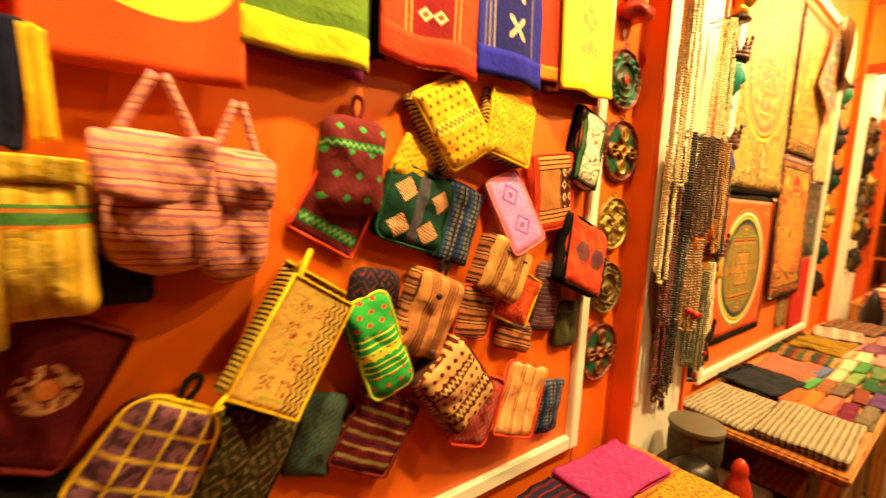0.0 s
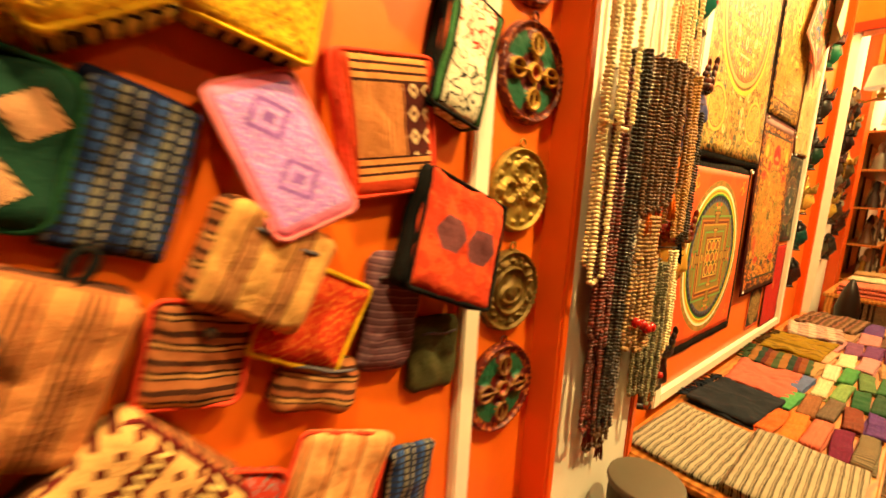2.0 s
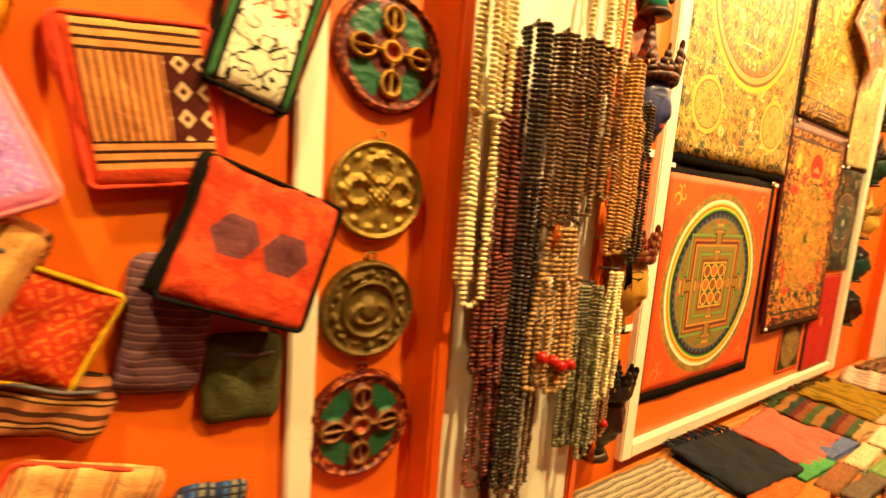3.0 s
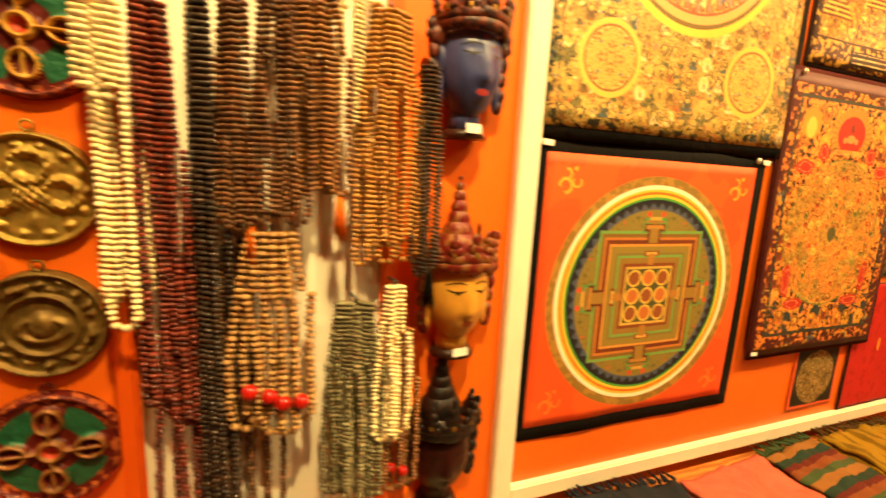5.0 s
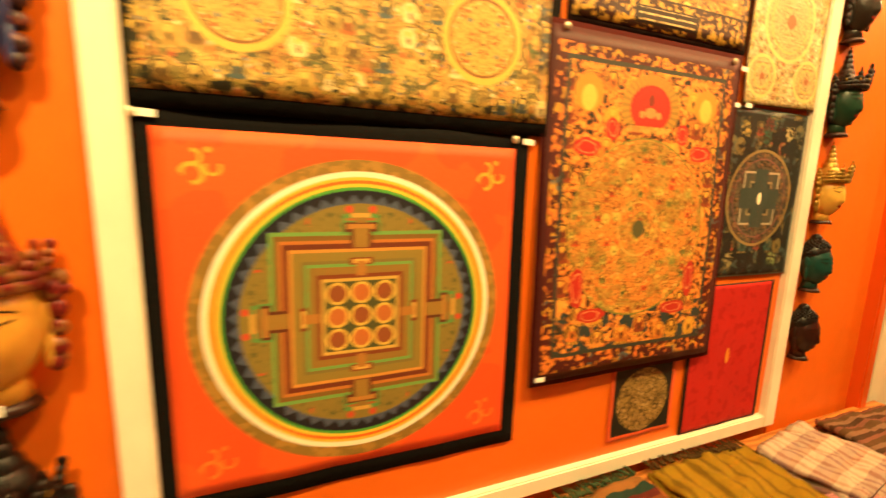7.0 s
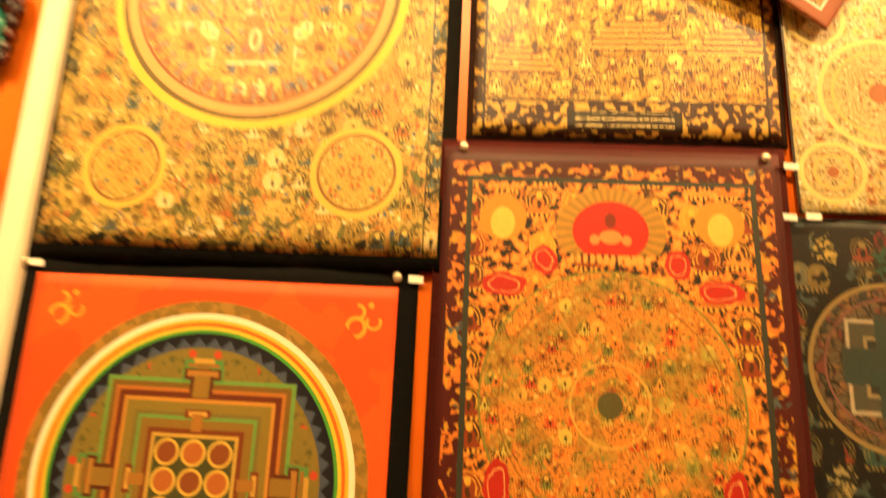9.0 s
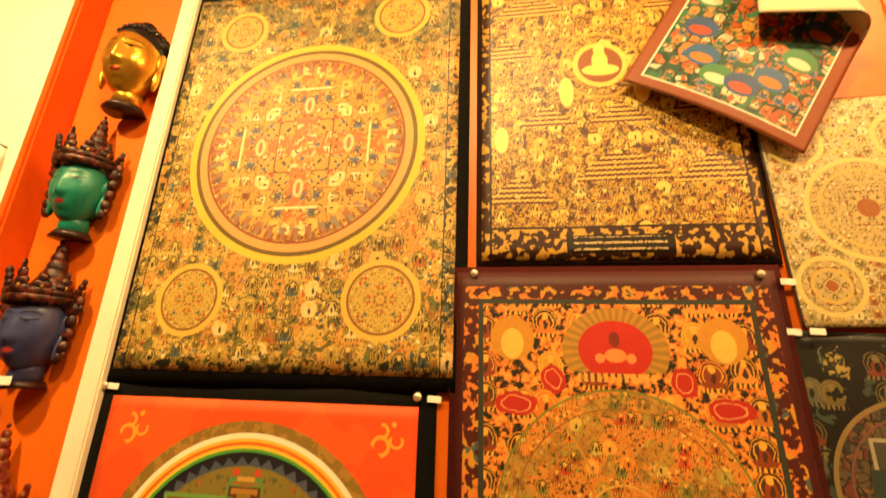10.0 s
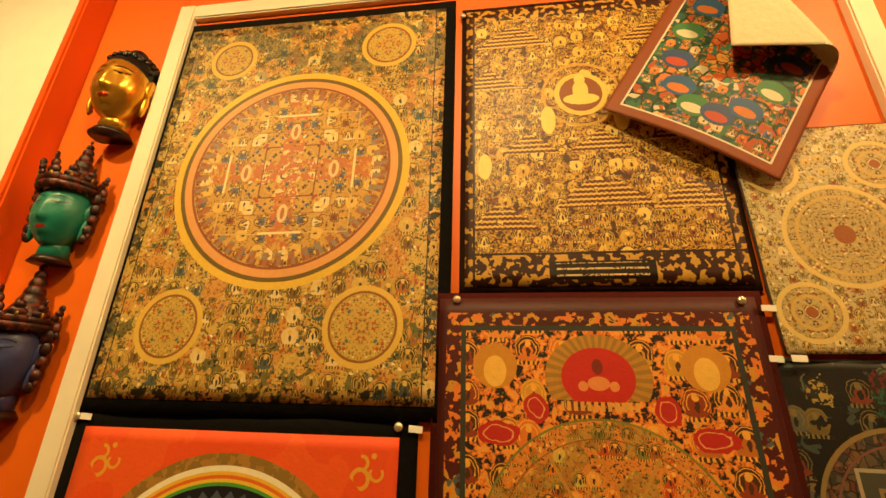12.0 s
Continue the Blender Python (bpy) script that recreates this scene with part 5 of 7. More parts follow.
s = Shader("orange_emblem_cloth")
c = s.mix(s.lt(s.radius(0.015, -0.09, 1.35, 1.0), 0.075), "E2521C", "E8D23A")
arc1 = s.both(s.band(s.radius(0.012, -0.122), 0.010, 0.017), s.lt(s.x, 0.033))
arc2 = s.both(s.band(s.radius(0.014, -0.085), 0.012, 0.019), s.gt(s.x, 0.0))
bar = s.box(-0.006, -0.105, 0.004, 0.03)
c = s.mix(s.either(s.either(arc1, arc2), bar), c, "5A3A8A")
EMBLEM_ORANGE = s.done(c, 0.8, 0.0, 0.4, 420.0, wear=0.2, wear_scale=14.0)
s = Shader("red_band_cloth")
c = s.ramp(s.rep(s.x, 0.2, 0.5), [(0.0, "C8401E"), (0.18, "E09A5A"), (0.2, "C8401E"), (0.25, "D98A4A"), (0.27, "8A1A1E"), (0.73, "D98A4A"), (0.75, "C8401E"), (0.8, "E09A5A"), (0.82, "C8401E")])
dx = s.m("ABSOLUTE", s.m("SUBTRACT", s.m("ABSOLUTE", s.x), 0.016))
dz = s.m("MULTIPLY", s.m("ABSOLUTE", s.m("SUBTRACT", s.rep(s.z, 0.105, 0.35), 0.5)), 0.105)
d = s.m("ADD", dx, s.m("MULTIPLY", dz, 1.2))
c = s.mix(s.lt(d, 0.017), c, "E6C9A0")
c = s.mix(s.lt(d, 0.008), c, "B8522A")
RED_BAND_CLOTH = s.done(c, 0.85, 0.0, 0.5, 420.0, wear=0.25)
s = Shader("blue_band_cloth")
c = s.ramp(s.rep(s.x, 0.21, 0.5), [(0.0, "2A2A8A"), (0.1, "7A6A7A"), (0.12, "2A2A7A"), (0.16, "8A7A7A"), (0.18, "2A2A7A"), (0.22, "8A7A7A"), (0.25, "1E1E6A"), (0.8, "6A5A7A"), (0.83, "26268A")])
dx = s.m("ABSOLUTE", s.m("SUBTRACT", s.x, 0.012))
dz = s.m("MULTIPLY", s.m("ABSOLUTE", s.m("SUBTRACT", s.rep(s.z, 0.085, 0.3), 0.5)), 0.085)
star = s.both(s.lt(s.m("MAXIMUM", dx, dz), 0.026), s.lt(s.m("ABSOLUTE", s.m("SUBTRACT", dx, dz)), 0.009))
c = s.mix(star, c, s.mix(s.lt(s.rep(s.x, 0.007), 0.5), "E8DCC8", "D0602A"))
BLUE_BAND_CLOTH = s.done(c, 0.85, 0.0, 0.5, 420.0, wear=0.25)
s = Shader("yellow_motif_cloth")
c = s.mix(0.0, "F0C818", "F0C818")
for px, pz, rr in ((0.0, -0.02, 0.018), (-0.022, 0.0, 0.014), (0.022, 0.0, 0.014), (0.0, 0.024, 0.016), (0.0, -0.07, 0.02), (-0.03, -0.075, 0.012), (0.03, -0.075, 0.012), (0.0, 0.05, 0.010)):
    c = s.mix(s.both(s.lt(s.radius(px, pz), rr), s.gt(s.noise(90.0), 0.42)), c, "C08A1A")
YELLOW_MOTIF = s.done(c, 0.6, 0.0, 0.4, 420.0, wear=0.15)
GREEN_PANEL = striped("green_panel_cloth", "z", 0.12, [(0.0, "6A8A2E"), (0.55, "4E6A22"), (0.62, "8A9A3A"), (0.7, "5A7A2A")])
cover("cushion_cover", "bright pink cloth cover hanging beside an orange one", -0.205, 1.54, 2.12, 0.16, 0.08, fabric("bright_pink_cloth", "E0507A"), fabric("red_orange_hem", "E0402A"), 0.16, 1)
cover("cushion_cover", "orange cloth cover with a yellow emblem disc", 0.036, 1.635, 2.12, 0.245, 0.03, EMBLEM_ORANGE, None, 0.05, 2)
cover("cushion_cover", "purple cloth cover behind a green one", 0.252, 1.695, 2.12, 0.225, 0.014, fabric("purple_cover_cloth", "8A2A6A"), None, 0.05, 3)
cover("cushion_cover", "green cloth cover with a wide yellow border", 0.262, 1.708, 2.12, 0.205, 0.034, GREEN_PANEL, fabric("yellow_hem", "E0C41E"), 0.055, 4)
cover("cushion_cover", "dark striped cloth cover between brighter ones", 0.385, 1.74, 2.12, 0.05, 0.018, DARKB, None, 0.05, 5)
cover("cushion_cover", "red cloth cover with a maroon diamond band", 0.510, 1.745, 2.12, 0.235, 0.036, RED_BAND_CLOTH, fabric("orange_red_hem", "DC3A1C"), 0.06, 6)
cover("cushion_cover", "deep blue cloth cover with star motifs", 0.735, 1.765, 2.14, 0.205, 0.03, BLUE_BAND_CLOTH, fabric("blue_hem", "2424A0"), 0.06, 7)
cover("cushion_cover", "plain red cloth cover with an orange hem", 0.850, 1.795, 2.14, 0.11, 0.022, fabric("plain_red_cloth", "C03A22"), fabric("orange_hem", "E07A1E"), 0.035, 8)
cover("cushion_cover", "bright yellow satin cover with embroidered motif", 1.012, 1.785, 2.16, 0.205, 0.042, YELLOW_MOTIF, fabric("yellow_satin_hem", "F0CC20"), 0.02, 9, -2)
cover("cushion_cover", "maroon cloth cover behind a yellow one", 0.985, 1.768, 2.14, 0.215, 0.018, MAROON, None, 0.05, 10)
cover("hanging_cloth", "narrow navy cloth strip hanging behind bags", -0.095, 1.52, 1.67, 0.03, 0.05, NAVY, None, 0.05, 12, 3)
cover("hanging_cloth", "narrow yellow cloth strip hanging behind bags", -0.068, 1.53, 1.665, 0.022, 0.055, YELLOW, None, 0.05, 13, -4)
cover("hanging_cloth", "narrow olive cloth strip hanging behind bags", -0.122, 1.54, 1.67, 0.02, 0.05, YELLOW_GREEN, None, 0.05, 14, 5)
rail = thing("hanging_rail", 0.45, WALL - 0.03, 2.15, "thin dark rod from which the covers hang", "rail")
part("rod", tube([(-0.8, 0, 0), (0.72, 0, 0.01)], 0.006, 8), STEEL, rail)
for bx in (-0.78, 0.0, 0.70):
    part("bracket", tube([(bx, 0.0, 0.0), (bx, 0.029, 0.0)], 0.006, 8), STEEL, rail)

# ---- carved discs ----
def disc_mat(name, kind):
    s = Shader(name)
    r = s.radius(0, 0)
    ang = s.m("ARCTAN2", s.z, s.x)
    if kind == "brass":
        h = s.noise(70.0, 3.0)
        col = s.mix(h, "4A3814", "CDAA50")
        return s.done(col, 0.46, 0.6, 0.5, 110.0, wear=0.3, depth=0.002)
    if kind == "bronze":
        return s.done(s.mix(s.noise(60.0, 3.0), "3E2C12", "8E7034"), 0.5, 0.5, 0.5, 110.0, wear=0.3, depth=0.004)
    dark = "5A1712" if kind == "red" else "3A3A20"
    col = s.mix(s.both(s.gt(s.m("ABSOLUTE", s.m("SINE", s.m("MULTIPLY", ang, 2.0))), 0.62), s.gt(r, 0.04)), dark, "1E5A3E")
    col = s.mix(s.gt(r, 0.079), col, s.mix(s.gt(s.noise(75.0), 0.55), "5A1410", "A8562A"))
    col = s.mix(s.lt(r, 0.014), col, "B03A1E")
    return s.done(col, 0.4, 0.1, 0.7, 90.0, wear=0.3, depth=0.004)


def relief(kind, u, v, seed):
    """Height, 0 to 1, of a disc's carving at u, v in its unit circle."""
    f, a = math.hypot(u, v), math.atan2(v, u)
    ring = lambda cx, cy, rx, ry, wide: math.exp(-((math.hypot((u - cx) / rx, (v - cy) / ry) - 1) / wide) ** 2)
    if kind == "vajra":
        k = round(a / (math.pi / 2)) * math.pi / 2
        p, q = u * math.cos(k) + v * math.sin(k), -u * math.sin(k) + v * math.cos(k)
        prong = math.exp(-(q / 0.035) ** 2) if 0.2 < p < 0.74 else 0.0
        loop = math.exp(-((math.hypot((p - 0.52) / 0.2, q / 0.17) - 1) / 0.2) ** 2)
        hub = math.exp(-((f - 0.15) / 0.05) ** 2)
        return max(prong, loop, hub)
    if kind == "dragon":
        coil = max(ring(-0.42, -0.05, 0.24, 0.24, 0.3), ring(0.42, -0.05, 0.24, 0.24, 0.3), ring(0.0, 0.4, 0.25, 0.25, 0.3), math.exp(-((u * u + (v + 0.1) ** 2) / 0.05)))
        scale = 0.75 + 0.25 * math.sin(40 * u + 9 * v) * math.sin(36 * v)
        studs = max(0.0, math.cos(14 * a)) * math.exp(-((f - 0.76) / 0.05) ** 2)
        return max(coil * scale, 0.6 * studs, 0.5 * math.exp(-((u / 0.08) ** 2 + ((v + 0.5) / 0.18) ** 2)))
    signs = max(0.0, noise.noise(Vector((a * 5.5, f * 9, seed)))) * 2.2 * math.exp(-((f - 0.74) / 0.08) ** 2)
    rib = 0.7 * math.exp(-((f - 0.55) / 0.03) ** 2)
    mound = max(0.9 * math.exp(-((u / 0.2) ** 2 + (v / 0.24) ** 2) ** 2), ring(0, -0.08, 0.34, 0.2, 0.25) * 0.6)
    return max(min(1.0, signs), rib, mound)


def disc(label, cx, cz, radius, mat, kind, seed, gilt=None):
    """A carved round plaque with a raised beaded rim and deep relief; gilt picks out the raised work."""
    bm = bmesh.new()
    nr, na = 44, 132
    rows, high = [], {}
    for i in range(nr + 1):
        f = i / nr
        ring = []
        for k in range(na):
            a = k * math.tau / na
            u, v = f * math.cos(a), f * math.sin(a)
            rim = math.exp(-((f - 0.93) / 0.035) ** 2) * (0.8 + 0.2 * math.cos(44 * a))
            carve = relief(kind, u, v, seed) * (f < 0.86)
            grain = 0.22 * noise.noise(Vector((u * 9, v * 9, seed)))
            y = -0.010 - 0.013 * max(rim * 0.8, carve) - 0.004 * grain * (f < 0.88)
            if f > 0.97:
                y = -0.010 * (1 - f) / 0.03
            vert = bm.verts.new((radius * u, y, radius * v))
            high[vert] = carve
            ring.append(vert)
        rows.append(ring)
    for a, b in zip(rows[1:], rows[2:]):
        for k in range(na):
            q = (a[k], a[(k + 1) % na], b[(k + 1) % na], b[k])
            bm.faces.new(q).material_index = 1 if gilt and sum(high[w] for w in q) > 1.9 else 0
    bm.faces.new(rows[1])
    for v in rows[0]:
        bm.verts.remove(v)
    bm.faces.new(rows[-1][::-1])
    bmesh.ops.recalc_face_normals(bm, faces=bm.faces[:])
    t = thing("carved_disc", cx, WALL - 0.001, cz, label, "wall plaque", group="carved discs on the orange strip")
    part("plaque", bm, [mat, gilt or mat], t)
    part("hanging_ring", tube([(0.008 * math.cos(i * math.tau / 14), -0.008, radius + 0.007 + 0.008 * math.sin(i * math.tau / 14)) for i in range(14)], 0.0022, 5, True), mat, t, "small wire ring")


GILT_PAINT = Shader("worn_gilt_paint")
GILT_PAINT = GILT_PAINT.done(GILT_PAINT.mix(GILT_PAINT.noise(90.0, 3.0), "8A5A1E", "D9A840"), 0.4, 0.3, 0.3, 150.0, wear=0.3)
DULL_GILT = Shader("dull_red_gilt_paint")
DULL_GILT = DULL_GILT.done(DULL_GILT.mix(DULL_GILT.noise(90.0, 3.0), "4A2412", "A06A30"), 0.45, 0.2, 0.3, 150.0, wear=0.3)
RED_DISC, GREEN_DISC = disc_mat("painted_red_disc", "red"), disc_mat("painted_green_disc", "green")
BRASS_DISC, BRONZE_DISC = disc_mat("brass_disc", "brass"), disc_mat("bronze_disc", "bronze")
disc("dark green painted carved wooden disc", 1.262, 1.878, 0.094, GREEN_DISC, "signs", 1)
disc("red and gold painted carved disc with crossed sceptres", 1.280, 1.663, 0.099, RED_DISC, "vajra", 2, GILT_PAINT)
disc("brass disc with a coiled dragon relief", 1.272, 1.432, 0.088, BRASS_DISC, "dragon", 3)
disc("dull bronze disc with a ring of signs", 1.266, 1.220, 0.089, BRONZE_DISC, "signs", 4)
disc("dark red painted carved disc with crossed sceptres", 1.260, 1.003, 0.102, RED_DISC, "vajra", 5, DULL_GILT)
sh = thing("bracket_figure", 1.25, WALL, 2.05, "small red and gold carved bracket figure on the wall", "ornament")
part("base", block(-0.05, 0.05, -0.07, 0, 0.0, 0.035, 0.006), fabric("red_lacquer", "B8281A", 0.4), sh)
part("plinth", block(-0.035, 0.035, -0.055, -0.01, 0.0355, 0.07, 0.006), GOLD, sh, "gilt upper plinth")
bm = bmesh.new()
bmesh.ops.create_uvsphere(bm, u_segments=20, v_segments=14, radius=0.03, matrix=Matrix.Translation((0, -0.032, 0.10)) @ Matrix.Diagonal((1, 0.8, 1.3, 1)))
part("figure", bm, BRASS, sh, "rounded gilt figure")

# ---- strings of beads ----
def bead_mat(name, a, b, rough=0.4):
    s = Shader(name)
    geo = s.nt.nodes.new("ShaderNodeNewGeometry")
    col = s.mix(geo.outputs["Random Per Island"], a, b)
    return s.done(col, rough, 0.0, 0.2, 300.0, wear=0.3, wear_scale=60.0)


IVORY = bead_mat("bone_beads", "EFE2B8", "DCC890")
REDBROWN = bead_mat("red_brown_beads", "7A2E1C", "42170F", 0.35)
BLACKBEAD = bead_mat("black_beads", "1E1610", "3C2A1C", 0.3)
DARKBROWN = bead_mat("dark_brown_beads", "462A14", "6E4624", 0.45)
BROWN = bead_mat("brown_wood_beads", "6A4222", "8E5E30")
TAN = bead_mat("tan_wood_beads", "8A6236", "B08850", 0.5)
AMBER = bead_mat("sandalwood_beads", "9A6A30", "B8853E")
GREYBEAD = bead_mat("grey_seed_beads", "5A5236", "8A8260", 0.5)
THREAD = fabric("bead_thread", "6A2A1A")
ACCENT = paint("orange_silk", "E06A14", 0.7)
REDSTONE = paint("red_stone", "A8180E", 0.25)

_bm = bmesh.new()
bmesh.ops.create_uvsphere(_bm, u_segments=8, v_segments=6, radius=1.0)
BEAD_V = np.array([v.co[:] for v in _bm.verts])
BEAD_F = [[v.index for v in f.verts] for f in _bm.faces]
_bm.free()


def hank(label, cx, top, bottom, loops, spread, size, mat, out=0.10, gather=0.62, tassel=None, stones=0, seed=0):
    """A bunch of bead strings looped over one hook; each loop hangs down in a narrow U."""
    rng = random.Random(seed * 17 + 3)
    size *= 1.08
    t = thing("bead_necklace", cx, WALL - out, top, label, "bead necklace", group="bead strings on the cream wall")
    length = top - bottom
    spots = []
    for n in range(loops):
        verts, faces = [], []
        mid = (n + 0.5) / loops - 0.5
        bot = length * (1 - 0.10 * rng.random() * (loops > 1))
        half = spread / loops * (0.55 + 0.5 * rng.random())
        lay = rng.uniform(-0.022, 0.012)
        swing = rng.uniform(-0.006, 0.006)
        step = size * 1.02
        run = int((bot - half) / (step * 0.62))
        path = []
        for i in range(run):
            f = i / run
            spread_now = gather + (1 - gather) * min(1.0, f * (1.6 if length < 0.6 else 1.0))
            x = (mid * spread * spread_now) - half * min(1.0, 0.2 + f * 1.2) + swing * math.sin(f * 3)
            path.append((x, lay, -f * (bot - half)))
        low = path[-1]
        arc = max(3, int(math.pi * half / (step * 0.9)))
        mx = low[0] + half
        u_turn = [(mx - half * math.cos(math.pi * k / arc), lay, low[2] - half * math.sin(math.pi * k / arc)) for k in range(1, arc)]
        other = [(2 * mx - x if i > run * 0.3 else x + 2 * half * (0.2 + i / run), y - 0.008, z) for i, (x, y, z) in enumerate(path)]
        for j, p in enumerate(path + u_turn + other[::-1]):
            sz = size * rng.uniform(0.46, 0.54)
            base = len(verts)
            jit = (rng.uniform(-0.0012, 0.0012), rng.uniform(-0.0015, 0.0015), 0)
            squash = 0.62 if j < run or j >= run + arc - 1 else 0.8
            verts.extend((BEAD_V * (sz * 1.05, sz, sz * squash) + np.array(p) + np.array(jit)).tolist())
            faces.extend([[q + base for q in f] for f in BEAD_F])
        spots.append((mx, lay, low[2] - half))
        me = bpy.data.meshes.new("bead_string")
        me.from_pydata(verts, [], faces)
        me.materials.append(mat)
        me.shade_smooth()
        string = new("bead_string", me)
        string.parent = t
        tagged(string, kind="stuff")
    bm = tube([(0, 0.0, 0.004), (0, -0.01, 0.012), (0, 0.03, 0.006), (0, out - 0.02, 0.006)], 0.0035, 6)
    part("hook", bm, STEEL, t, "thin metal hook")
    for k in range(stones):
        px, py, pz = spots[k % len(spots)]
        bm = bmesh.new()
        bmesh.ops.create_uvsphere(bm, u_segments=12, v_segments=8, radius=size * 0.85, matrix=Matrix.Translation((px + rng.uniform(-0.02, 0.02), py - 0.014, pz + rng.uniform(0.01, 0.07))))
        part("stone", bm, REDSTONE, t, "polished red stone bead")
    if tassel:
        px, py, pz = spots[-1]
        bm = bmesh.new()
        for k in range(26):
            a, rr = rng.uniform(0, math.tau), rng.uniform(0.001, 0.008)
            q = tube([(px + rr * 0.4 * math.cos(a), py + rr * 0.4 * math.sin(a), pz - 0.004), (px + rr * math.cos(a), py + rr * math.sin(a), pz - 0.03), (px + rr * 1.5 * math.cos(a), py + rr * 1.4 * math.sin(a), pz - rng.uniform(0.055, 0.075))], 0.0012, 4)
            tmp = bpy.data.meshes.new("tmp")
            q.to_mesh(tmp)
            bm.from_mesh(tmp)
            bpy.data.meshes.remove(tmp)
            q.free()
        part("tassel", bm, tassel, t, "short thread tassel")
    return t


hank("ivory bone bead strings, a short front bunch", 1.402, 2.215, 1.50, 2, 0.036, 0.012, IVORY, 0.125, 0.15, seed=1)
hank("ivory bone bead strings, a long bunch", 1.410, 2.215, 1.205, 3, 0.050, 0.0125, IVORY, 0.105, 0.15, seed=2)
hank("red-brown wooden bead strings", 1.458, 1.69, 1.05, 5, 0.060, 0.0125, REDBROWN, 0.11, seed=3)
hank("red-brown bead strings, a lower bunch with pale stone", 1.478, 1.33, 0.86, 3, 0.075, 0.011, REDBROWN, 0.09, tassel=THREAD, seed=4)
hank("black wooden bead strings, a long bunch", 1.516, 1.74, 0.80, 4, 0.046, 0.0125, BLACKBEAD, 0.10, seed=5)
hank("dark brown seed bead strings", 1.562, 1.73, 1.37, 4, 0.055, 0.0115, DARKBROWN, 0.13, tassel=ACCENT, seed=6)
hank("dark brown seed bead strings, a wide bunch", 1.620, 1.73, 1.38, 4, 0.070, 0.0115, DARKBROWN, 0.135, seed=7)
hank("brown wooden bead strings", 1.672, 1.735, 1.42, 6, 0.085, 0.0115, BROWN, 0.12, tassel=ACCENT, seed=8)
hank("brown wooden bead strings with red stones", 1.607, 1.385, 1.04, 5, 0.105, 0.014, TAN, 0.12, stones=4, seed=9)
hank("dark bead strings hanging lowest", 1.56, 1.36, 0.76, 4, 0.09, 0.011, DARKBROWN, 0.09, tassel=THREAD, seed=10)
hank("ivory bone bead strings looped high", 1.684, 2.14, 1.67, 2, 0.045, 0.0125, IVORY, 0.12, 0.15, seed=11)
hank("thin ivory bead strings", 1.738, 2.14, 1.44, 2, 0.036, 0.0105, IVORY, 0.10, 0.15, seed=12)
hank("golden sandalwood bead strings", 1.785, 1.73, 1.325, 7, 0.100, 0.0115, AMBER, 0.12, seed=13)
hank("dark bead strings beside golden ones", 1.856, 1.66, 1.30, 4, 0.042, 0.0105, BLACKBEAD, 0.11, tassel=BLACK, seed=14)
hank("grey seed bead strings", 1.738, 1.26, 0.86, 7, 0.095, 0.0115, GREYBEAD, 0.11, seed=15)
hank("short ivory bead strings", 1.806, 1.29, 0.965, 3, 0.045, 0.0115, IVORY, 0.12, seed=16)
hank("brown bead strings with an orange tassel", 1.832, 1.20, 0.84, 3, 0.05, 0.011, BROWN, 0.09, tassel=ACCENT, stones=2, seed=17)

# ---- carved masks ----
def face_mat(name, skin, lip="7A1E16", metal=0.0, rough=0.35, line="120E0A"):
    s = Shader(name)
    col = s.mix(s.noise(25.0, 3.0), skin, skin)
    front = s.lt(s.y, -0.03)
    ax = s.m("ABSOLUTE", s.x)
    # eye slits, brows and lips
    e = s.m("SUBTRACT", s.z, s.m("ADD", 0.012, s.m("MULTIPLY", s.m("POWER", s.m("ABSOLUTE", s.m("SUBTRACT", ax, 0.030)), 2.0), 9.0)))
    col = s.mix(s.both(front, s.both(s.band(ax, 0.013, 0.050), s.band(e, 0.0, 0.0035))), col, line)
    col = s.mix(s.both(front, s.both(s.band(ax, 0.025, 0.034), s.band(e, -0.003, 0.003))), col, line)
    b = s.m("ADD", s.z, s.m("MULTIPLY", s.m("POWER", s.m("ABSOLUTE", s.m("SUBTRACT", ax, 0.028)), 2.0), 9.0))
    col = s.mix(s.both(front, s.both(s.band(ax, 0.010, 0.052), s.band(b, 0.0295, 0.0325))), col, line)
    col = s.mix(s.both(front, s.lt(s.radius(0.0, -0.0485, 2.0, 0.8), 0.0075)), col, lip)
    col = s.mix(s.both(front, s.lt(s.radius(0.0, 0.044), 0.0035)), col, lip)
    return s.done(col, rough, metal, 0.25, 120.0, wear=0.22, wear_scale=14.0)


def crown_mat(name, a, b):
    s = Shader(name)
    return s.done(s.mix(s.gt(s.noise(55.0, 2.0), 0.52), a, b), 0.45, 0.1, 0.5, 110.0, wear=0.35, wear_scale=30.0)


CROWN_DARK = crown_mat("dark_red_crown", "2E0E0A", "5A2414")
CROWN_RED = crown_mat("red_gold_crown", "6A1810", "7A4A20")
CROWN_BLACK = crown_mat("black_crown", "0E0A08", "200D0A")
HAIR = paint("black_lacquer_hair", "14100E", 0.35)
NECK = paint("dark_brown_base", "2E140C", 0.4)


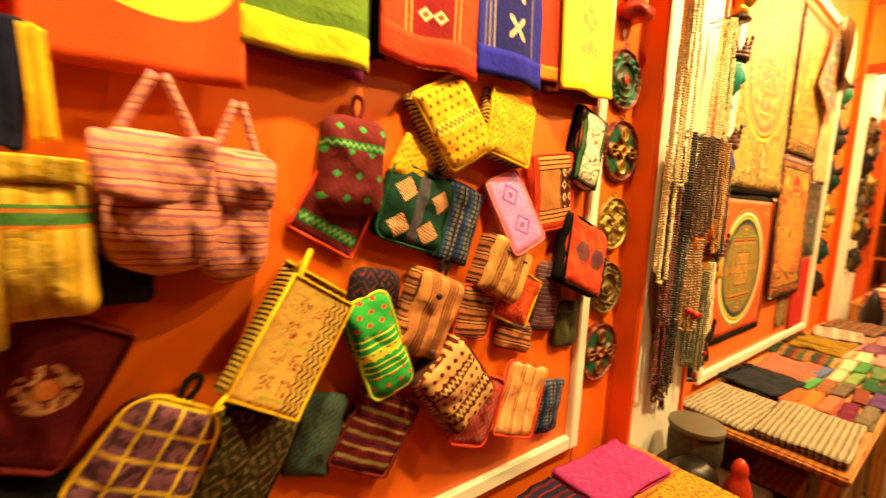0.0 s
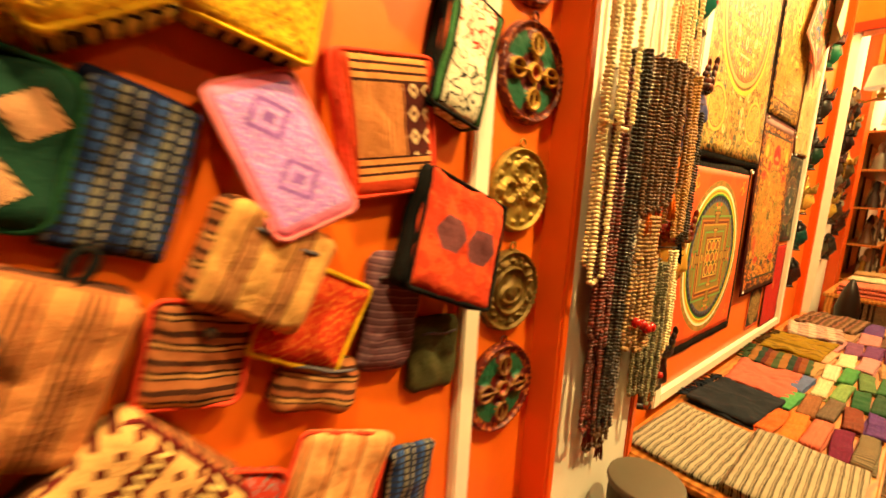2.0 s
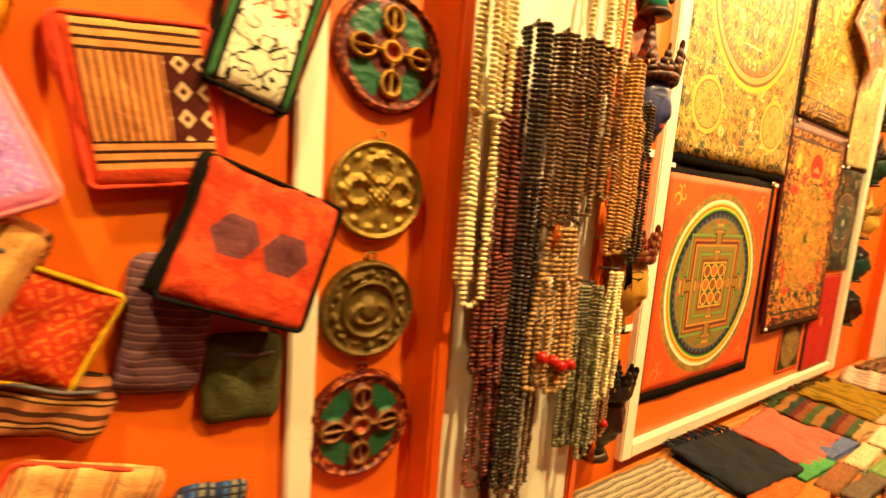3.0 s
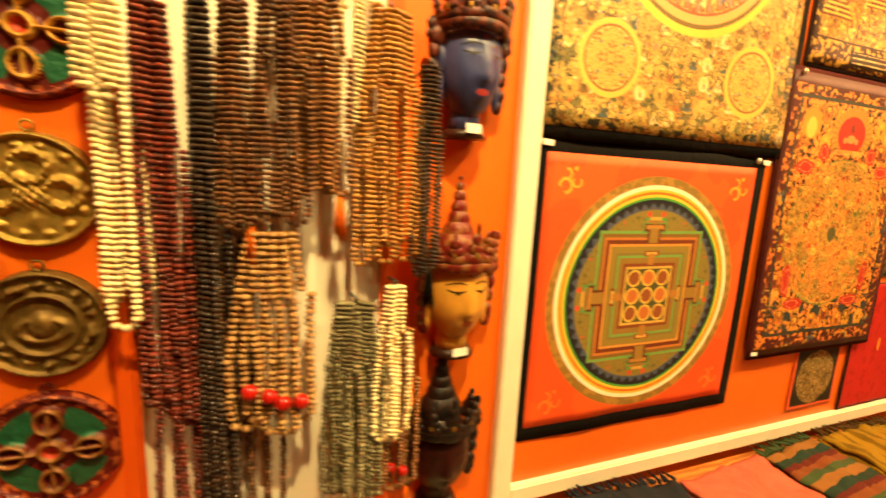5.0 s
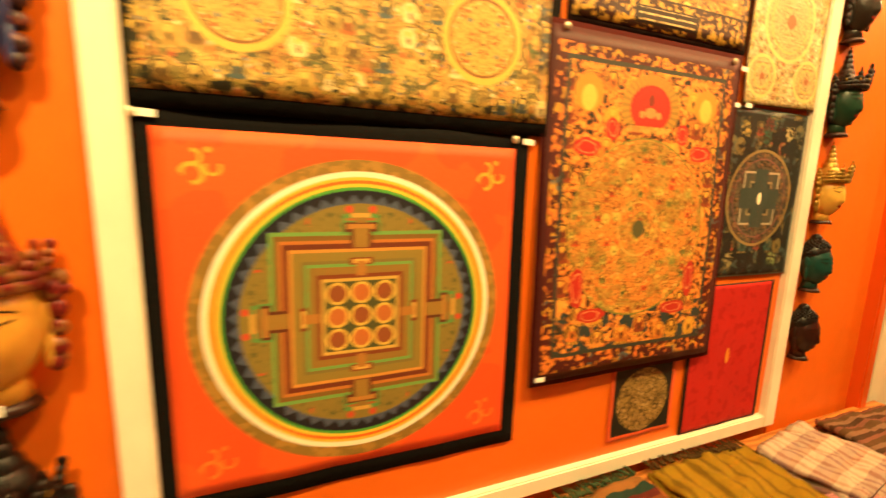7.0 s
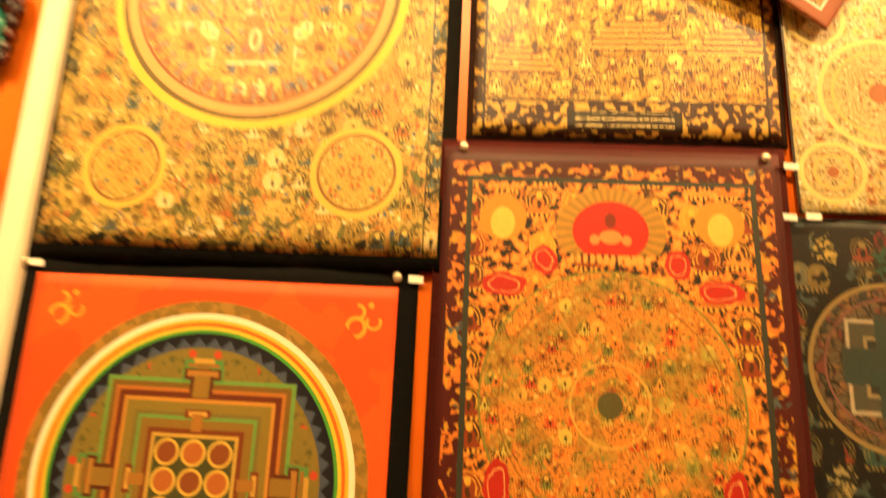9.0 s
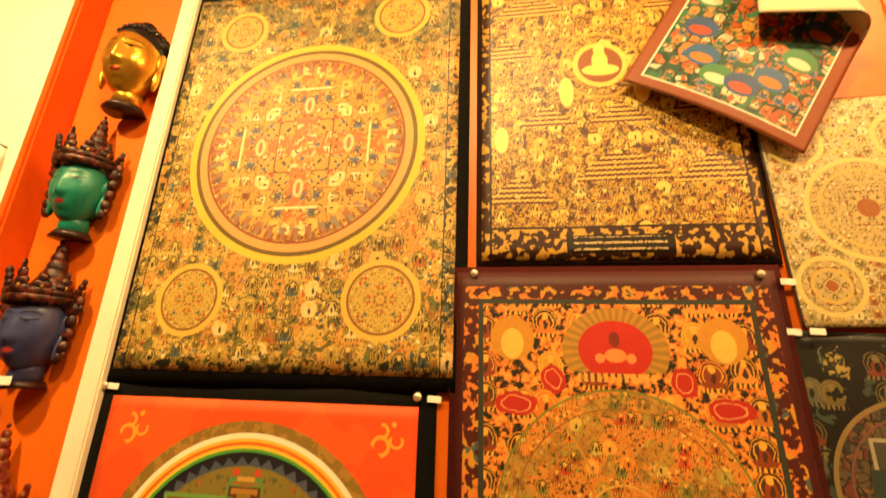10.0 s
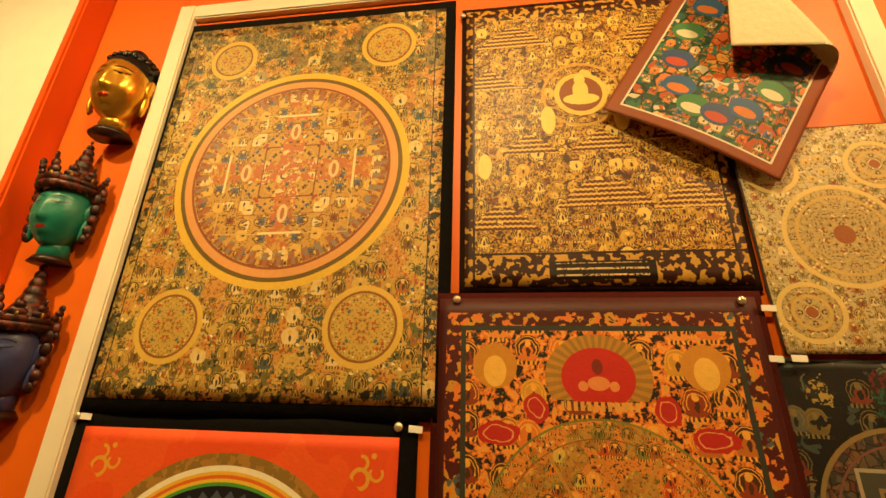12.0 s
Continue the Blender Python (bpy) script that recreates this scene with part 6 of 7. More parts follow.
def mask_mesh(crown):
    """A serene carved face with long ears and a neck; crowned with pointed leaves, or with a cap of curls."""
    bm = bmesh.new()

    def lump(m, u=16, v=10, mat=0):
        old = set(bm.faces)
        bmesh.ops.create_uvsphere(bm, u_segments=u, v_segments=v, radius=1.0, matrix=m)
        for f in bm.faces:
            if f not in old:
                f.material_index = mat

    # head
    nu, nv = 56, 44
    grid = []
    for j in range(nv + 1):
        ph = math.pi * j / nv - math.pi / 2
        row = []
        for i in range(nu):
            th = math.tau * i / nu
            x, y, z = math.cos(ph) * math.sin(th), -math.cos(ph) * math.cos(th), math.sin(ph)
            jaw = 1 - 0.10 * max(0.0, -z) ** 1.3
            X, Y, Z = 0.074 * x * jaw, 0.072 * y * (1 - 0.10 * max(0, -z)), 0.092 * z
            if y < -0.1:
                nose = math.exp(-(X / 0.0095) ** 2) * (max(0.0, min(1.0, (0.028 - Z) / 0.055)) if Z > -0.030 else math.exp(-((Z + 0.030) / 0.006) ** 2))
                wings = 0.35 * (math.exp(-((abs(X) - 0.012) / 0.007) ** 2) * math.exp(-((Z + 0.024) / 0.009) ** 2))
                lips = 0.5 * math.exp(-(X / 0.017) ** 2) * (math.exp(-((Z + 0.048) / 0.005) ** 2) + math.exp(-((Z + 0.058) / 0.006) ** 2))
                chin = 0.35 * math.exp(-(X / 0.018) ** 2 - ((Z + 0.080) / 0.013) ** 2)
                socket = -0.42 * math.exp(-((abs(X) - 0.030) / 0.017) ** 2 - ((Z - 0.016) / 0.013) ** 2)
                lid = 0.5 * math.exp(-((abs(X) - 0.030) / 0.014) ** 2 - ((Z - 0.014) / 0.008) ** 2)
                brow = 0.22 * math.exp(-((abs(X) - 0.028) / 0.025) ** 2 - ((Z - 0.031) / 0.006) ** 2)
                cheek = 0.25 * math.exp(-((abs(X) - 0.036) / 0.02) ** 2 - ((Z + 0.028) / 0.02) ** 2)
                Y -= 0.0165 * (nose + wings + lips + chin + socket + lid + brow + cheek)
            row.append(bm.verts.new((X, Y, Z)))
        grid.append(row)
    for a, b in zip(grid, grid[1:]):
        for i in range(nu):
            bm.faces.new((a[i], a[(i + 1) % nu], b[(i + 1) % nu], b[i]))
    # ears with long lobes
    for sx in (-1, 1):
        lump(pose(sx * 0.073, 0.004, 0.004, 0, sx * 8, 0) @ Matrix.Diagonal((0.010, 0.018, 0.030, 1)))
        lump(pose(sx * 0.075, 0.000, -0.042, 0, sx * 4, 0) @ Matrix.Diagonal((0.008, 0.011, 0.030, 1)))
    # neck and base
    for z0, z1, r0, r1, mt in ((-0.112, -0.065, 0.040, 0.034, 0), (-0.126, -0.111, 0.054, 0.044, 2)):
        old = set(bm.faces)
        bmesh.ops.create_cone(bm, cap_ends=True, segments=32, radius1=r0, radius2=r1, depth=z1 - z0, matrix=Matrix.Translation((0, 0.014, (z0 + z1) / 2)))
        for f in bm.faces:
            if f not in old:
                f.material_index = mt
    if crown:
        for k in range(28):
            a = math.tau * k / 28
            lump(Matrix.Translation((0.076 * math.sin(a), -0.076 * math.cos(a), 0.058)) @ Matrix.Diagonal((0.010, 0.010, 0.009, 1)), 8, 6, 1)
        for k in range(-3, 4):
            a = radians(k * 33)
            tall = (0.068, 0.056, 0.05, 0.046)[abs(k)]
            for lv in range(5):
                f = lv / 4
                wd = 0.030 * (1 - f) ** 0.75 * (1.15 if lv == 1 else 1.0) + 0.003
                lump(Matrix.Translation((0.078 * math.sin(a) * (1 + 0.12 * f), -0.078 * math.cos(a) * (1 + 0.12 * f), 0.062 + tall * f)) @ Matrix.Rotation(-a + math.pi, 4, "Z").inverted() @ Matrix.Diagonal((wd, 0.009, tall * 0.2, 1)), 8, 6, 1)
            lump(Matrix.Translation((0.088 * math.sin(a), -0.088 * math.cos(a), 0.085)) @ Matrix.Diagonal((0.005, 0.004, 0.007, 1)), 8, 6, 3)
        # dressed hair rising behind, and rosettes by the ears
        for z, r in ((0.078, 0.056), (0.112, 0.038), (0.140, 0.027), (0.163, 0.021), (0.184, 0.016), (0.202, 0.011), (0.218, 0.005)):
            lump(Matrix.Translation((0, 0.01, z)) @ Matrix.Diagonal((r, r * 0.9, r * 0.9, 1)), 12, 8, 1)
        for sx in (-1, 1):
            for dx, dz, r in ((0.086, 0.045, 0.020), (0.090, 0.018, 0.016), (0.090, -0.010, 0.014), (0.086, -0.040, 0.016), (0.082, -0.062, 0.014), (0.090, -0.055, 0.010), (0.098, 0.062, 0.014), (0.104, 0.046, 0.009)):
                lump(Matrix.Translation((sx * dx, 0.0, dz)) @ Matrix.Diagonal((r, r * 0.7, r, 1)), 8, 6, 1)
    else:
        lump(Matrix.Translation((0, 0.014, 0.042)) @ Matrix.Diagonal((0.074, 0.072, 0.066, 1)), 24, 16, 1)
        for k in range(150):
            zf = 0.1 + 0.88 * (k / 150)
            a = k * 2.39996
            rr = math.sqrt(1 - zf * zf)
            y = -rr * math.cos(a)
            if zf < 0.5 and y < -0.3:
                continue
            lump(Matrix.Translation((0.076 * rr * math.sin(a), 0.014 + 0.074 * y, 0.042 + 0.068 * zf)) @ Matrix.Diagonal((0.0075, 0.0075, 0.0075, 1)), 6, 4, 1)
        lump(Matrix.Translation((0, 0.016, 0.112)) @ Matrix.Diagonal((0.028, 0.028, 0.022, 1)), 12, 8, 1)
    # flatten the back against the wall
    for v in bm.verts:
        v.co.y = min(v.co.y, 0.045)
    bmesh.ops.recalc_face_normals(bm, faces=bm.faces[:])
    me = bpy.data.meshes.new("carved_mask")
    bm.to_mesh(me)
    bm.free()
    me.shade_smooth()
    return me


MASK_SHAPES = {True: mask_mesh(True), False: mask_mesh(False)}


def mask(label, x, z, size, crown, skin, crown_m, lip="7A1E16", metal=0.0, rough=0.35, group="carved masks on the orange strip", turn=0, y=WALL):
    """z is the height of the face's middle."""
    me = MASK_SHAPES[crown].copy()
    jewel = BRASS
    for mt in (face_mat("mask_face_" + skin, skin, lip, metal, rough), crown_m, NECK, jewel):
        me.materials.append(mt)
    ob = new("carved_mask", me)
    ob.matrix_basis = pose(x, y - 0.033 * size - 0.0006 * abs(turn), z, 0, 0, turn) @ Matrix.Diagonal((size * 0.84, size * 0.8, size * 1.02, 1))
    return tagged(ob, label, "mask", group)


mask("gilt carved mask with black curled hair", 2.018, 2.40, 1.12, False, "D9A235", HAIR, "A8341C", 0.75, 0.25, turn=10)
mask("teal carved mask with a dark leaf crown", 1.965, 2.03, 0.97, True, "1E7A6A", CROWN_DARK, turn=9)
mask("dark blue carved mask with a dark leaf crown", 1.958, 1.688, 1.0, True, "3A4070", CROWN_DARK, "A83A34", turn=9)
mask("golden brown carved mask with a red leaf crown", 1.958, 1.250, 1.05, True, "C48C34", CROWN_RED, "8A3A1C", turn=6)
mask("dark red carved mask with a black leaf crown", 1.940, 0.895, 1.05, True, "2A0A08", CROWN_BLACK, "2A0A08")
for tx, ty, tz, tn in ((1.960, 0.7805, 1.576, 9), (1.960, 0.7785, 1.132, 6)):
    tag = thing("price_tag", tx, ty, tz, "small white paper price tag on a mask's neck", "tag", rz=tn)
    part("paper", block(-0.017, 0.017, -0.0012, 0.0, -0.009, 0.009, 0.0005, 1), TAG, tag, smooth=False)
mask("green carved mask with a dark crown", 3.99, 2.33, 0.75, True, "1E6A4A", CROWN_DARK, group="small masks on the far orange strip")
mask("dark carved mask with a black crown", 3.99, 2.02, 0.75, True, "2A2420", CROWN_BLACK, group="small masks on the far orange strip")
mask("dark green carved mask with a black crown", 3.99, 1.745, 0.75, True, "1E3A2A", CROWN_BLACK, group="small masks on the far orange strip")
mask("pale gold carved mask with a gilt crown", 3.99, 1.47, 0.72, True, "D9A84A", BRASS, group="small masks on the far orange strip")
mask("dark teal mask with black curled hair", 3.99, 1.245, 0.72, False, "14403A", HAIR, group="small masks on the far orange strip")
mask("dark brown mask with black curled hair", 3.99, 1.01, 0.72, False, "2E140E", HAIR, group="small masks on the far orange strip")

# ---- tables and folded cloth ----
def table(label, x0, x1, y0, y1, top, rows):
    t = thing("display_table", (x0 + x1) / 2, (y0 + y1) / 2, 0, label, "table")
    w, d = x1 - x0, y1 - y0
    soft_edges(part("tabletop", block(-w / 2, w / 2, -d / 2, d / 2, top - 0.03, top, 0.008, 3), WOOD, t, "honey-coloured wooden top"))
    for yy in (-d / 2 + 0.03, d / 2 - 0.05):
        soft_edges(part("apron", block(-w / 2 + 0.05, w / 2 - 0.05, yy, yy + 0.02, top - 0.105, top - 0.031, 0.003), WOOD, t))
    for sx in rows:
        for yy in (-d / 2 + 0.02, d / 2 - 0.07):
            soft_edges(part("leg", block(sx * w / 2 - (0.07 if sx > 0 else 0.0) - (0.0 if sx else 0.03), sx * w / 2 + (0.0 if sx > 0 else 0.05), yy, yy + 0.05, 0.0, top - 0.031, 0.004), WOOD, t))
    return t


TOP = 0.665
table("long honey wood table covered with folded cloth", 1.80, 4.55, 0.265, 0.835, TOP, (-1, 0, 1))
table("honey wood table below the hanging bags", -1.6, 1.425, 0.30, 0.825, TOP - 0.01, (-1, 1))
table("wooden table in the far room stacked with cloth", 5.0, 6.6, 0.05, 0.78, TOP + 0.1, (-1, 1))


def folded(label, x0, x1, y0, y1, z, thick, mat, turn=0.0, layers=2, fringe=None, seed=0, group="folded cloths on the long table", crumple=0.0055):
    """A folded cloth lying flat: soft layers with rounded folds, one on the other."""
    t = thing("folded_cloth", (x0 + x1) / 2, (y0 + y1) / 2, z, label, "cloth", rx=-90, group=group)
    t.matrix_basis = pose((x0 + x1) / 2, (y0 + y1) / 2, z, 0, 0, turn) @ pose(0, 0, 0, -90)
    w, d = x1 - x0, y1 - y0
    each = thick / layers
    rng = random.Random(seed * 7 + 1)
    for k in range(layers):
        bm = cushion(w - 0.006 * rng.random(), d - 0.006 * rng.random(), each * 1.02, 0.05, 1.0, 0.35, crumple, rings=9, seed=seed + k * 11)
        bmesh.ops.translate(bm, vec=(rng.uniform(-0.004, 0.004), -k * each, rng.uniform(-0.004, 0.004)), verts=bm.verts[:])
        part("fold", bm, mat, t)
    if fringe:
        bm = bmesh.new()
        n = int(w / 0.012)
        for i in range(n):
            x = -w / 2 + w * (i + 0.5) / n
            bmesh.ops.create_cone(bm, cap_ends=True, segments=5, radius1=0.006, radius2=0.001, depth=0.045, matrix=Matrix.Translation((x, -thick * 0.6 - rng.uniform(0, 0.01), d / 2 + 0.02)) @ pose(0, 0, 0, rng.uniform(-25, 15), rng.uniform(-20, 20), 0))
        tagged(part("fringe", bm, fringe, t, "knotted thread fringe"), kind="stuff")
    return t


def plaid(name, a, b, c, p=0.03):
    s = Shader(name)
    col = s.ramp(s.rep(s.x, p), [(0.0, a), (0.35, b), (0.5, a), (0.8, c)])
    col2 = s.ramp(s.rep(s.z, p * 1.4), [(0.0, a), (0.4, c), (0.6, b)])
    return s.done(s.mix(0.45, col, col2), 0.92, 0.0, 0.5, 380.0, wear=0.3, wear_scale=20.0)


ZEBRA = striped("black_white_striped_cloth", "z", 0.019, [(0.0, "A89C82"), (0.48, "221C14"), (0.74, "948870"), (0.86, "453E32")], cross=("x", 0.007, 0.3, "A89C82"))
FRINGE_NAVY = fabric("navy_fringe", "1E222E")
rows_back = [
    ("dark slate blue folded shawl with knotted fringe", 2.29, 2.62, 0.59, 0.82, fabric("slate_cloth", "22262E"), FRINGE_NAVY, 0.035),
    ("salmon pink folded shawl", 2.64, 2.98, 0.58, 0.815, fabric("salmon_cloth", "B8604E"), None, 0.03),
    ("green and red striped folded shawl", 3.0, 3.28, 0.58, 0.82, striped("mixed_striped_shawl", "z", 0.12, [(0.0, "3E4E30"), (0.2, "7A4426"), (0.4, "5A241C"), (0.55, "26382E"), (0.75, "8A5E30")]), fabric("green_fringe", "3A4A2E"), 0.03),
    ("mustard yellow folded shawl with dark fringe", 3.30, 3.68, 0.56, 0.82, striped("mustard_shawl", "x", 0.05, [(0.0, "8E6E16"), (0.7, "6E5410")]), fabric("brown_fringe", "4A3416"), 0.035),
    ("pale checked folded shawl", 3.70, 4.02, 0.55, 0.80, plaid("pale_plaid", "B8A894", "8A6A66", "9A705C", 0.06), None, 0.05),
    ("brown and pink striped folded shawl", 4.04, 4.5, 0.5, 0.8, striped("brown_striped_shawl", "z", 0.06, [(0.0, "5A4028"), (0.3, "7A4E3C"), (0.5, "4A3222"), (0.75, "806048")]), None, 0.045),
]
for i, (lb, a, b, c0, d0, mt, fr, th) in enumerate(rows_back):
    folded(lb, a, b, c0 - 0.03, d0 - 0.03, TOP, th, mt, (-5, 3, 5, -4, 9, -4)[i], 2, fr, seed=i, crumple=0.011)
folded("black and white striped folded cloth", 1.835, 2.24, 0.54, 0.80, TOP, 0.025, ZEBRA, -2, 2, None, 31)
folded("black and white striped folded cloth lying in front of another", 1.84, 2.25, 0.29, 0.555, TOP, 0.04, ZEBRA, 2, 3, None, 32)
front_rows = [
    (2.285, 2.53, [("orange", "D8622A"), ("orange", "E0742E"), ("salmon", "C86A52"), ("plum purple", "6A1E3E"), ("striped grey", None)]),
    (2.545, 2.77, [("green", "4E9A5A"), ("brown", "8A5A3A"), ("taupe", "6A5A4A"), ("russet brown", "7A3E2E"), ("purple", "5A3A7A")]),
    (2.785, 3.02, [("blue flowered", "5A6A9A"), ("cream", "D8C09A"), ("pale green", "7A9A5A"), ("dark green", "2E5A3A"), ("dark green", "34503A")]),
    (3.035, 3.28, [("tan", "B08A5A"), ("cream", "D8C8A8"), ("green", "4A8A4A"), ("moss green", "5E7A4A"), ("green", "3E6A42")]),
    (3.295, 3.55, [("peach", "D8A07A"), ("cream", "DCC8A0"), ("pink", "C88A8A"), ("tan", "A8845A")]),
    (3.565, 3.85, [("pink", "C08080"), ("mauve", "7A4A6A"), ("purple", "6A3A6A"), ("plum", "5A2A4A")]),
    (3.865, 4.15, [("tan", "A07A5A"), ("pink", "B87A7A"), ("brown", "6A4A3A")]),
    (4.165, 4.5, [("mauve", "7A4A62"), ("violet", "5A3A72"), ("tan", "9A7A5A")]),
]
TANSTRIPE2 = striped("grey_tan_striped_cloth", "x", 0.012, [(0.0, "8A7A5E"), (0.5, "4A4236")])
cache = {}
for r, (xa, xb, cols) in enumerate(front_rows):
    n = len(cols)
    for k, (nm, hx) in enumerate(cols):
        ya = 0.575 - 0.298 * (k + 1) / n
        yb = 0.575 - 0.298 * k / n
        if hx is None:
            mt = TANSTRIPE2
        else:
            if hx not in cache:
                cache[hx] = brocade("cloth_" + hx, "%02X%02X%02X" % tuple(int(int(hx[i:i + 2], 16) * 0.86) for i in (0, 2, 4)), "%02X%02X%02X" % tuple(min(255, int(int(hx[i:i + 2], 16) * 1.18)) for i in (0, 2, 4)), 80.0, 0.4)
            mt = cache[hx]
        folded(f"small {nm} folded cotton cloth", xa, xb, ya + 0.003, yb - 0.003, TOP, 0.022 + 0.012 * ((r * 3 + k) % 3) / 2, mt, ((r * 5 + k * 3) % 5 - 2) * 2.0, 2, None, r * 10 + k + 50)
T1 = TOP - 0.01
PURPLE_MAT = brocade("pink_purple_brocade", "B8307A", "8A4A7A", 30.0, 0.35)
folded("bright pink brocade mat with a dark edge", 1.02, 1.36, 0.615, 0.815, T1, 0.03, PURPLE_MAT, -2, 2, None, 91, "mats on the table below the bags")
folded("dark red and navy woven mat", 0.66, 1.005, 0.58, 0.81, T1, 0.02, striped("navy_red_mat_cloth", "z", 0.05, [(0.0, "1E1A2E"), (0.4, "7A1A2A"), (0.5, "241E34"), (0.8, "5A1626")]), 1, 2, None, 92, "mats on the table below the bags")
folded("yellow patterned woven mat", 1.06, 1.40, 0.33, 0.60, T1, 0.02, brocade("yellow_mat_cloth", "C9922A", "8A4A1E", 40.0, 0.4), 1, 2, None, 93, "mats on the table below the bags")
folded("dark plum woven table mat", 0.66, 1.04, 0.32, 0.57, T1, 0.02, brocade("dark_mat_cloth", "3A1A2A", "6A2A3A", 40.0, 0.4), 0, 2, None, 94, "mats on the table below the bags")
folded("maroon figured woven table mat", 0.2, 0.64, 0.36, 0.80, T1, 0.02, brocade("maroon_mat_cloth", "5A1A1E", "7A3A2A", 40.0, 0.4), 0, 2, None, 95, "mats on the table below the bags")
folded("olive figured woven table mat", -0.35, 0.18, 0.36, 0.80, T1, 0.02, brocade("olive_mat_cloth", "4A3E1E", "6A5A2E", 40.0, 0.4), 0, 2, None, 96, "mats on the table below the bags")

# ---- between and under the tables ----
chest = thing("wooden_chest", 1.61, 0.64, 0, "low dark wooden chest between the tables", "chest")
soft_edges(part("body", block(-0.165, 0.165, -0.19, 0.19, 0.0, 0.50, 0.006), DARK_WOOD, chest))
soft_edges(part("lid", block(-0.172, 0.172, -0.197, 0.197, 0.5005, 0.525, 0.006), DARK_WOOD, chest))


def lathe(profile, sides=36):
    bm = bmesh.new()
    rings = [[bm.verts.new((r * math.cos(k * math.tau / sides), r * math.sin(k * math.tau / sides), z)) for k in range(sides)] for r, z in profile]
    for a, b in zip(rings, rings[1:]):
        for k in range(sides):
            bm.faces.new((a[k], a[(k + 1) % sides], b[(k + 1) % sides], b[k]))
    bm.faces.new(rings[0][::-1])
    bm.faces.new(rings[-1])
    bmesh.ops.recalc_face_normals(bm, faces=bm.faces[:])
    return bm


STONE = Shader("dark_carved_stone")
STONE = STONE.done(STONE.mix(STONE.noise(35.0, 4.0), "2A241C", "5A4E3C"), 0.7, 0.0, 0.8, 60.0, wear=0.4, depth=0.006)
drum = thing("carved_drum", 1.635, 0.655, 0.525, "dark carved wooden drum with a flat top", "drum")
soft_edges(part("body", lathe([(0.075, 0.0), (0.085, 0.02), (0.078, 0.05), (0.088, 0.09), (0.088, 0.15), (0.082, 0.18)]), STONE, drum))
soft_edges(part("rim", lathe([(0.09, 0.181), (0.093, 0.19), (0.09, 0.20), (0.075, 0.205)]), paint("grey_drum_skin", "5A5040", 0.6), drum, "greyish flat drum skin"))
pot = thing("black_pot", 1.50, 0.60, 0.525, "round black pot beside a drum", "pot")
soft_edges(part("body", lathe([(0.04, 0.0), (0.065, 0.02), (0.078, 0.06), (0.07, 0.10), (0.045, 0.125), (0.03, 0.132)]), paint("black_glaze", "17130F", 0.35), pot))
bm = lathe([(0.035, 0.0), (0.045, 0.01), (0.04, 0.05), (0.03, 0.085), (0.022, 0.1), (0.026, 0.115), (0.02, 0.14), (0.008, 0.155)], 24)
fob = part("small_figurine", bm, Shader("red_white_lacquer").done("C83A1E", 0.4))
fob.matrix_basis = pose(1.60, 0.50, 0.525)
tagged(fob, "small red painted figurine with a pointed cap", "figurine")
for bx, by, bz, w, d, h in ((2.10, 0.52, 0.0, 0.36, 0.36, 0.34), (2.55, 0.55, 0.0, 0.42, 0.4, 0.26), (3.2, 0.55, 0.0, 0.5, 0.4, 0.3)):
    bx_t = thing("storage_box", bx, by, bz, "brown cardboard storage box under the table", "box")
    soft_edges(part("body", block(-w / 2, w / 2, -d / 2, d / 2, 0, h, 0.004), paint("brown_card", "8A5E34", 0.8), bx_t))
    soft_edges(part("lid", block(-w / 2 - 0.006, w / 2 + 0.006, -d / 2 - 0.006, d / 2 + 0.006, h + 0.0005, h + 0.02, 0.004), paint("brown_card_lid", "7A5230", 0.8), bx_t))
dr = thing("wooden_box", 2.06, 0.50, 0.361, "small open wooden box on a larger one", "box")
soft_edges(part("body", block(-0.09, 0.09, -0.08, 0.08, 0, 0.09, 0.004), WOOD, dr))
# the body is solid: a dark plate stands for the shade inside its opening
part("opening_shade", block(-0.094, -0.0905, -0.06, 0.06, 0.02, 0.07, 0.001), DARK_WOOD, dr, "dark plate standing for the shaded opening")

# ---- far room ----
ROOM = "carvings in the far room"
for i, (mx, mz, sk, cr, cm) in enumerate([(4.62, 2.0, "2A2420", True, CROWN_BLACK), (4.80, 1.72, "3A2A1E", True, CROWN_DARK), (5.1, 1.95, "2E1A14", True, CROWN_BLACK), (5.4, 1.75, "5A4A2A", True, BRASS), (4.85, 1.42, "B8963A", True, BRASS), (5.2, 1.40, "3A2E20", False, HAIR), (4.80, 1.12, "4A4230", True, CROWN_BLACK), (5.25, 1.10, "24201C", False, HAIR), (5.5, 1.3, "3A1A12", True, CROWN_DARK)]):
    mask(("dark carved mask on the cream wall", "brown carved mask on the cream wall", "gilt carved mask on the cream wall")[2 if cm is BRASS else i % 2], mx + 0.15, mz, 0.85, cr, sk, cm, group=ROOM, y=0.875)
for k in range(14):
    tone, crown_m = [("B8AC90", CROWN_DARK), ("2A2420", CROWN_BLACK), ("6A6454", BRASS), ("8A5A2A", CROWN_RED)][k % 4]
    mask(("pale carved mask hung in the far room", "black carved mask hung in the far room", "grey carved mask hung in the far room", "brown carved mask hung in the far room")[k % 4],
         4.70 + 0.155 * (k % 7) + 0.05 * (k // 7), (2.22, 1.56)[k // 7] + 0.09 * ((k * 5) % 3 - 1), 0.62, k % 3 != 1, tone, crown_m, group=ROOM, y=0.875)
SHADE = paint("cream_shade", "E8C890", 0.8)
GLOWSHADE = bpy.data.materials.new("lit_lamp_shade")
GLOWSHADE.use_nodes = True
_b = GLOWSHADE.node_tree.nodes["Principled BSDF"]
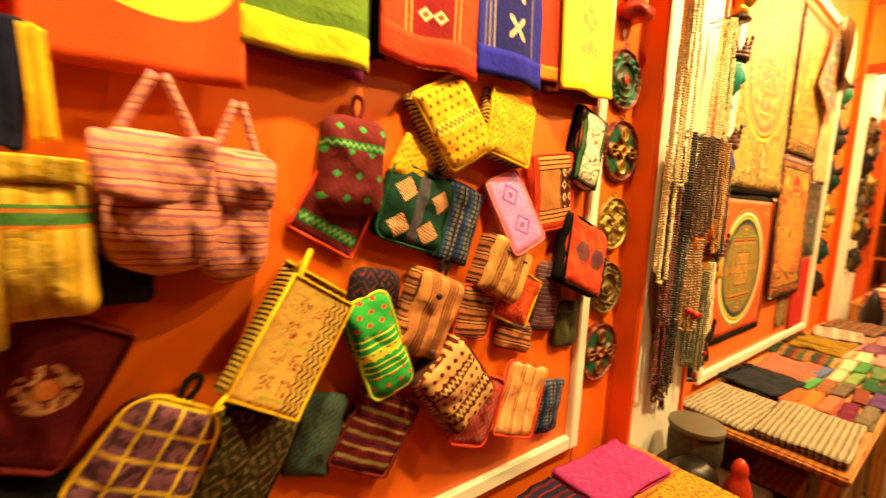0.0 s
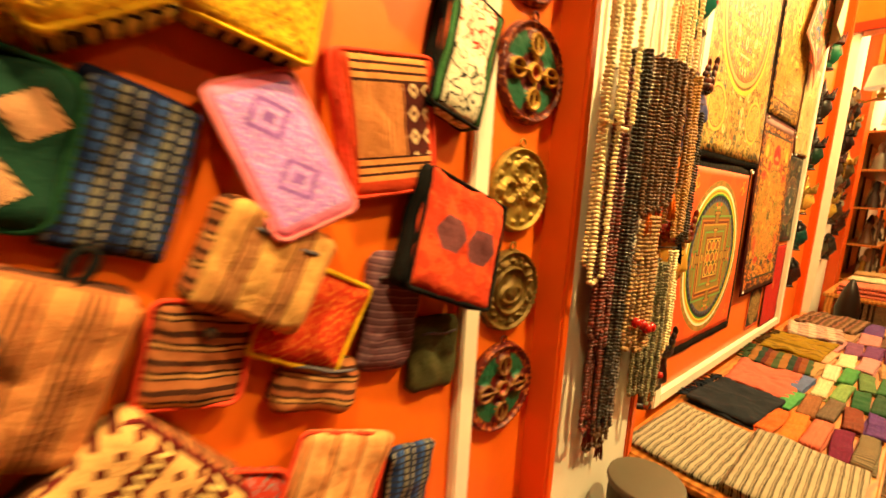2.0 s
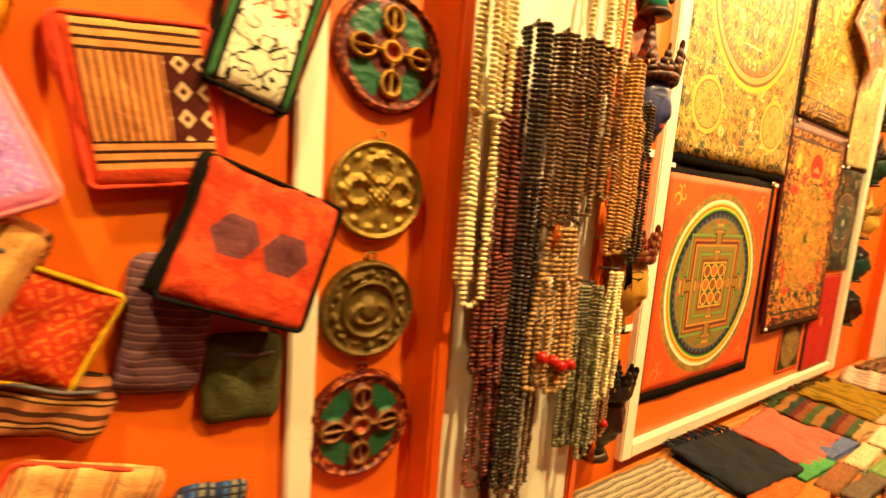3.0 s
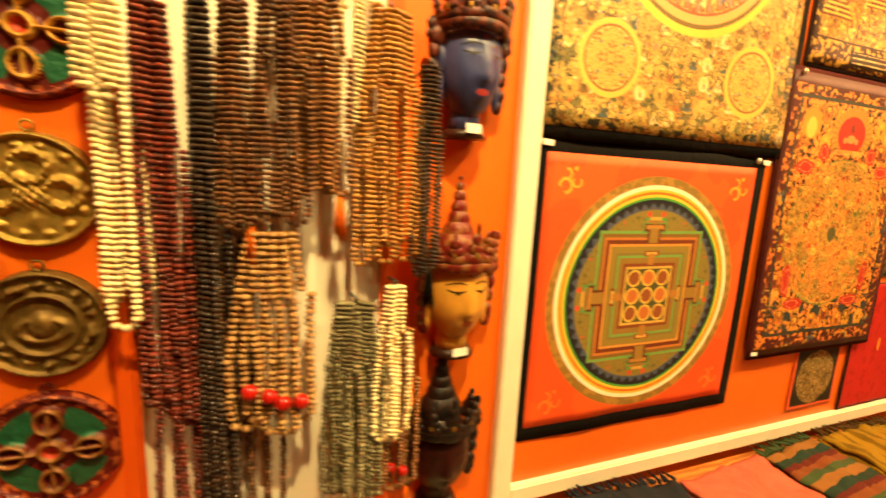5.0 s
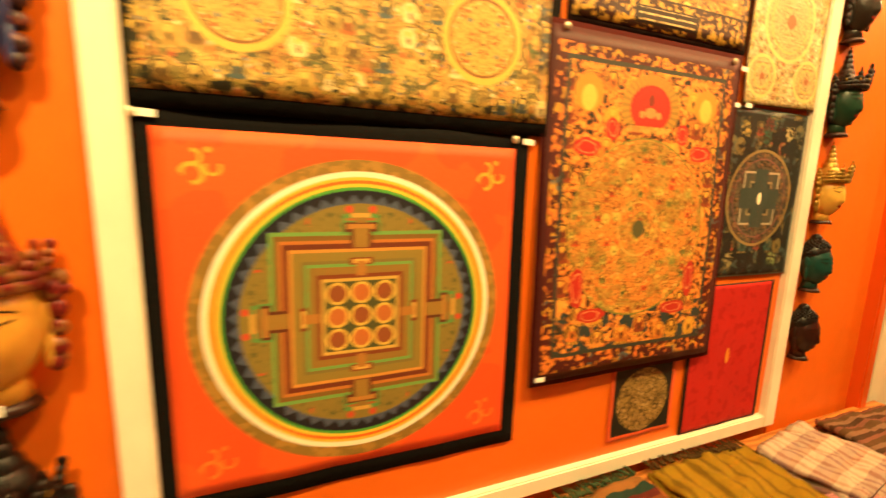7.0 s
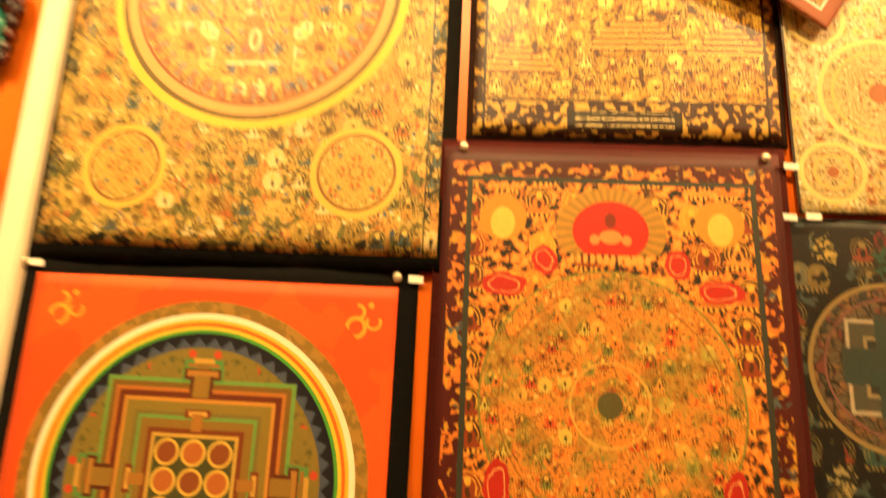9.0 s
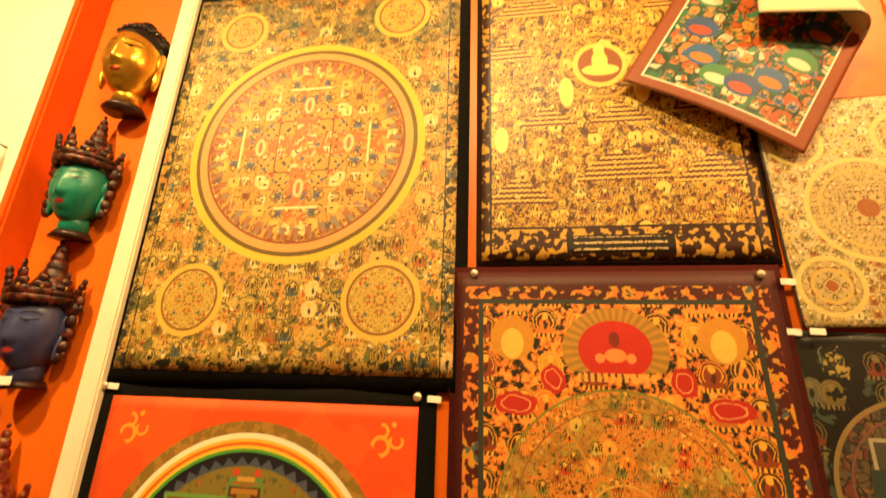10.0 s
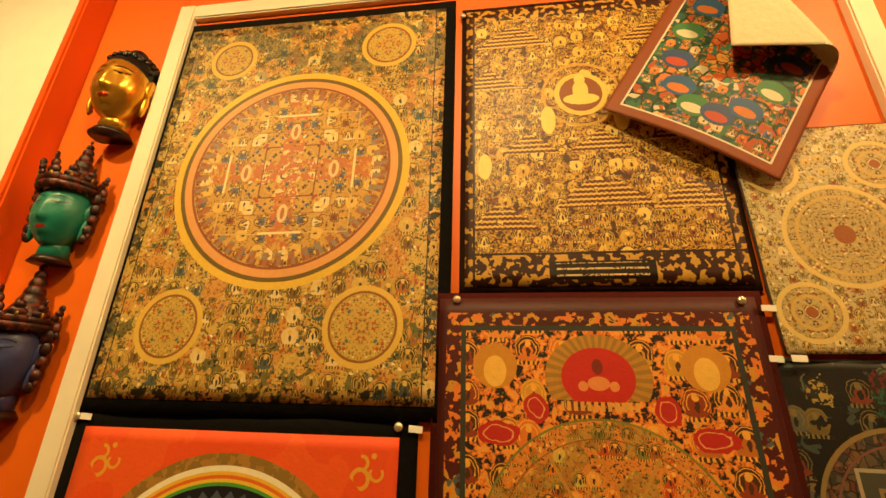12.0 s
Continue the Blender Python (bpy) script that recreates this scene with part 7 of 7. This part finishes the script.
_b.inputs["Base Color"].default_value = lin("E8C890")
_b.inputs["Emission Color"].default_value = (1.0, 0.72, 0.3, 1)
_b.inputs["Emission Strength"].default_value = 0.3
for lx, lz in ((5.30, 2.36), (6.9, 2.3)):
    wl = thing("wall_lamp", lx, 0.70, lz, "wall lamp with a cream cloth shade", "lamp")
    soft_edges(part("shade", lathe([(0.11, 0.0), (0.106, 0.01), (0.08, 0.15), (0.076, 0.155)]), GLOWSHADE, wl, "cream cloth shade"))
    soft_edges(part("stem", lathe([(0.05, -0.09), (0.02, -0.075), (0.03, -0.05), (0.012, -0.03), (0.012, -0.001)]), BRASS, wl, "turned brass stem"))
    part("arm", tube([(0, 0, -0.07), (0, 0.08, -0.1), (0, 0.16, -0.07)], 0.009, 8), BRASS, wl)
shelf = thing("display_shelf", 7.1, 0.72, 0, "wooden display shelf crowded with carvings", "shelf")
for z in (0.75, 1.1, 1.45, 1.8, 2.15):
    soft_edges(part("board", block(-0.95, 0.95, -0.13, 0.15, z - 0.02, z, 0.003), WOOD, shelf))
for x in (-0.90, 0.0, 0.88):
    for y in (-0.11, 0.13):
        soft_edges(part("post", block(x, x + 0.02, y, y + 0.02, 0.0, 2.3, 0.003), DARK_WOOD, shelf))
rng = random.Random(4)
TONES = [paint("carving_white", "CFC0A0", 0.5), paint("carving_dark", "241A14", 0.4), paint("carving_brown", "5A3A20", 0.4), BRASS, paint("carving_grey", "6A6454", 0.5)]
NAMES = ["pale stone figurine on a shelf", "dark wooden figurine on a shelf", "brown wooden figurine on a shelf", "brass figurine on a shelf", "grey stone figurine on a shelf"]
for z in (0.75, 1.1, 1.45, 1.8):
    for k in range(11):
        hgt, wd = rng.uniform(0.17, 0.29), rng.uniform(0.045, 0.07)
        i = rng.randrange(5)
        prof = [(wd, 0.0), (wd * 1.02, 0.02), (wd * 0.8, 0.04), (wd * rng.uniform(0.7, 1.0), hgt * 0.3), (wd * rng.uniform(0.5, 0.8), hgt * 0.55), (wd * 0.35, hgt * 0.68), (wd * 0.5, hgt * 0.8), (wd * 0.4, hgt * 0.92), (wd * 0.1, hgt)]
        ob = soft_edges(part("figurine", lathe(prof, 16), TONES[i]), 60)
        ob.matrix_basis = pose(6.25 + k * 0.165, 0.71 + rng.uniform(-0.03, 0.03), z)
        tagged(ob, NAMES[i], "figurine", ROOM)
for k in range(10):
    x0 = 5.05 + (k % 5) * 0.3
    folded("folded cloth stacked in the far room", x0, x0 + 0.27, 0.09 + 0.33 * (k // 5), 0.38 + 0.33 * (k // 5), TOP + 0.1, 0.05 + 0.02 * (k % 3), [cache["C86A52"], cache["8A5A3A"], cache["D8C09A"], cache["B08A5A"], cache["6A1E3E"]][k % 5], 0, 3, None, 120 + k, "cloths in the far room")
for z0, hx, col in ((0.81, 0.11, "1C1613"),):
    st = soft_edges(part("black_statue", lathe([(0.09, 0.0), (0.1, 0.03), (0.07, 0.08), (0.085, 0.16), (0.05, 0.23), (0.06, 0.28), (0.035, 0.33), (0.01, 0.36)], 20), paint("black_statue_paint", col, 0.35)), 60)
    st.matrix_basis = pose(4.72, 0.60, 0.0) @ Matrix.Diagonal((1.2, 1.2, 2.6, 1))
    tagged(st, "black carved statue standing beside the tables", "statue")
